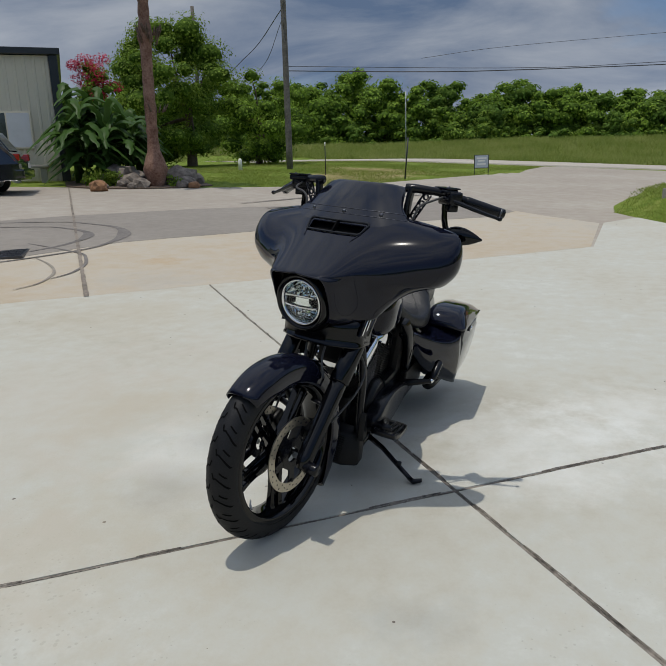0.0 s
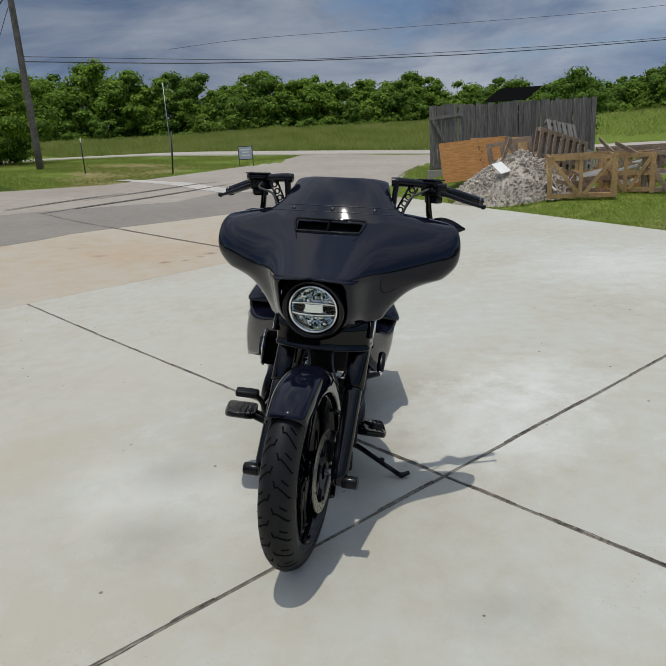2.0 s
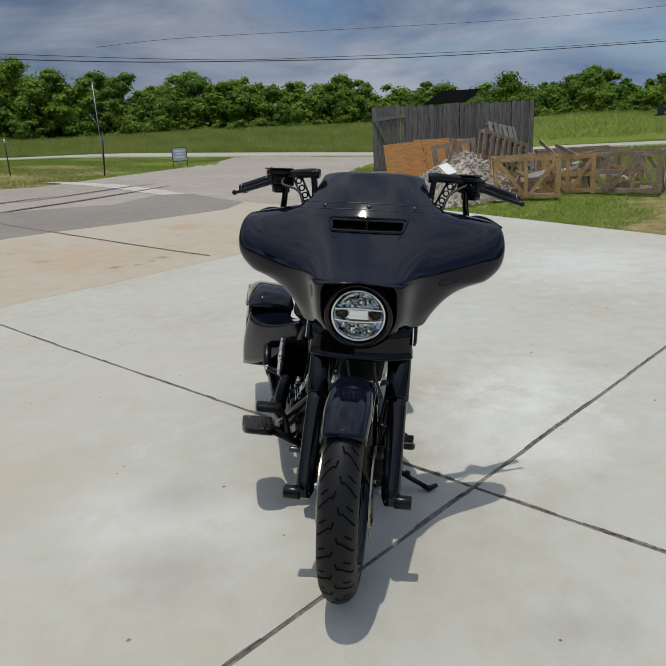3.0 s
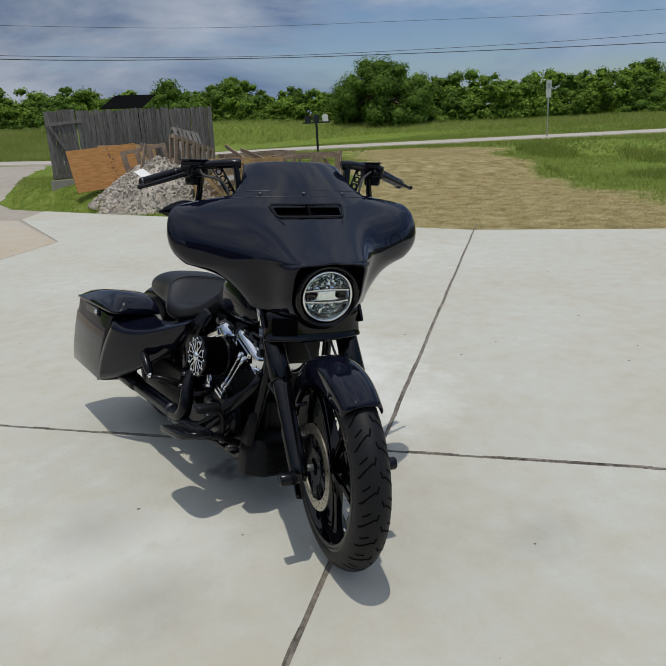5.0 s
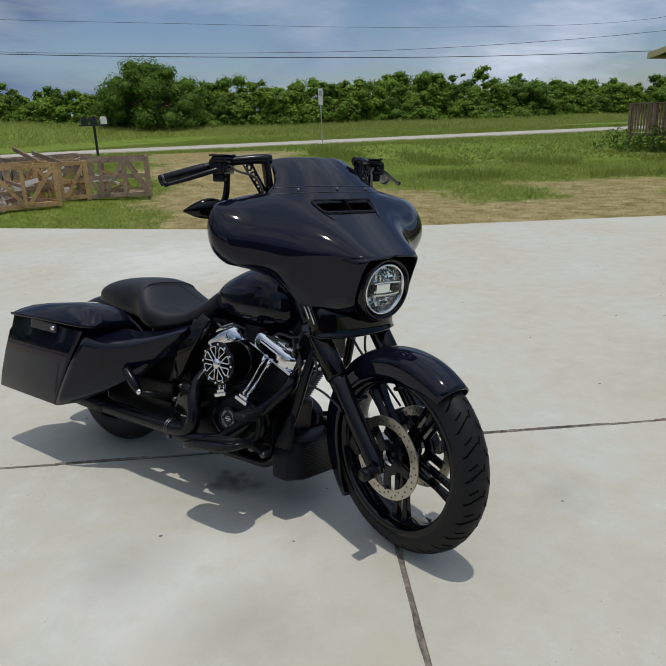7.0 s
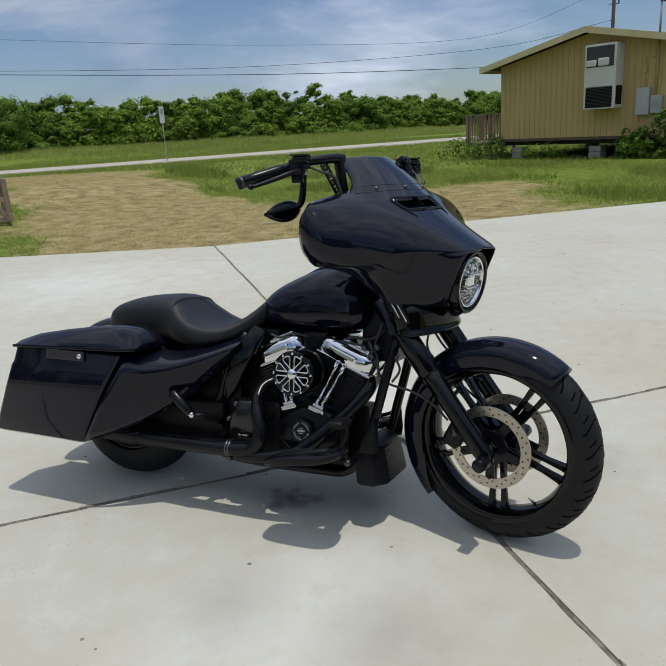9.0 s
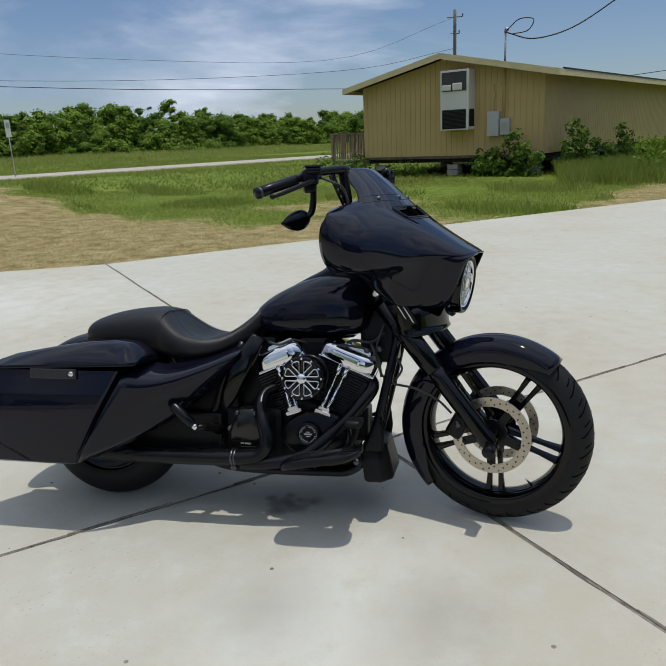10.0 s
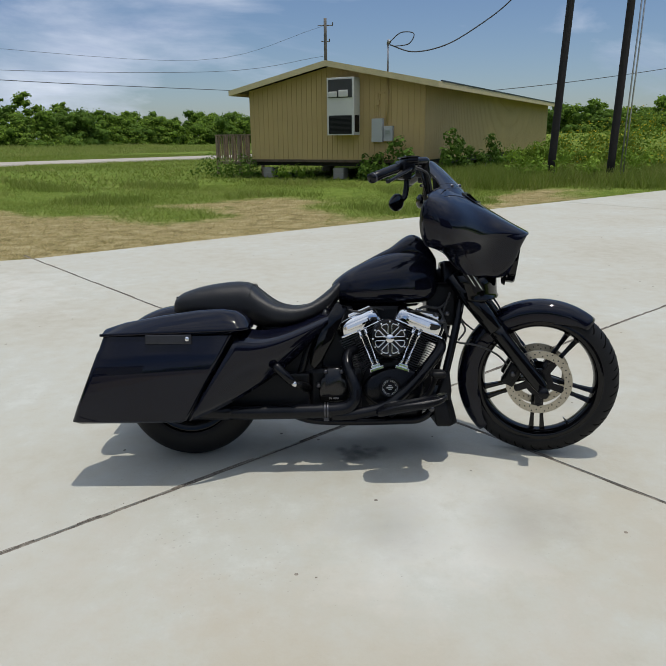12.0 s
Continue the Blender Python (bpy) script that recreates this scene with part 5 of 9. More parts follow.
# handlebar
for s_ in (-1, 1):
    P3 = lambda x, y, z: Vector((x, s_ * y, z))
    bm = bmesh.new()
    rows = [[P3(x + dx, y + dy, z) for dx, dy in ((-0.016, -0.010), (0.016, -0.010), (0.018, 0), (0.016, 0.010), (-0.016, 0.010), (-0.018, 0))] for x, y, z in ((1.140, 0.205, 1.17), (1.138, 0.208, 1.23), (1.132, 0.214, 1.30), (1.128, 0.219, 1.340), (1.127, 0.221, 1.355))]
    loft(bm, rows)
    bar = bevel_mod(bpart("handlebar", bm, M_SATIN, "black handlebar on a tall drilled riser", front=True), 0.004)
    bm = bmesh.new()
    tube(bm, [P3(1.130, 0.198, 1.346), P3(1.125, 0.225, 1.347), P3(1.105, 0.27, 1.344), P3(1.07, 0.33, 1.336), P3(1.03, 0.42, 1.312)], [0.0175, 0.0175, 0.0165, 0.0155, 0.0145], 16, 30)
    bpart("bar_tube", bm, M_SATIN, "", bar)
    bm = bmesh.new()
    e0, e1 = P3(1.137, 0.224, 1.205), P3(1.112, 0.290, 1.330)
    for k in range(5):
        f = (k + 0.5) / 5
        lathe(bm, [(0.0075, -0.004), (0.0125, -0.004), (0.0125, 0.004), (0.0075, 0.004)], e0.lerp(e1, f) + P3(0, -0.006, 0), "x", 14, True)
    tube(bm, [e0 + P3(0, 0.008, 0), e1 + P3(0, 0.008, -0.004)], 0.004, 8)
    tube(bm, [e0 + P3(0, -0.018, 0.004), e1 + P3(0, -0.022, 0.004)], 0.004, 8)
    bpart("riser_brace", bm, M_SATIN, "drilled black brace", bar)
    bm = bmesh.new()
    tube(bm, [P3(1.035, 0.405, 1.314), P3(1.03, 0.415, 1.311), P3(0.985, 0.485, 1.289), P3(0.952, 0.535, 1.272), P3(0.950, 0.538, 1.271)], [0.018, 0.0195, 0.019, 0.0195, 0.014], 18)
    bpart("grip", bm, M_SATIN, "black handlebar grip", bar)
    bm = bmesh.new()
    tube(bm, [P3(0.962, 0.520, 1.277), P3(0.958, 0.527, 1.274)], 0.0205, 18)
    bpart("grip_band", bm, M_DARKSTEEL, "", bar)
    bm = bmesh.new()
    mm = Matrix.Translation(P3(1.060, 0.356, 1.324)) @ Matrix.Rotation(radians(-32 * s_), 4, "Z")
    box(bm, -0.026, 0.03, -0.045, 0.045, -0.030, 0.022, 0.009, mm)
    box(bm, -0.012, 0.040, -0.056, 0.034, 0.008, 0.030, 0.008, mm)
    box(bm, -0.02, 0.02, -0.030, 0.030, -0.055, -0.025, 0.006, mm)
    bpart("switch_housing", bm, M_SATIN, "black switch housing and reservoir", bar)
    bm = bmesh.new()
    tube(bm, [P3(1.095, 0.345, 1.322), P3(1.085, 0.40, 1.306), P3(1.055, 0.47, 1.282), P3(1.028, 0.535, 1.262), P3(1.022, 0.548, 1.260)], [0.010, 0.009, 0.008, 0.006, 0.006], 10, 24)
    lathe(bm, [(0.0, -0.010), (0.007, -0.008), (0.0098, 0.0), (0.007, 0.008), (0.0, 0.010)], P3(1.022, 0.548, 1.260), "y", 12)
    bpart("lever", bm, M_SATIN, "black hand lever", bar)
    bm = bmesh.new()
    box(bm, -0.018, 0.042, -0.058, 0.036, 0.030, 0.036, 0.003, mm)
    bpart("reservoir_cap", bm, M_GLOSS, "flat gloss black reservoir cap", bar, smooth=False)
    for bx, by in ((-0.022, -0.026), (0.026, 0.022)):
        bm = lathe(bmesh.new(), [(0.0, 0.0395), (0.0035, 0.039), (0.004, 0.035)], (bx + 0.010, by * 1.3, 0), "z", 10)
        bmesh.ops.transform(bm, matrix=mm, verts=bm.verts)
        bpart("cap_screw", bm, M_DARKSTEEL, "", bar)
    for k in range(3):
        bm = box(bmesh.new(), -0.034, -0.024, -0.030 + 0.022 * k, -0.016 + 0.022 * k, -0.016, 0.002, 0.002, mm)
        bpart("switch", bm, M_PLASTIC, "", bar, smooth=False)
    bm = tube(bmesh.new(), [mm @ Vector((0.030, 0.0, 0.0)), mm @ Vector((0.075, -0.02, -0.02)), P3(1.15, 0.27, 1.28), P3(1.16, 0.24, 1.20), P3(1.14, 0.20, 1.15)], 0.0045, 8, 24)
    bpart("cable", bm, M_WIRE, "", bar)
    # mirror hung below the bar
    bm = bmesh.new()
    tube(bm, [P3(1.068, 0.335, 1.315), P3(1.066, 0.338, 1.270), P3(1.064, 0.342, 1.230), P3(1.058, 0.350, 1.200), P3(1.046, 0.372, 1.184)], [0.010, 0.011, 0.012, 0.012, 0.010], 12, 24)
    mirror = bpart("mirror", bm, M_GLOSS, "black teardrop mirror hung under the bar", front=True)
    bm = bmesh.new()
    rows = []
    for t in np.linspace(0, 1, 16):
        w = 0.05 * math.sin(math.pi * min(0.98, max(0.02, t ** 0.75))) ** 0.8
        rows.append([P3(1.045 - 0.03 * t + 0.022 * math.cos(a) * w / 0.05, 0.335 + 0.150 * t, 1.182 - 0.012 * t + w * 0.72 * math.sin(a)) for a in np.linspace(0, 2 * math.pi, 18, endpoint=False)])
    loft(bm, rows)
    bpart("mirror_head", bm, M_GLOSS, "gloss black pointed mirror shell", mirror)

# ---- rear wheel and body ----
rw = bpart("rear_wheel", lathe(bmesh.new(), [(0.0, -0.09), (0.05, -0.09), (0.06, -0.05), (0.06, 0.05), (0.05, 0.09), (0.0, 0.09)], RC, n_=28), M_SATIN, "black rear hub")
bpart("tyre", lathe(bmesh.new(), tyre_profile(0.328, 0.088, 0.10), RC, n_=72), M_RUBBER, "wide black rear tyre", rw)
bpart("rim", lathe(bmesh.new(), [(0.20, -0.07), (0.228, -0.072), (0.20, -0.04), (0.195, 0.0), (0.20, 0.04), (0.228, 0.072), (0.20, 0.07), (0.05, 0.03), (0.05, -0.03)], RC, n_=48, closed=True), M_GLOSS, "black solid rear rim", rw)
rf = bpart("rear_fender", fender_strip(0.385, 38, 178, 0.115, 0.10, c=RC + Vector((-0.03, 0, 0.0))), M_PAINT, "gloss black rear fender")
sm = rf.modifiers.new("thick", "SOLIDIFY")
sm.thickness = 0.004

for s_ in (-1, 1):
    # bag: slanted box, built as a stack of levels
    bm = bmesh.new()
    rows = []
    for z, x0, x1, yo, yi in ((0.222, -0.425, 0.035, 0.385, 0.215), (0.232, -0.440, 0.048, 0.400, 0.208), (0.30, -0.412, 0.086, 0.412, 0.205), (0.42, -0.360, 0.153, 0.424, 0.205), (0.52, -0.318, 0.210, 0.428, 0.205), (0.535, -0.311, 0.218, 0.422, 0.205), (0.592, -0.288, 0.250, 0.425, 0.205)):
        ring = []
        for cx, cy, a0, r in ((x1, yo, 0, 0.018), (x0, yo, 90, 0.03), (x0, yi, 180, 0.02), (x1, yi, 270, 0.02)):
            sx = 1 if a0 in (0, 270) else -1
            sy = 1 if a0 in (0, 90) else -1
            for a in np.linspace(a0, a0 + 90, 6):
                ring.append(Vector((cx - sx * r + r * math.cos(radians(a)), s_ * (cy - sy * r + r * math.sin(radians(a))), z)))
        rows.append(ring)
    loft(bm, rows)
    bag = bevel_mod(bpart("saddlebag", bm, M_PAINT, "stretched gloss black hard saddlebag"), 0.004)
    if s_ > 0:
        bag.matrix_basis = Matrix.Translation((0, -0.04, 0))
    bm = bmesh.new()
    rows = []
    for x, z0, z1, yo, yi in ((-0.296, 0.592, 0.604, 0.426, 0.205), (-0.285, 0.592, 0.622, 0.430, 0.20), (-0.20, 0.595, 0.648, 0.432, 0.20), (-0.05, 0.600, 0.674, 0.433, 0.20), (0.10, 0.605, 0.694, 0.434, 0.20), (0.20, 0.608, 0.699, 0.434, 0.20), (0.26, 0.610, 0.690, 0.432, 0.20), (0.295, 0.612, 0.668, 0.426, 0.205), (0.315, 0.614, 0.640, 0.41, 0.215)):
        h = z1 - z0
        ring = [(yo, z0), (yo, z0 + 0.012), (yo - 0.012, z0 + 0.4 * h), (yo - 0.04, z0 + 0.85 * h), (yo - 0.065, z1), (yi + 0.06, z1), (yi + 0.02, z0 + 0.8 * h), (yi, z0 + 0.3 * h), (yi, z0)]
        rows.append([Vector((x, s_ * y, z)) for y, z in ring])
    loft(bm, rows)
    lid = bevel_mod(bpart("lid", bm, M_PAINT, "domed black lid", bag), 0.006, 3)
    bm = bmesh.new()
    box(bm, -0.105, 0.085, 0.424 if s_ > 0 else -0.436, 0.436 if s_ > 0 else -0.424, 0.560, 0.598, 0.004)
    lat = bpart("latch", bm, M_LATCH, "long dark grey latch handle", bag, smooth=False)
    bm = lathe(bmesh.new(), [(0.0, s_ * 0.006), (0.008, s_ * 0.006), (0.0105, s_ * 0.002), (0.0105, -s_ * 0.004)], (0.068, s_ * 0.4365, 0.580), "y", 16)
    bpart("lock", bm, M_CHROME, "bright round key lock", bag)
    # stretched side cover in front of the bag
    bm = bmesh.new()
    top = spline([(0.262, 0.575), (0.34, 0.555), (0.42, 0.562), (0.53, 0.595), (0.645, 0.640)], 18)
    low = spline([(0.062, 0.236), (0.17, 0.275), (0.32, 0.350), (0.46, 0.445), (0.635, 0.610)], 18)

    def flank(f):
        return 0.408 - 0.20 * f ** 1.35

    rows = []
    for k in range(18):
        f = k / 17
        rows.append([Vector((float(a[0]), s_ * (flank(f) + 0.014 * math.sin(math.pi * u) - 0.05 * (1 - u) * f), float(a[1]))) for u, a in ((u, np.array(low[k]) * (1 - u) + np.array(top[k]) * u) for u in np.linspace(0, 1, 9))])
    loft(bm, rows, closed=False, cap=False)
    sc = bpart("side_cover", bm, M_PAINT, "gloss black stretched side cover")
    if s_ > 0:
        sc.matrix_basis = Matrix.Translation((0, -0.04, 0))
    sm = sc.modifiers.new("thick", "SOLIDIFY")
    sm.thickness = 0.012
    sm.offset = 0
    bm = bmesh.new()
    rows = []
    for k in range(18):
        p_ = np.array(top[k])
        y = flank(k / 17) + 0.002
        lift = 0.045
        rows.append([Vector((p_[0] + 0.15 * lift * q, s_ * (y - 0.17 * q ** 1.3 * (1 - 0.4 * k / 17)), p_[1] + lift * q)) for q in np.linspace(0, 1, 7)])
    loft(bm, rows, closed=False, cap=False)
    bpart("cover_top", bm, M_PAINT, "curved gloss black shoulder under the seat", sc)

# seat
SEAT = [(-0.062, 0.675, 0.715, 0.085), (-0.055, 0.664, 0.742, 0.115), (-0.02, 0.655, 0.768, 0.135), (0.06, 0.645, 0.794, 0.148), (0.15, 0.635, 0.810, 0.155), (0.23, 0.625, 0.816, 0.160), (0.285, 0.615, 0.808, 0.172), (0.33, 0.604, 0.776, 0.192), (0.38, 0.600, 0.738, 0.208), (0.43, 0.602, 0.712, 0.212), (0.49, 0.610, 0.702, 0.205), (0.55, 0.626, 0.712, 0.184), (0.60, 0.645, 0.738, 0.155), (0.65, 0.675, 0.776, 0.125), (0.70, 0.73, 0.822, 0.095), (0.722, 0.765, 0.828, 0.075)]
SEAT_ROWS = [tuple(p_) for p_ in spline(SEAT, 60)]


def seat_point(row, a):
    x, z0, z1, hw = row
    dish = 0.020 * math.exp(-((x - 0.45) / 0.11) ** 2)
    c, sn = math.cos(a), math.sin(a)
    y = hw * math.copysign(abs(c) ** 0.62, c)
    mid = z0 + (z1 - z0) * 0.42
    z = mid + (z1 - mid) * abs(sn) ** 0.7 if sn >= 0 else mid - (mid - z0) * abs(sn) ** 0.8
    if sn > 0:
        z += (dish * (abs(y) / hw) ** 2 * 2 - dish) * min(1, sn * 2)
    return Vector((x, y, z))


bm = bmesh.new()
loft(bm, [[seat_point(r, a) for a in np.linspace(0, 2 * math.pi, 48, endpoint=False)] for r in SEAT_ROWS])
seat = bpart("seat", bm, M_LEATHER, "black leather two-up seat with stitched dish")
for s_ in (-1, 1):
    line = []
    for k in range(24, 50):
        f = (k - 24) / 25
        p_ = seat_point(SEAT_ROWS[k], radians(86 - 46 * math.sin(f * math.pi / 2) ** 1.2))
        line.append((p_.x, s_ * p_.y, p_.z - 0.0012))
    bpart("seam", tube(bmesh.new(), line, 0.0026, 6), M_LEATHER, "raised stitched seam", seat)
bm = bmesh.new()
line = []
for a in np.linspace(radians(20), radians(160), 25):
    p_ = seat_point(SEAT_ROWS[24], a)
    line.append((p_.x + 0.012 * math.sin(a), p_.y, p_.z - 0.001))
bpart("seam", tube(bm, line, 0.0026, 6), M_LEATHER, "raised stitched seam", seat)
bm = bmesh.new()
lathe(bm, [(0.0, 0.02), (0.006, 0.018), (0.007, 0.0), (0.0, 0.0)], (-0.066, 0.0, 0.728), "z", 12)
bpart("seat_screw", bm, M_SATIN, "", seat)

# tank
TANK = [(0.665, 0.745, 0.800, 0.050), (0.69, 0.726, 0.826, 0.088), (0.74, 0.713, 0.862, 0.122), (0.81, 0.706, 0.898, 0.146), (0.89, 0.701, 0.930, 0.162), (0.97, 0.700, 0.950, 0.172), (1.04, 0.702, 0.954, 0.174), (1.09, 0.708, 0.940, 0.166), (1.13, 0.730, 0.905, 0.142), (1.150, 0.770, 0.860, 0.100)]
bm = bmesh.new()
rows = []
for x, z0, z1, hw in [tuple(p_) for p_ in spline(TANK, 44)]:
    ring = []
    for a in np.linspace(0, 2 * math.pi, 52, endpoint=False):
        c, s_ = math.cos(a), math.sin(a)
        mid = z0 + (z1 - z0) * 0.34
        ring.append(Vector((x, hw * math.copysign(abs(c) ** 0.72, c), mid + ((z1 - mid) * abs(s_) ** 0.76 if s_ >= 0 else -(mid - z0) * abs(s_) ** 0.7))))
    rows.append(ring)
loft(bm, rows)
tank = bpart("fuel_tank", bm, M_PAINT, "gloss black fuel tank")
bm = bmesh.new()
rows = []
for x, z, hw, h in [tuple(p_) for p_ in spline([(0.70, 0.826, 0.034, 0.012), (0.78, 0.882, 0.044, 0.014), (0.88, 0.936, 0.054, 0.018), (0.94, 0.966, 0.066, 0.030), (0.985, 1.000, 0.080, 0.050), (1.03, 1.024, 0.090, 0.065), (1.07, 1.016, 0.094, 0.070), (1.11, 0.975, 0.094, 0.070), (1.145, 0.925, 0.085, 0.060)], 30)]:
    rows.append([Vector((x, hw * math.cos(a), z - h + h * abs(math.sin(a)) ** 0.75 * 1.0 if a > 0 else z - h)) for a in np.linspace(0, math.pi, 19)] + [Vector((x, -hw, z - h - 0.05)), Vector((x, hw, z - h - 0.05))])
loft(bm, rows)
bpart("console", bm, M_PAINT, "black tank console and ignition dash", tank)

# ---- engine ----
CR = Vector((0.918, 0, 0.335))
bm = bmesh.new()
lathe(bm, [(0.0, -0.150), (0.105, -0.150), (0.125, -0.14), (0.128, 0.12), (0.11, 0.14), (0.0, 0.14)], CR, n_=36)
box(bm, 0.76, 1.08, -0.12, 0.12, 0.17, 0.36, 0.03)
box(bm, 0.80, 1.04, -0.06, 0.06, 0.36, 0.66, 0.02)
engine = bpart("engine", bm, M_CAST, "black V-twin engine case", smooth=False)
bevel_mod(engine, 0.006)
bm = bmesh.new()
rows = []
for y, k in ((-0.145, 1.02), (-0.175, 1.0), (-0.186, 0.95), (-0.190, 0.85)):
    rows.append([CR + Vector((0.128 * k * math.cos(a) * (1.25 if math.cos(a) > 0 else 0.92), y, -0.010 + 0.098 * k * math.sin(a) * (1 + 0.25 * math.cos(a)))) for a in np.linspace(0, 2 * math.pi, 36, endpoint=False)])
loft(bm, rows)
bevel_mod(bpart("cam_cover", bm, M_SATIN, "satin black cam cover", engine), 0.004)
bm = lathe(bmesh.new(), [(0.046, -0.185), (0.047, -0.207), (0.043, -0.215), (0.038, -0.212), (0.035, -0.208), (0.024, -0.209), (0.0, -0.209)], CR, n_=40)
tim = bpart("timer_cover", bm, M_SATIN, "round black timer cover with ring of marks", engine)
bm = bmesh.new()
for k in range(22):
    if k % 11 not in (0, 5):
        mm = Matrix.Translation(CR) @ Matrix.Rotation(radians(k * 360 / 22), 4, "Y")
        box(bm, 0.0268, 0.0300, -0.2108, -0.2088, -0.0020, 0.0020, 0, mm)
box(bm, CR.x - 0.015, CR.x + 0.015, -0.2112, -0.2092, CR.z - 0.0030, CR.z + 0.0030)
for q in (-1, 1):
    box(bm, CR.x - 0.008, CR.x + 0.008, -0.2112, -0.2092, CR.z + q * 0.0085 - 0.0014, CR.z + q * 0.0085 + 0.0014)
bpart("cover_mark", bm, M_ACWHITE, "pale plain emblem bars", tim, smooth=False)
bpart("cover_ring", lathe(bmesh.new(), [(0.0345, -0.2095), (0.0345, -0.2115), (0.0332, -0.2115), (0.0332, -0.2095)], CR, n_=40, closed=True), M_GALV, "", tim)
for tilt, nm, dx in ((-22.5, "rear", -0.006), (22.5, "front", 0.018)):
    T = Matrix.Translation(Vector((CR.x + dx, 0, CR.z - 0.02))) @ Matrix.Rotation(radians(tilt), 4, "Y")
    bm = box(bmesh.new(), -0.075, 0.075, -0.085, 0.085, 0.08, 0.32, 0.01, T)
    cyl = bpart("cylinder", bm, M_CAST, "black finned %s cylinder" % nm, engine, smooth=False)
    for k in range(17):
        z = 0.112 + k * 0.0108
        w = 0.088 + 0.0016 * k
        bpart("fin", box(bmesh.new(), -w, w, -0.136, 0.10, z, z + 0.0034, 0.0012, T), M_FIN, "", cyl, smooth=False)
    bm = bmesh.new()
    hx = 0.108 if dx < 0 else 0.122
    rows = []
    for z, k in ((0.300, 1.0), (0.345, 1.0), (0.359, 0.97), (0.370, 0.88), (0.374, 0.6)):
        rows.append([T @ Vector((hx * k * math.copysign(abs(math.cos(a)) ** 0.4, math.cos(a)), -0.020 + 0.130 * k * math.copysign(abs(math.sin(a)) ** 0.4, math.sin(a)), z)) for a in np.linspace(0, 2 * math.pi, 40, endpoint=False)])
    loft(bm, rows)
    rc = bevel_mod(bpart("rocker_cover", bm, M_CHROME, "polished chrome rocker cover", engine), 0.003)
    bpart("cover_step", box(bmesh.new(), -0.066, 0.050, -0.158, -0.09, 0.318, 0.346, 0.008, T), M_CHROME, "", rc, smooth=False)
    bpart("cover_base", box(bmesh.new(), -hx + 0.010, hx - 0.002, -0.150, 0.10, 0.296, 0.306, 0.004, T), M_CHROME, "", rc, smooth=False)
    bpart("cover_ridge", box(bmesh.new(), -0.035, 0.075, -0.130, -0.02, 0.370, 0.386, 0.005, T), M_CHROME, "", rc, smooth=False)
    bm = lathe(bmesh.new(), [(0.0, -0.03), (0.006, -0.03), (0.010, -0.012), (0.012, 0.0), (0.0, 0.0)], (0.045 if tilt > 0 else -0.045, -0.118, 0.262), "y", 12)
    bmesh.ops.transform(bm, matrix=T, verts=bm.verts)
    bpart("spark_plug", bm, M_PLASTIC, "", cyl)
    for bx in (-0.075, 0.075):
        for by in (-0.125, 0.08):
            bm = lathe(bmesh.new(), [(0.0, 0.014), (0.006, 0.014), (0.0065, 0.0), (0.0, 0.0)], (bx, by, 0.358), "z", 10)
            bmesh.ops.transform(bm, matrix=T, verts=bm.verts)
            bpart("bolt", bm, M_CHROME, "", rc, smooth=False)
    for off in (-0.012, 0.012):
        a0 = Vector((CR.x + (-0.058 if tilt < 0 else 0.058) + off, -0.190, CR.z + 0.092))
        a1 = T @ Vector((off * 1.25, -0.148, 0.300))
        bm = tube(bmesh.new(), [a0, a0.lerp(a1, 0.30), a0.lerp(a1, 0.31), a0.lerp(a1, 0.76), a0.lerp(a1, 0.77), a1], [0.0080, 0.0080, 0.0056, 0.0056, 0.0095, 0.0095], 12)
        bpart("pushrod_tube", bm, M_CHROME, "chrome pushrod tube", engine)
    c = Vector((CR.x + (-0.058 if tilt < 0 else 0.058), -0.184, CR.z + 0.088))
    mm = Matrix.Translation(c) @ Matrix.Rotation(radians(tilt * 0.8), 4, "Y")
    bm = box(bmesh.new(), -0.032, 0.032, -0.022, 0.022, -0.012, 0.003, 0.003, mm)
    box(bm, -0.022, 0.022, -0.016, 0.016, 0.002, 0.016, 0.003, mm)
    bpart("tappet_block", bm, M_CHROME, "chrome tappet block", engine, smooth=False)
# air cleaner
AC_ = Vector((0.914, -0.276, 0.560))
bm = bmesh.new()
lathe(bm, [(0.0, 0.16), (0.040, 0.16), (0.050, 0.10), (0.058, 0.0), (0.0, 0.0)], AC_, n_=24)
air = bpart("air_cleaner", bm, M_SATIN, "round black air cleaner with chrome spoked face", engine)
bm = bmesh.new()
loft(bm, [[AC_ + Vector((r_ * math.cos(k * math.pi / 56), y, r_ * math.sin(k * math.pi / 56))) for k in range(112) for r_ in ((0.076 if k % 2 else 0.068),)] for y in (0.006, 0.098)])
bpart("filter", bm, M_BLACKSHADE, "black pleated filter", air, smooth=False)
bpart("filter_rim", lathe(bmesh.new(), [(0.060, 0.096), (0.079, 0.097), (0.080, 0.108), (0.060, 0.110)], AC_, n_=40), M_SATIN, "", air)
bm = lathe(bmesh.new(), [(0.0, -0.004), (0.064, -0.004), (0.066, -0.008), (0.078, -0.008), (0.083, -0.003), (0.083, 0.004), (0.0, 0.004)], AC_, n_=48)
bpart("face_plate", bm, M_GLOSS, "gloss black face plate", air)
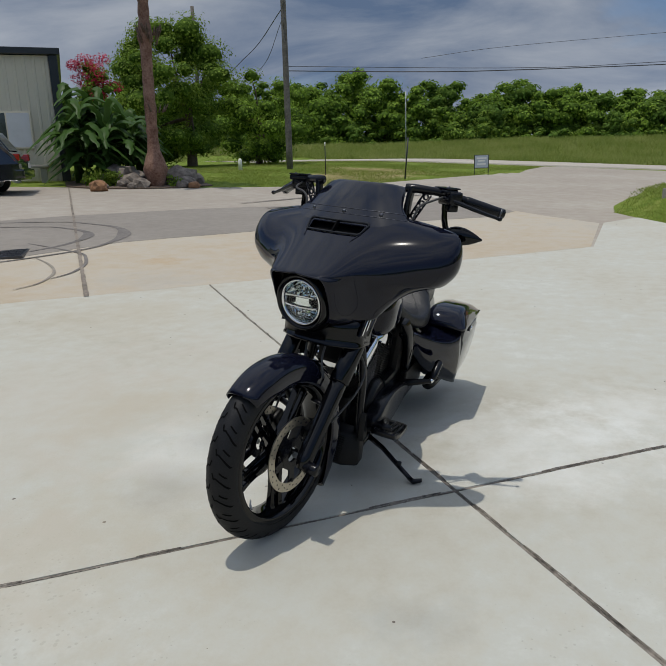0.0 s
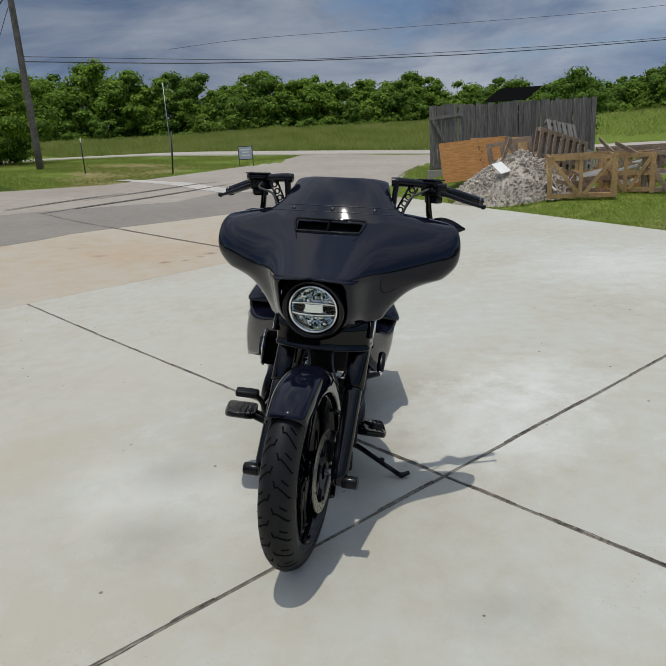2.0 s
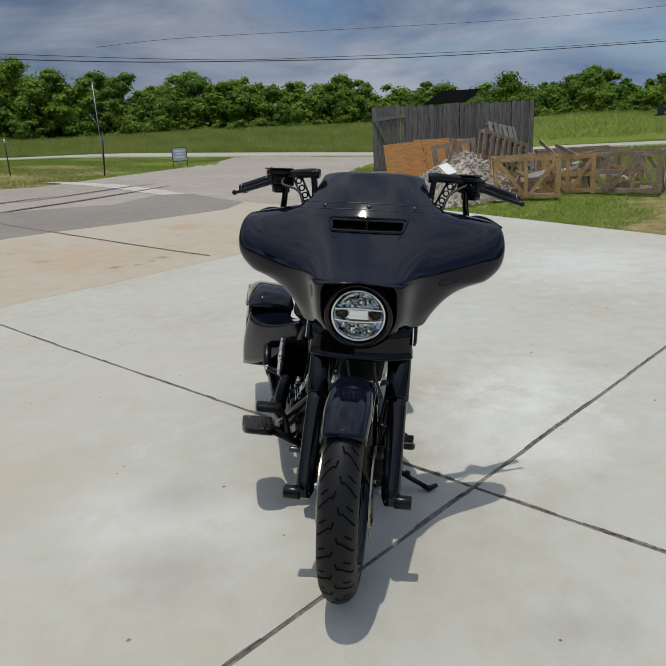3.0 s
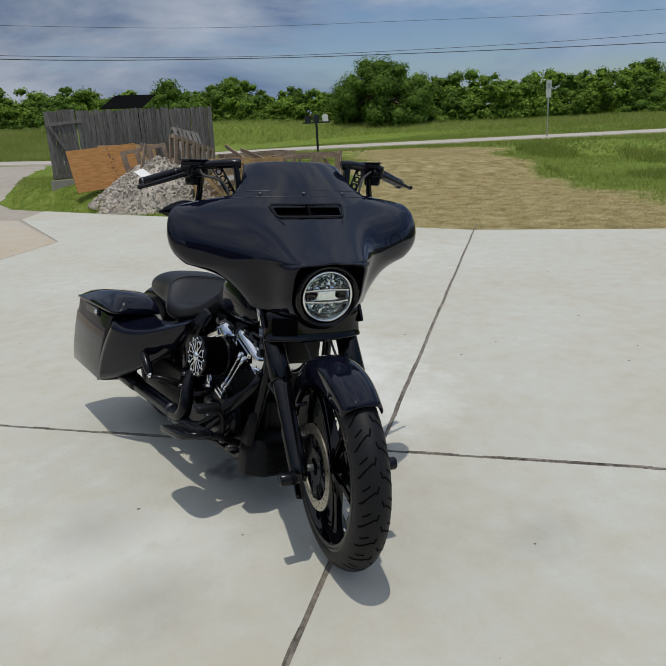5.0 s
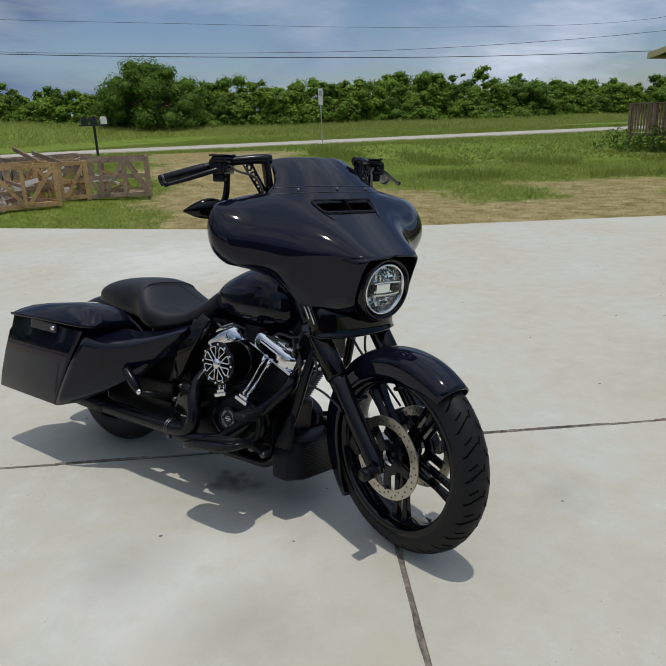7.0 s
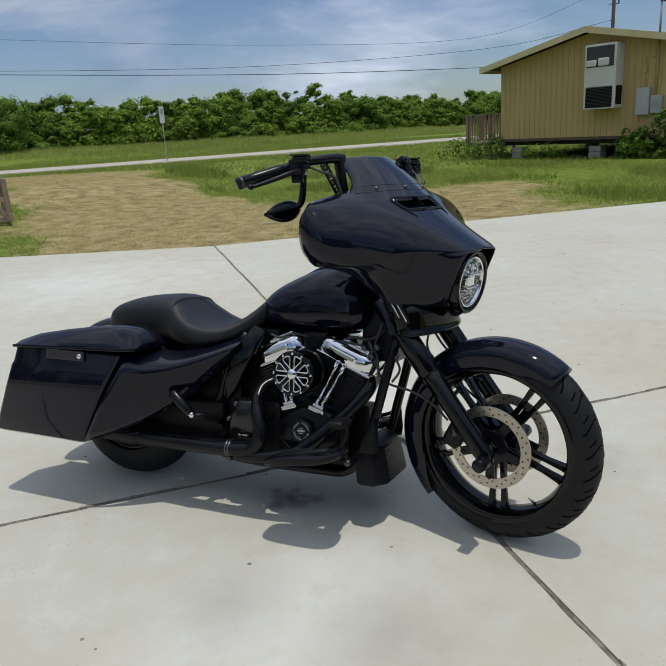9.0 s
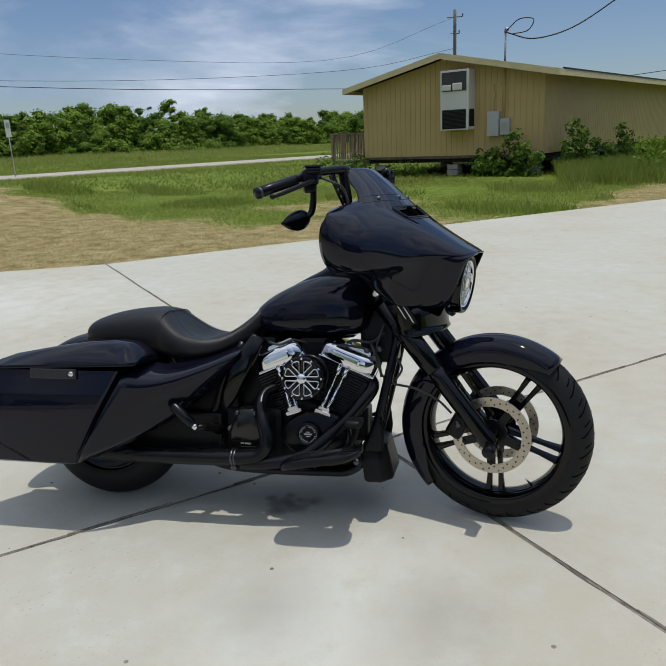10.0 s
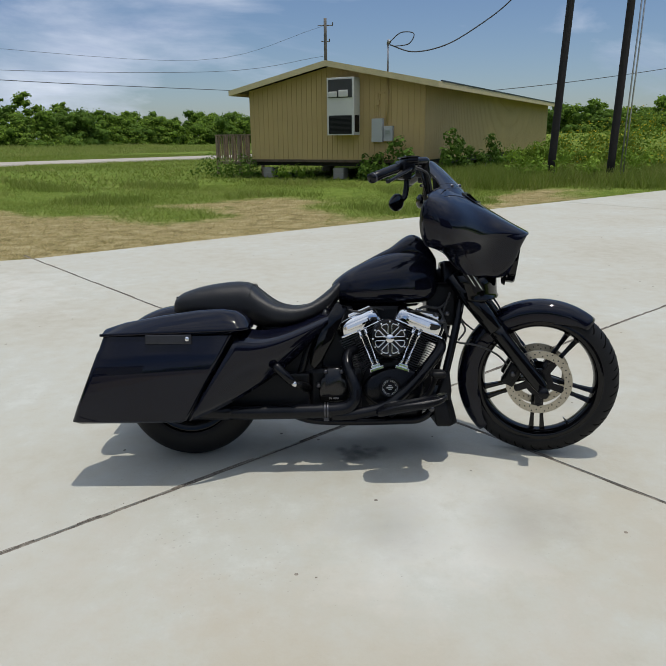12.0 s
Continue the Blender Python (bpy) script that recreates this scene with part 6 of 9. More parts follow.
for k in range(8):
    mm = Matrix.Translation(AC_ + Vector((0, -0.009, 0))) @ Matrix.Rotation(radians(45 * k + 22.5), 4, "Y")
    loop = [mm @ Vector((r, 0, w)) for r, w in ((0.020, 0.0), (0.036, 0.0055), (0.052, 0.0125), (0.060, 0.0145), (0.065, 0.010), (0.066, 0.0), (0.065, -0.010), (0.060, -0.0145), (0.052, -0.0125), (0.036, -0.0055), (0.020, 0.0))]
    bpart("spoke", tube(bmesh.new(), loop, 0.0028, 6, 40), M_CHROME, "bright looped spoke", air)
bm = lathe(bmesh.new(), [(0.0, -0.018), (0.016, -0.017), (0.021, -0.010), (0.021, -0.004)], AC_, n_=24)
bpart("boss", bm, M_CHROME, "bright centre boss", air)
for k in range(12):
    a = radians(30 * k)
    bm = lathe(bmesh.new(), [(0.0, -0.012), (0.0040, -0.012), (0.0048, -0.006)], AC_ + Vector((0.074 * math.cos(a), 0, 0.074 * math.sin(a))), n_=10)
    bpart("face_bolt", bm, M_CHROME, "", air)
# intake clutter between the heads: horn, lines and plugs
bpart("intake", box(bmesh.new(), 0.86, 0.99, -0.10, 0.06, 0.60, 0.70, 0.02), M_CAST, "black intake body", engine, smooth=False)
for line, r_ in (([(1.02, -0.11, 0.655), (1.08, -0.13, 0.69), (1.15, -0.12, 0.685), (1.20, -0.10, 0.72)], 0.006), ([(0.98, -0.12, 0.67), (1.04, -0.14, 0.672), (1.10, -0.13, 0.665), (1.17, -0.12, 0.64), (1.19, -0.125, 0.55)], 0.005), ([(0.74, -0.12, 0.68), (0.79, -0.14, 0.672), (0.84, -0.13, 0.69), (0.90, -0.12, 0.68)], 0.005), ([(1.13, -0.13, 0.60), (1.165, -0.14, 0.64), (1.15, -0.13, 0.68)], 0.006)):
    bpart("hose", tube(bmesh.new(), line, r_, 8, 20), M_WIRE, "", engine)
for x, z in ((1.165, 0.625), (1.135, 0.655), (1.185, 0.66)):
    bpart("fitting", lathe(bmesh.new(), [(0.0, -0.014), (0.009, -0.014), (0.011, -0.008), (0.011, 0.012), (0.0, 0.012)], (x, -0.135, z), "y", 12), M_DARKSTEEL, "", engine)
# transmission and primary
bm = bmesh.new()
box(bm, 0.55, 0.80, -0.150, 0.14, 0.18, 0.42, 0.025)
box(bm, 0.74, 0.84, -0.14, 0.14, 0.18, 0.36, 0.02)
gear = bpart("gearbox", bm, M_CAST, "black cast gearbox", engine, smooth=False)
bm = bmesh.new()
rows = []
for y, k in ((-0.148, 1.0), (-0.185, 1.0), (-0.200, 0.95), (-0.205, 0.86)):
    ring = []
    for x, z in ((0.612, 0.300), (0.620, 0.278), (0.650, 0.268), (0.690, 0.268), (0.716, 0.278), (0.724, 0.300), (0.724, 0.345), (0.716, 0.375), (0.704, 0.386), (0.700, 0.418), (0.690, 0.428), (0.645, 0.428), (0.636, 0.418), (0.632, 0.386), (0.620, 0.375), (0.612, 0.345)):
        ring.append(Vector((0.668 + (x - 0.668) * k * 1.22, y, 0.345 + (z - 0.345) * k)))
    rows.append(ring)
loft(bm, rows)
gcov = bevel_mod(bpart("gearbox_cover", bm, M_SEMI, "satin black gearbox side cover", gear), 0.005, 3)
bevel_mod(bpart("label_plate", box(bmesh.new(), 0.606, 0.730, -0.2075, -0.198, 0.278, 0.300, 0.004), M_BLACKSHADE, "dark recessed label plate", gcov, smooth=False), 0.002)
tc = bpy.data.curves.new("lettering", "FONT")
tc.body, tc.size, tc.extrude, tc.align_x = "SIX SPEED", 0.0098, 0.0006, "CENTER"
tob = bpy.data.objects.new("lettering", tc)
bpy.context.scene.collection.objects.link(tob)
tme = bpy.data.meshes.new_from_object(tob.evaluated_get(bpy.context.evaluated_depsgraph_get()))
bpy.data.objects.remove(tob)
bm = bmesh.new()
bm.from_mesh(tme)
bpy.data.meshes.remove(tme)
bmesh.ops.transform(bm, matrix=Matrix.Translation((0.668, -0.2080, 0.2855)) @ Matrix.Rotation(radians(90), 4, "X"), verts=bm.verts)
part("lettering", bm, M_ACWHITE, gcov, "pale cast lettering", smooth=False)
for bx, bz in ((0.600, 0.345), (0.632, 0.408), (0.704, 0.408), (0.745, 0.350)):
    bpart("bolt", lathe(bmesh.new(), [(0.0, -0.212), (0.005, -0.212), (0.0095, -0.209), (0.0095, -0.15)], (bx, 0, bz), "y", 14), M_DARKSTEEL, "", gear)
bm = bmesh.new()
rows = []
for y, k in ((0.135, 1.0), (0.19, 1.0), (0.205, 0.93)):
    rows.append([Vector((0.80 + 0.29 * k * math.cos(a), y, 0.315 + (0.085 + 0.03 * math.cos(a)) * k * math.sin(a))) for a in np.linspace(0, 2 * math.pi, 40, endpoint=False)])
loft(bm, rows)
bevel_mod(bpart("primary_cover", bm, M_SATIN, "satin black primary cover", engine), 0.006)

# exhaust
bm = bmesh.new()
tube(bm, [(0.820, -0.08, 0.505), (0.770, -0.12, 0.500), (0.734, -0.158, 0.482), (0.728, -0.196, 0.446), (0.744, -0.230, 0.395), (0.764, -0.245, 0.320), (0.745, -0.245, 0.266), (0.68, -0.245, 0.244), (0.45, -0.245, 0.238), (0.20, -0.25, 0.238)], [0.022, 0.023, 0.024, 0.025, 0.026, 0.028, 0.031, 0.032, 0.033, 0.033], 18, 80)
ex = bpart("exhaust", bm, M_SATIN, "satin black exhaust with heat shields")
bm = bmesh.new()
tube(bm, [(1.09, -0.08, 0.55), (1.142, -0.105, 0.540), (1.156, -0.135, 0.505), (1.104, -0.168, 0.436), (1.040, -0.198, 0.368), (0.965, -0.220, 0.298), (0.89, -0.236, 0.250), (0.76, -0.245, 0.225), (0.66, -0.245, 0.220)], [0.022, 0.023, 0.025, 0.026, 0.027, 0.027, 0.026, 0.025, 0.024], 18, 50)
bpart("front_pipe", bm, M_SATIN, "", ex)
for s_ in (-1, 1):
    bm = tube(bmesh.new(), [(0.22, s_ * 0.25, 0.238), (0.18, s_ * 0.255, 0.244), (0.0, s_ * 0.27, 0.262), (-0.34, s_ * 0.29, 0.270), (-0.35, s_ * 0.29, 0.270)], [0.033, 0.040, 0.046, 0.046, 0.036], 20)
    bpart("muffler", bm, M_SATIN, "long black muffler", ex)
for x in (0.640, 0.628):
    bpart("clamp", lathe(bmesh.new(), [(0.033, -0.004), (0.036, 0), (0.033, 0.004)], (x, -0.245, 0.243), "x", 20), M_DARKSTEEL, "", ex)
bpart("clamp_bolt", box(bmesh.new(), 0.622, 0.646, -0.262, -0.246, 0.196, 0.212, 0.003), M_DARKSTEEL, "", ex, smooth=False)

# frame and chin
bm = bmesh.new()
for s_ in (-1, 1):
    tube(bm, [(1.275, s_ * 0.055, 0.82), (1.255, s_ * 0.10, 0.72), (1.222, s_ * 0.125, 0.57), (1.188, s_ * 0.13, 0.424), (1.150, s_ * 0.135, 0.28), (1.08, s_ * 0.13, 0.185), (0.95, s_ * 0.125, 0.168), (0.60, s_ * 0.13, 0.172), (0.45, s_ * 0.15, 0.22)], 0.018, 12, 44)
    tube(bm, [(0.64, s_ * 0.135, 0.68), (0.57, s_ * 0.15, 0.55), (0.52, s_ * 0.15, 0.40), (0.46, s_ * 0.15, 0.24)], 0.018, 12, 16)
tube(bm, [(1.22, 0, 0.86), (1.05, 0, 0.73), (0.7, 0, 0.69)], 0.04, 12)
box(bm, 1.17, 1.29, -0.06, 0.06, 0.70, 0.90, 0.02)
frame_ = bpart("frame", bm, M_SATIN, "satin black tubular frame")
for s_ in (-1, 1):
    bm = bmesh.new()
    rows = [[Vector((x - w, s_ * y, z + 0.012)), Vector((x + w, s_ * y, z - 0.012)), Vector((x + w * 0.9, s_ * (y + 0.026), z - 0.010)), Vector((x - w * 0.6, s_ * (y + 0.034), z + 0.012))] for x, y, z, w in ((0.572, 0.160, 0.425, 0.012), (0.592, 0.166, 0.470, 0.030), (0.628, 0.168, 0.560, 0.042), (0.668, 0.156, 0.640, 0.040), (0.706, 0.130, 0.704, 0.030))]
    loft(bm, rows)
    bevel_mod(bpart("mid_frame_cover", bm, M_GLOSS, "gloss black frame cover", frame_), 0.006)
    bm = bmesh.new()
    rows = [[Vector((x0, s_ * y, z)), Vector((x1, s_ * y, z)), Vector((x1 - 0.01, s_ * (y + 0.022), z)), Vector((x0 + 0.01, s_ * (y + 0.022), z))] for x0, x1, y, z in ((1.172, 1.196, 0.140, 0.400), (1.155, 1.200, 0.143, 0.36), (1.135, 1.205, 0.148, 0.31), (1.120, 1.200, 0.150, 0.27))]
    loft(bm, rows)
    bevel_mod(bpart("lower_cover", bm, M_PLASTIC, "matt black cover over the frame foot", frame_), 0.005)
bm = bmesh.new()
rows = []
for z, x0, x1, hw in ((0.300, 1.125, 1.180, 0.125), (0.285, 1.115, 1.205, 0.150), (0.22, 1.120, 1.222, 0.165), (0.155, 1.130, 1.236, 0.172), (0.145, 1.140, 1.228, 0.16)):
    rows.append([Vector((x0, -hw, z)), Vector((x1 - 0.035, -hw, z)), Vector((x1, -hw + 0.06, z)), Vector((x1, hw - 0.06, z)), Vector((x1 - 0.035, hw, z)), Vector((x0, hw, z))])
loft(bm, rows)
chin = bevel_mod(bpart("chin_fairing", bm, M_PLASTIC, "matt black chin cover over the oil cooler"), 0.008, 3)
for k in range(12):
    xf = 1.204 + (0.115 - k * 0.0095) * 0.24
    bpart("cooler_fin", box(bmesh.new(), xf - 0.022, xf + 0.004, -0.095, 0.095, 0.165 + k * 0.0095, 0.1695 + k * 0.0095), M_CAST, "", chin, smooth=False)
bm = box(bmesh.new(), 1.07, 1.13, -0.06, 0.06, 0.28, 0.42, 0.015)
bevel_mod(bpart("regulator", bm, M_CAST, "black finned box between the frame tubes", frame_, smooth=False), 0.004)

bpart("neck_cover", box(bmesh.new(), 1.10, 1.245, -0.085, 0.085, 0.60, 0.80, 0.02), M_CAST, "black cover round the steering neck", frame_, smooth=False)
bm = bmesh.new()
box(bm, 0.34, 0.62, -0.14, 0.14, 0.22, 0.66, 0.03)
for s_ in (-1, 1):
    box(bm, 0.12, 0.56, s_ * 0.165 - 0.02, s_ * 0.165 + 0.02, 0.225, 0.40, 0.01)
box(bm, 0.40, 0.66, -0.13, 0.13, 0.20, 0.42, 0.02)
box(bm, 0.60, 0.76, -0.09, 0.09, 0.40, 0.70, 0.02)
bpart("battery_box", bm, M_CAST, "black battery and oil box behind the side covers", frame_, smooth=False)
for s_ in (-1, 1):
    bm = bmesh.new()
    tube(bm, [(0.56, s_ * 0.15, 0.28), (0.3, s_ * 0.155, 0.30), (0.0, s_ * 0.15, 0.325)], [0.03, 0.028, 0.03], 10)
    bpart("swingarm", bm, M_SATIN, "black swingarm", frame_)
    bm = bmesh.new()
    tube(bm, [(0.06, s_ * 0.17, 0.34), (0.38, s_ * 0.16, 0.44)], 0.026, 12)
    bpart("shock_absorber", bm, M_CAST, "black shock absorber", frame_)

# footboards, pegs, pedal, stand
for s_ in (-1, 1):
    bm = bmesh.new()
    rows = []
    for z, k in ((0.266, 0.94), (0.276, 1.0), (0.290, 1.0), (0.294, 0.97)):
        ring = []
        for a in np.linspace(0, 2 * math.pi, 32, endpoint=False):
            c, sn = math.cos(a), math.sin(a)
            ring.append(Vector((1.0 + 0.152 * k * math.copysign(abs(c) ** 0.55, c), s_ * (0.340 + 0.068 * k * math.copysign(abs(sn) ** 0.6, sn)), z + 0.034 * c)))
        rows.append(ring)
    loft(bm, rows)
    fb = bpart("footboard", bm, M_SATIN, "black rider footboard", smooth=False)
    if s_ > 0:
        fb.matrix_basis = Matrix.Translation((0, -0.10, -0.004))
    bevel_mod(fb, 0.003)
    for k in range(5):
        y = 0.340 + (k - 2) * 0.022
        bm = tube(bmesh.new(), [(0.885, s_ * y, 0.2665), (1.0, s_ * y, 0.290), (1.115, s_ * y, 0.3145)], 0.005, 6)
        bpart("tread_rib", bm, M_RUBBER, "", fb)
    for a, b in (((0.93, s_ * 0.15, 0.20), (0.95, s_ * 0.28, 0.255)), ((1.07, s_ * 0.14, 0.235), (1.07, s_ * 0.28, 0.288))):
        bpart("bracket", tube(bmesh.new(), [a, b], 0.014, 10), M_CAST, "", fb)
    for x, z in ((1.045, 0.245), (1.105, 0.235)):
        bpart("bracket_bolt", lathe(bmesh.new(), [(0.0, s_ * 0.012), (0.010, s_ * 0.012), (0.013, s_ * 0.006), (0.013, -s_ * 0.03)], (x, s_ * 0.20, z), "y", 14), M_DARKSTEEL, "", fb)
    bm = bmesh.new()
    tube(bm, [(0.492, s_ * 0.308, 0.376), (0.488, s_ * 0.309, 0.381), (0.460, s_ * 0.312, 0.408), (0.420, s_ * 0.315, 0.448), (0.412, s_ * 0.315, 0.456)], [0.013, 0.0185, 0.0205, 0.0205, 0.013], 14)
    peg = bpart("passenger_peg", bm, M_SATIN, "folded black passenger footpeg")
    bpart("peg_tip", tube(bmesh.new(), [(0.491, s_ * 0.308, 0.377), (0.505, s_ * 0.304, 0.364)], 0.0135, 12), M_CHROME, "bright peg collar", peg)
    bm = bmesh.new()
    tube(bm, [(0.503, s_ * 0.305, 0.366), (0.522, s_ * 0.262, 0.360), (0.540, s_ * 0.21, 0.345), (0.548, s_ * 0.17, 0.33)], [0.011, 0.015, 0.018, 0.022], 12)
    bpart("peg_bracket", bm, M_CAST, "black peg bracket", smooth=True)
bm = bmesh.new()
tube(bm, [(0.98, -0.21, 0.235), (1.08, -0.225, 0.300), (1.115, -0.25, 0.375), (1.12, -0.28, 0.405)], 0.011, 10, 16)
box(bm, 1.086, 1.146, -0.366, -0.266, 0.394, 0.424, 0.013)
bpart("brake_pedal", bm, M_PLASTIC, "black brake pedal with wide pad")
bm = bmesh.new()
tube(bm, [(0.98, 0.20, 0.30), (1.10, 0.235, 0.33), (1.14, 0.25, 0.345)], 0.008, 10, 12)
tube(bm, [(1.14, 0.215, 0.345), (1.14, 0.275, 0.345)], 0.014, 12)
bpart("shift_lever", bm, M_SATIN, "black heel-toe shift lever")
bm = bmesh.new()
tube(bm, [(0.92, 0.13, 0.17), (0.955, 0.22, 0.150), (1.02, 0.335, 0.112), (1.06, 0.395, 0.098)], [0.014, 0.012, 0.011, 0.010], 12)
stand = bpart("side_stand", bm, M_SATIN, "extended black side stand")
bm = bmesh.new()
tube(bm, [(1.055, 0.385, 0.098), (1.068, 0.41, 0.095), (1.055, 0.445, 0.108)], [0.011, 0.013, 0.009], 10)
bpart("stand_foot", bm, M_SATIN, "", stand)
bpart("stand_bumper", lathe(bmesh.new(), [(0.0, -0.012), (0.011, -0.01), (0.013, 0.0), (0.011, 0.01), (0.0, 0.012)], (1.01, 0.32, 0.128), "y", 14), M_RUBBER, "", stand)

# ---- dumpster fence, rubble and crates ----


def put(name, bm, mat, label, category, m=None, group="", kind="", smooth=False):
    return tagged(obj(name, fix(bm), mat, None, "", m, smooth), label, category, group, kind)


def board(bm, a, b, width, thick, up=(0, 0, 1), bevel=0.004):
    """A plank from a to b, its width across up."""
    a, b = Vector(a), Vector(b)
    d = (b - a).normalized()
    s_ = d.cross(Vector(up)).normalized()
    w = s_.cross(d).normalized()
    mm = Matrix((d, w, s_)).transposed().to_4x4()
    mm.translation = (a + b) / 2
    L = (b - a).length / 2
    return box(bm, -L, L, -width / 2, width / 2, -thick / 2, thick / 2, bevel, mm)


def nearer(k, cx=3.5, cy=-0.5, cz=1.47):
    """Brings a thing towards the driveway and shrinks it alike."""
    return Matrix.Translation((cx, cy, cz)) @ Matrix.Scale(k, 4) @ Matrix.Translation((-cx, -cy, -cz))


NEAR_FENCE, NEAR_HEAP, NEAR_CRATE = nearer(0.755), nearer(0.85), nearer(0.93, 3.3, -0.9)
fence = root("board_fence", NEAR_FENCE, "weathered grey wooden board fence round a rubbish corner", "fence")
rg = random.Random(11)
fa, fb_ = Vector((-20.1, 3.95, 0)), Vector((-19.4, 8.1, 0))
nb = 30
for k in range(nb):
    p_ = fa.lerp(fb_, (k + 0.5) / nb)
    h = 2.32 + rg.uniform(-0.04, 0.03) - 0.06 * (k / nb)
    bm = bmesh.new()
    w = 0.0735
    lean = rg.uniform(-0.012, 0.012)
    loft(bm, [[Vector((-0.011, -w, z)), Vector((0.011, -w, z)), Vector((0.011, w, z)), Vector((-0.011, w, z))] for z in (-0.25, h - 0.05)] + [[Vector((-0.011, -w * 0.5, h)), Vector((0.011, -w * 0.5, h)), Vector((0.011, w * 0.5, h)), Vector((-0.011, w * 0.5, h))]])
    part("board", fix(bm), M_FENCE, fence, m=Matrix.Translation(p_ + Vector((rg.uniform(-0.01, 0.01), 0, 0))) @ pose(0, 0, 0, math.degrees(lean), 0, 8.5), smooth=False)
for z in (0.5, 1.2, 1.95):
    bm = bmesh.new()
    board(bm, fa + Vector((-0.05, 0, z)), fb_ + Vector((-0.05, 0, z)), 0.09, 0.04)
    part("rail", bm, M_FENCE, fence, smooth=False)
gate = root("fence_gate", NEAR_FENCE @ Matrix.Translation((-19.85, 2.82, 0.05)) @ pose(0, 0, 0, 0, 0, 98), "open grey board gate hanging askew at the fence", "gate")
for k in range(8):
    h = 2.28 + rg.uniform(-0.03, 0.03)
    bm = one_box(-0.067, 0.067, -0.011, 0.011, 0.22, h, 0.004)
    part("board", bm, M_FENCE, gate, m=Matrix.Translation((0.07 + k * 0.14, rg.uniform(-0.006, 0.006), 0)) @ pose(0, 0, 0, 0, rg.uniform(-0.8, 0.8), 0), smooth=False)
for a, b in (((-0.02, -0.035, 0.30), (1.14, -0.035, 0.30)), ((0, -0.035, 1.86), (1.14, -0.035, 1.95)), ((0.12, -0.06, 1.80), (0.92, -0.06, 0.38))):
    bm = bmesh.new()
    board(bm, a, b, 0.10, 0.04)
    part("rail", bm, M_FENCE, gate, smooth=False)
bm = one_box(-0.08, 1.14, -0.12, 0.08, -0.25, 0.20, 0.01)
part("kerb_block", bm, M_BLOCK, gate, "grey timber base", smooth=False)
bm = bmesh.new()
loft(bm, [[Vector((-20.6 - d, 4.69, 2.34)), Vector((-20.6 - d, 6.15, 2.34)), Vector((-21.0 - d, 6.80, 2.78)), Vector((-21.0 - d, 5.40, 2.78))] for d in (0, 0.03)])
bin_ = put("dumpster", one_box(-22.2, -20.65, 4.5, 6.6, 0.05, 2.2, 0.05), M_PLASTIC, "dark rubbish container behind the fence", "dumpster", NEAR_FENCE)
part("lid", fix(bm), M_BLACKSHADE, bin_, "black lid standing up", smooth=False)
# plywood sheets leaning on the fence
bm = one_box(-0.012, 0.012, -1.05, 1.05, 0, 1.22, 0.003)
put("plywood_sheet", bm, M_PLY, "orange plywood sheet leaning on the fence", "plywood", NEAR_FENCE @ Matrix.Translation((-17.6, 4.05, 0.02)) @ pose(0, 0, 0, 3, -16, 6), "leaning sheets")
bm = one_box(-0.012, 0.012, -0.9, 0.9, 0, 1.22, 0.003)
put("plywood_sheet", bm, M_CRATE, "brown plywood sheet behind the orange one", "plywood", NEAR_FENCE @ Matrix.Translation((-18.2, 4.85, 0.02)) @ pose(0, 0, 0, -2, -14, 6), "leaning sheets")
for k in range(14):
    bm = lathe(bmesh.new(), [(0.0, 0.0145), (0.034 * (0.5 + 0.5 * rg.random()), 0.0135), (0.0, -0.0145)], (0, 0.2 + rg.uniform(-0.06, 0.06), 0.08 + k * 0.082), "x", 7)
    part("knot", bm, M_BARK, bpy.data.objects["plywood_sheet"], smooth=False)

# rubble heap
HEAP = Vector((-13.9, 4.38, 0))
rng = np.random.default_rng(3)

def heap_h(x, y):
    r = math.hypot((x - HEAP.x) / 1.75, (y - HEAP.y) / 1.55)
    return max(0.0, 0.92 * (1 - r ** 1.25)) if r < 1 else 0.0


bm = bmesh.new()
rows = []
for i in range(15):
    rr_ = 1.08 * i / 14
    skirt = (0.0 if i < 12 else -0.10 if i == 12 else -0.20 if i == 13 else -0.34) - 0.04
    rr_ *= 1.12 if i == 14 else 1.0
    rows.append([Vector((HEAP.x + 1.75 * rr_ * math.cos(a), HEAP.y + 1.55 * rr_ * math.sin(a), heap_h(HEAP.x + 1.75 * rr_ * math.cos(a), HEAP.y + 1.55 * rr_ * math.sin(a)) + skirt + 0.05 * noise.noise((rr_ * 5, a * 3, 1)))) for a in np.linspace(0, 2 * math.pi, 40, endpoint=False)])
loft(bm, rows, True, False)
heap = put("concrete_mound", bm, M_RUBBLE, "mound of pale broken concrete and mortar on grass", "mound", NEAR_HEAP, smooth=True)
verts_, faces_ = [], []
base = bmesh.new()
bmesh.ops.create_icosphere(base, subdivisions=1, radius=1.0)
bv = np.array([v.co[:] for v in base.verts])
bf = [[v.index for v in f.verts] for f in base.faces]
base.free()
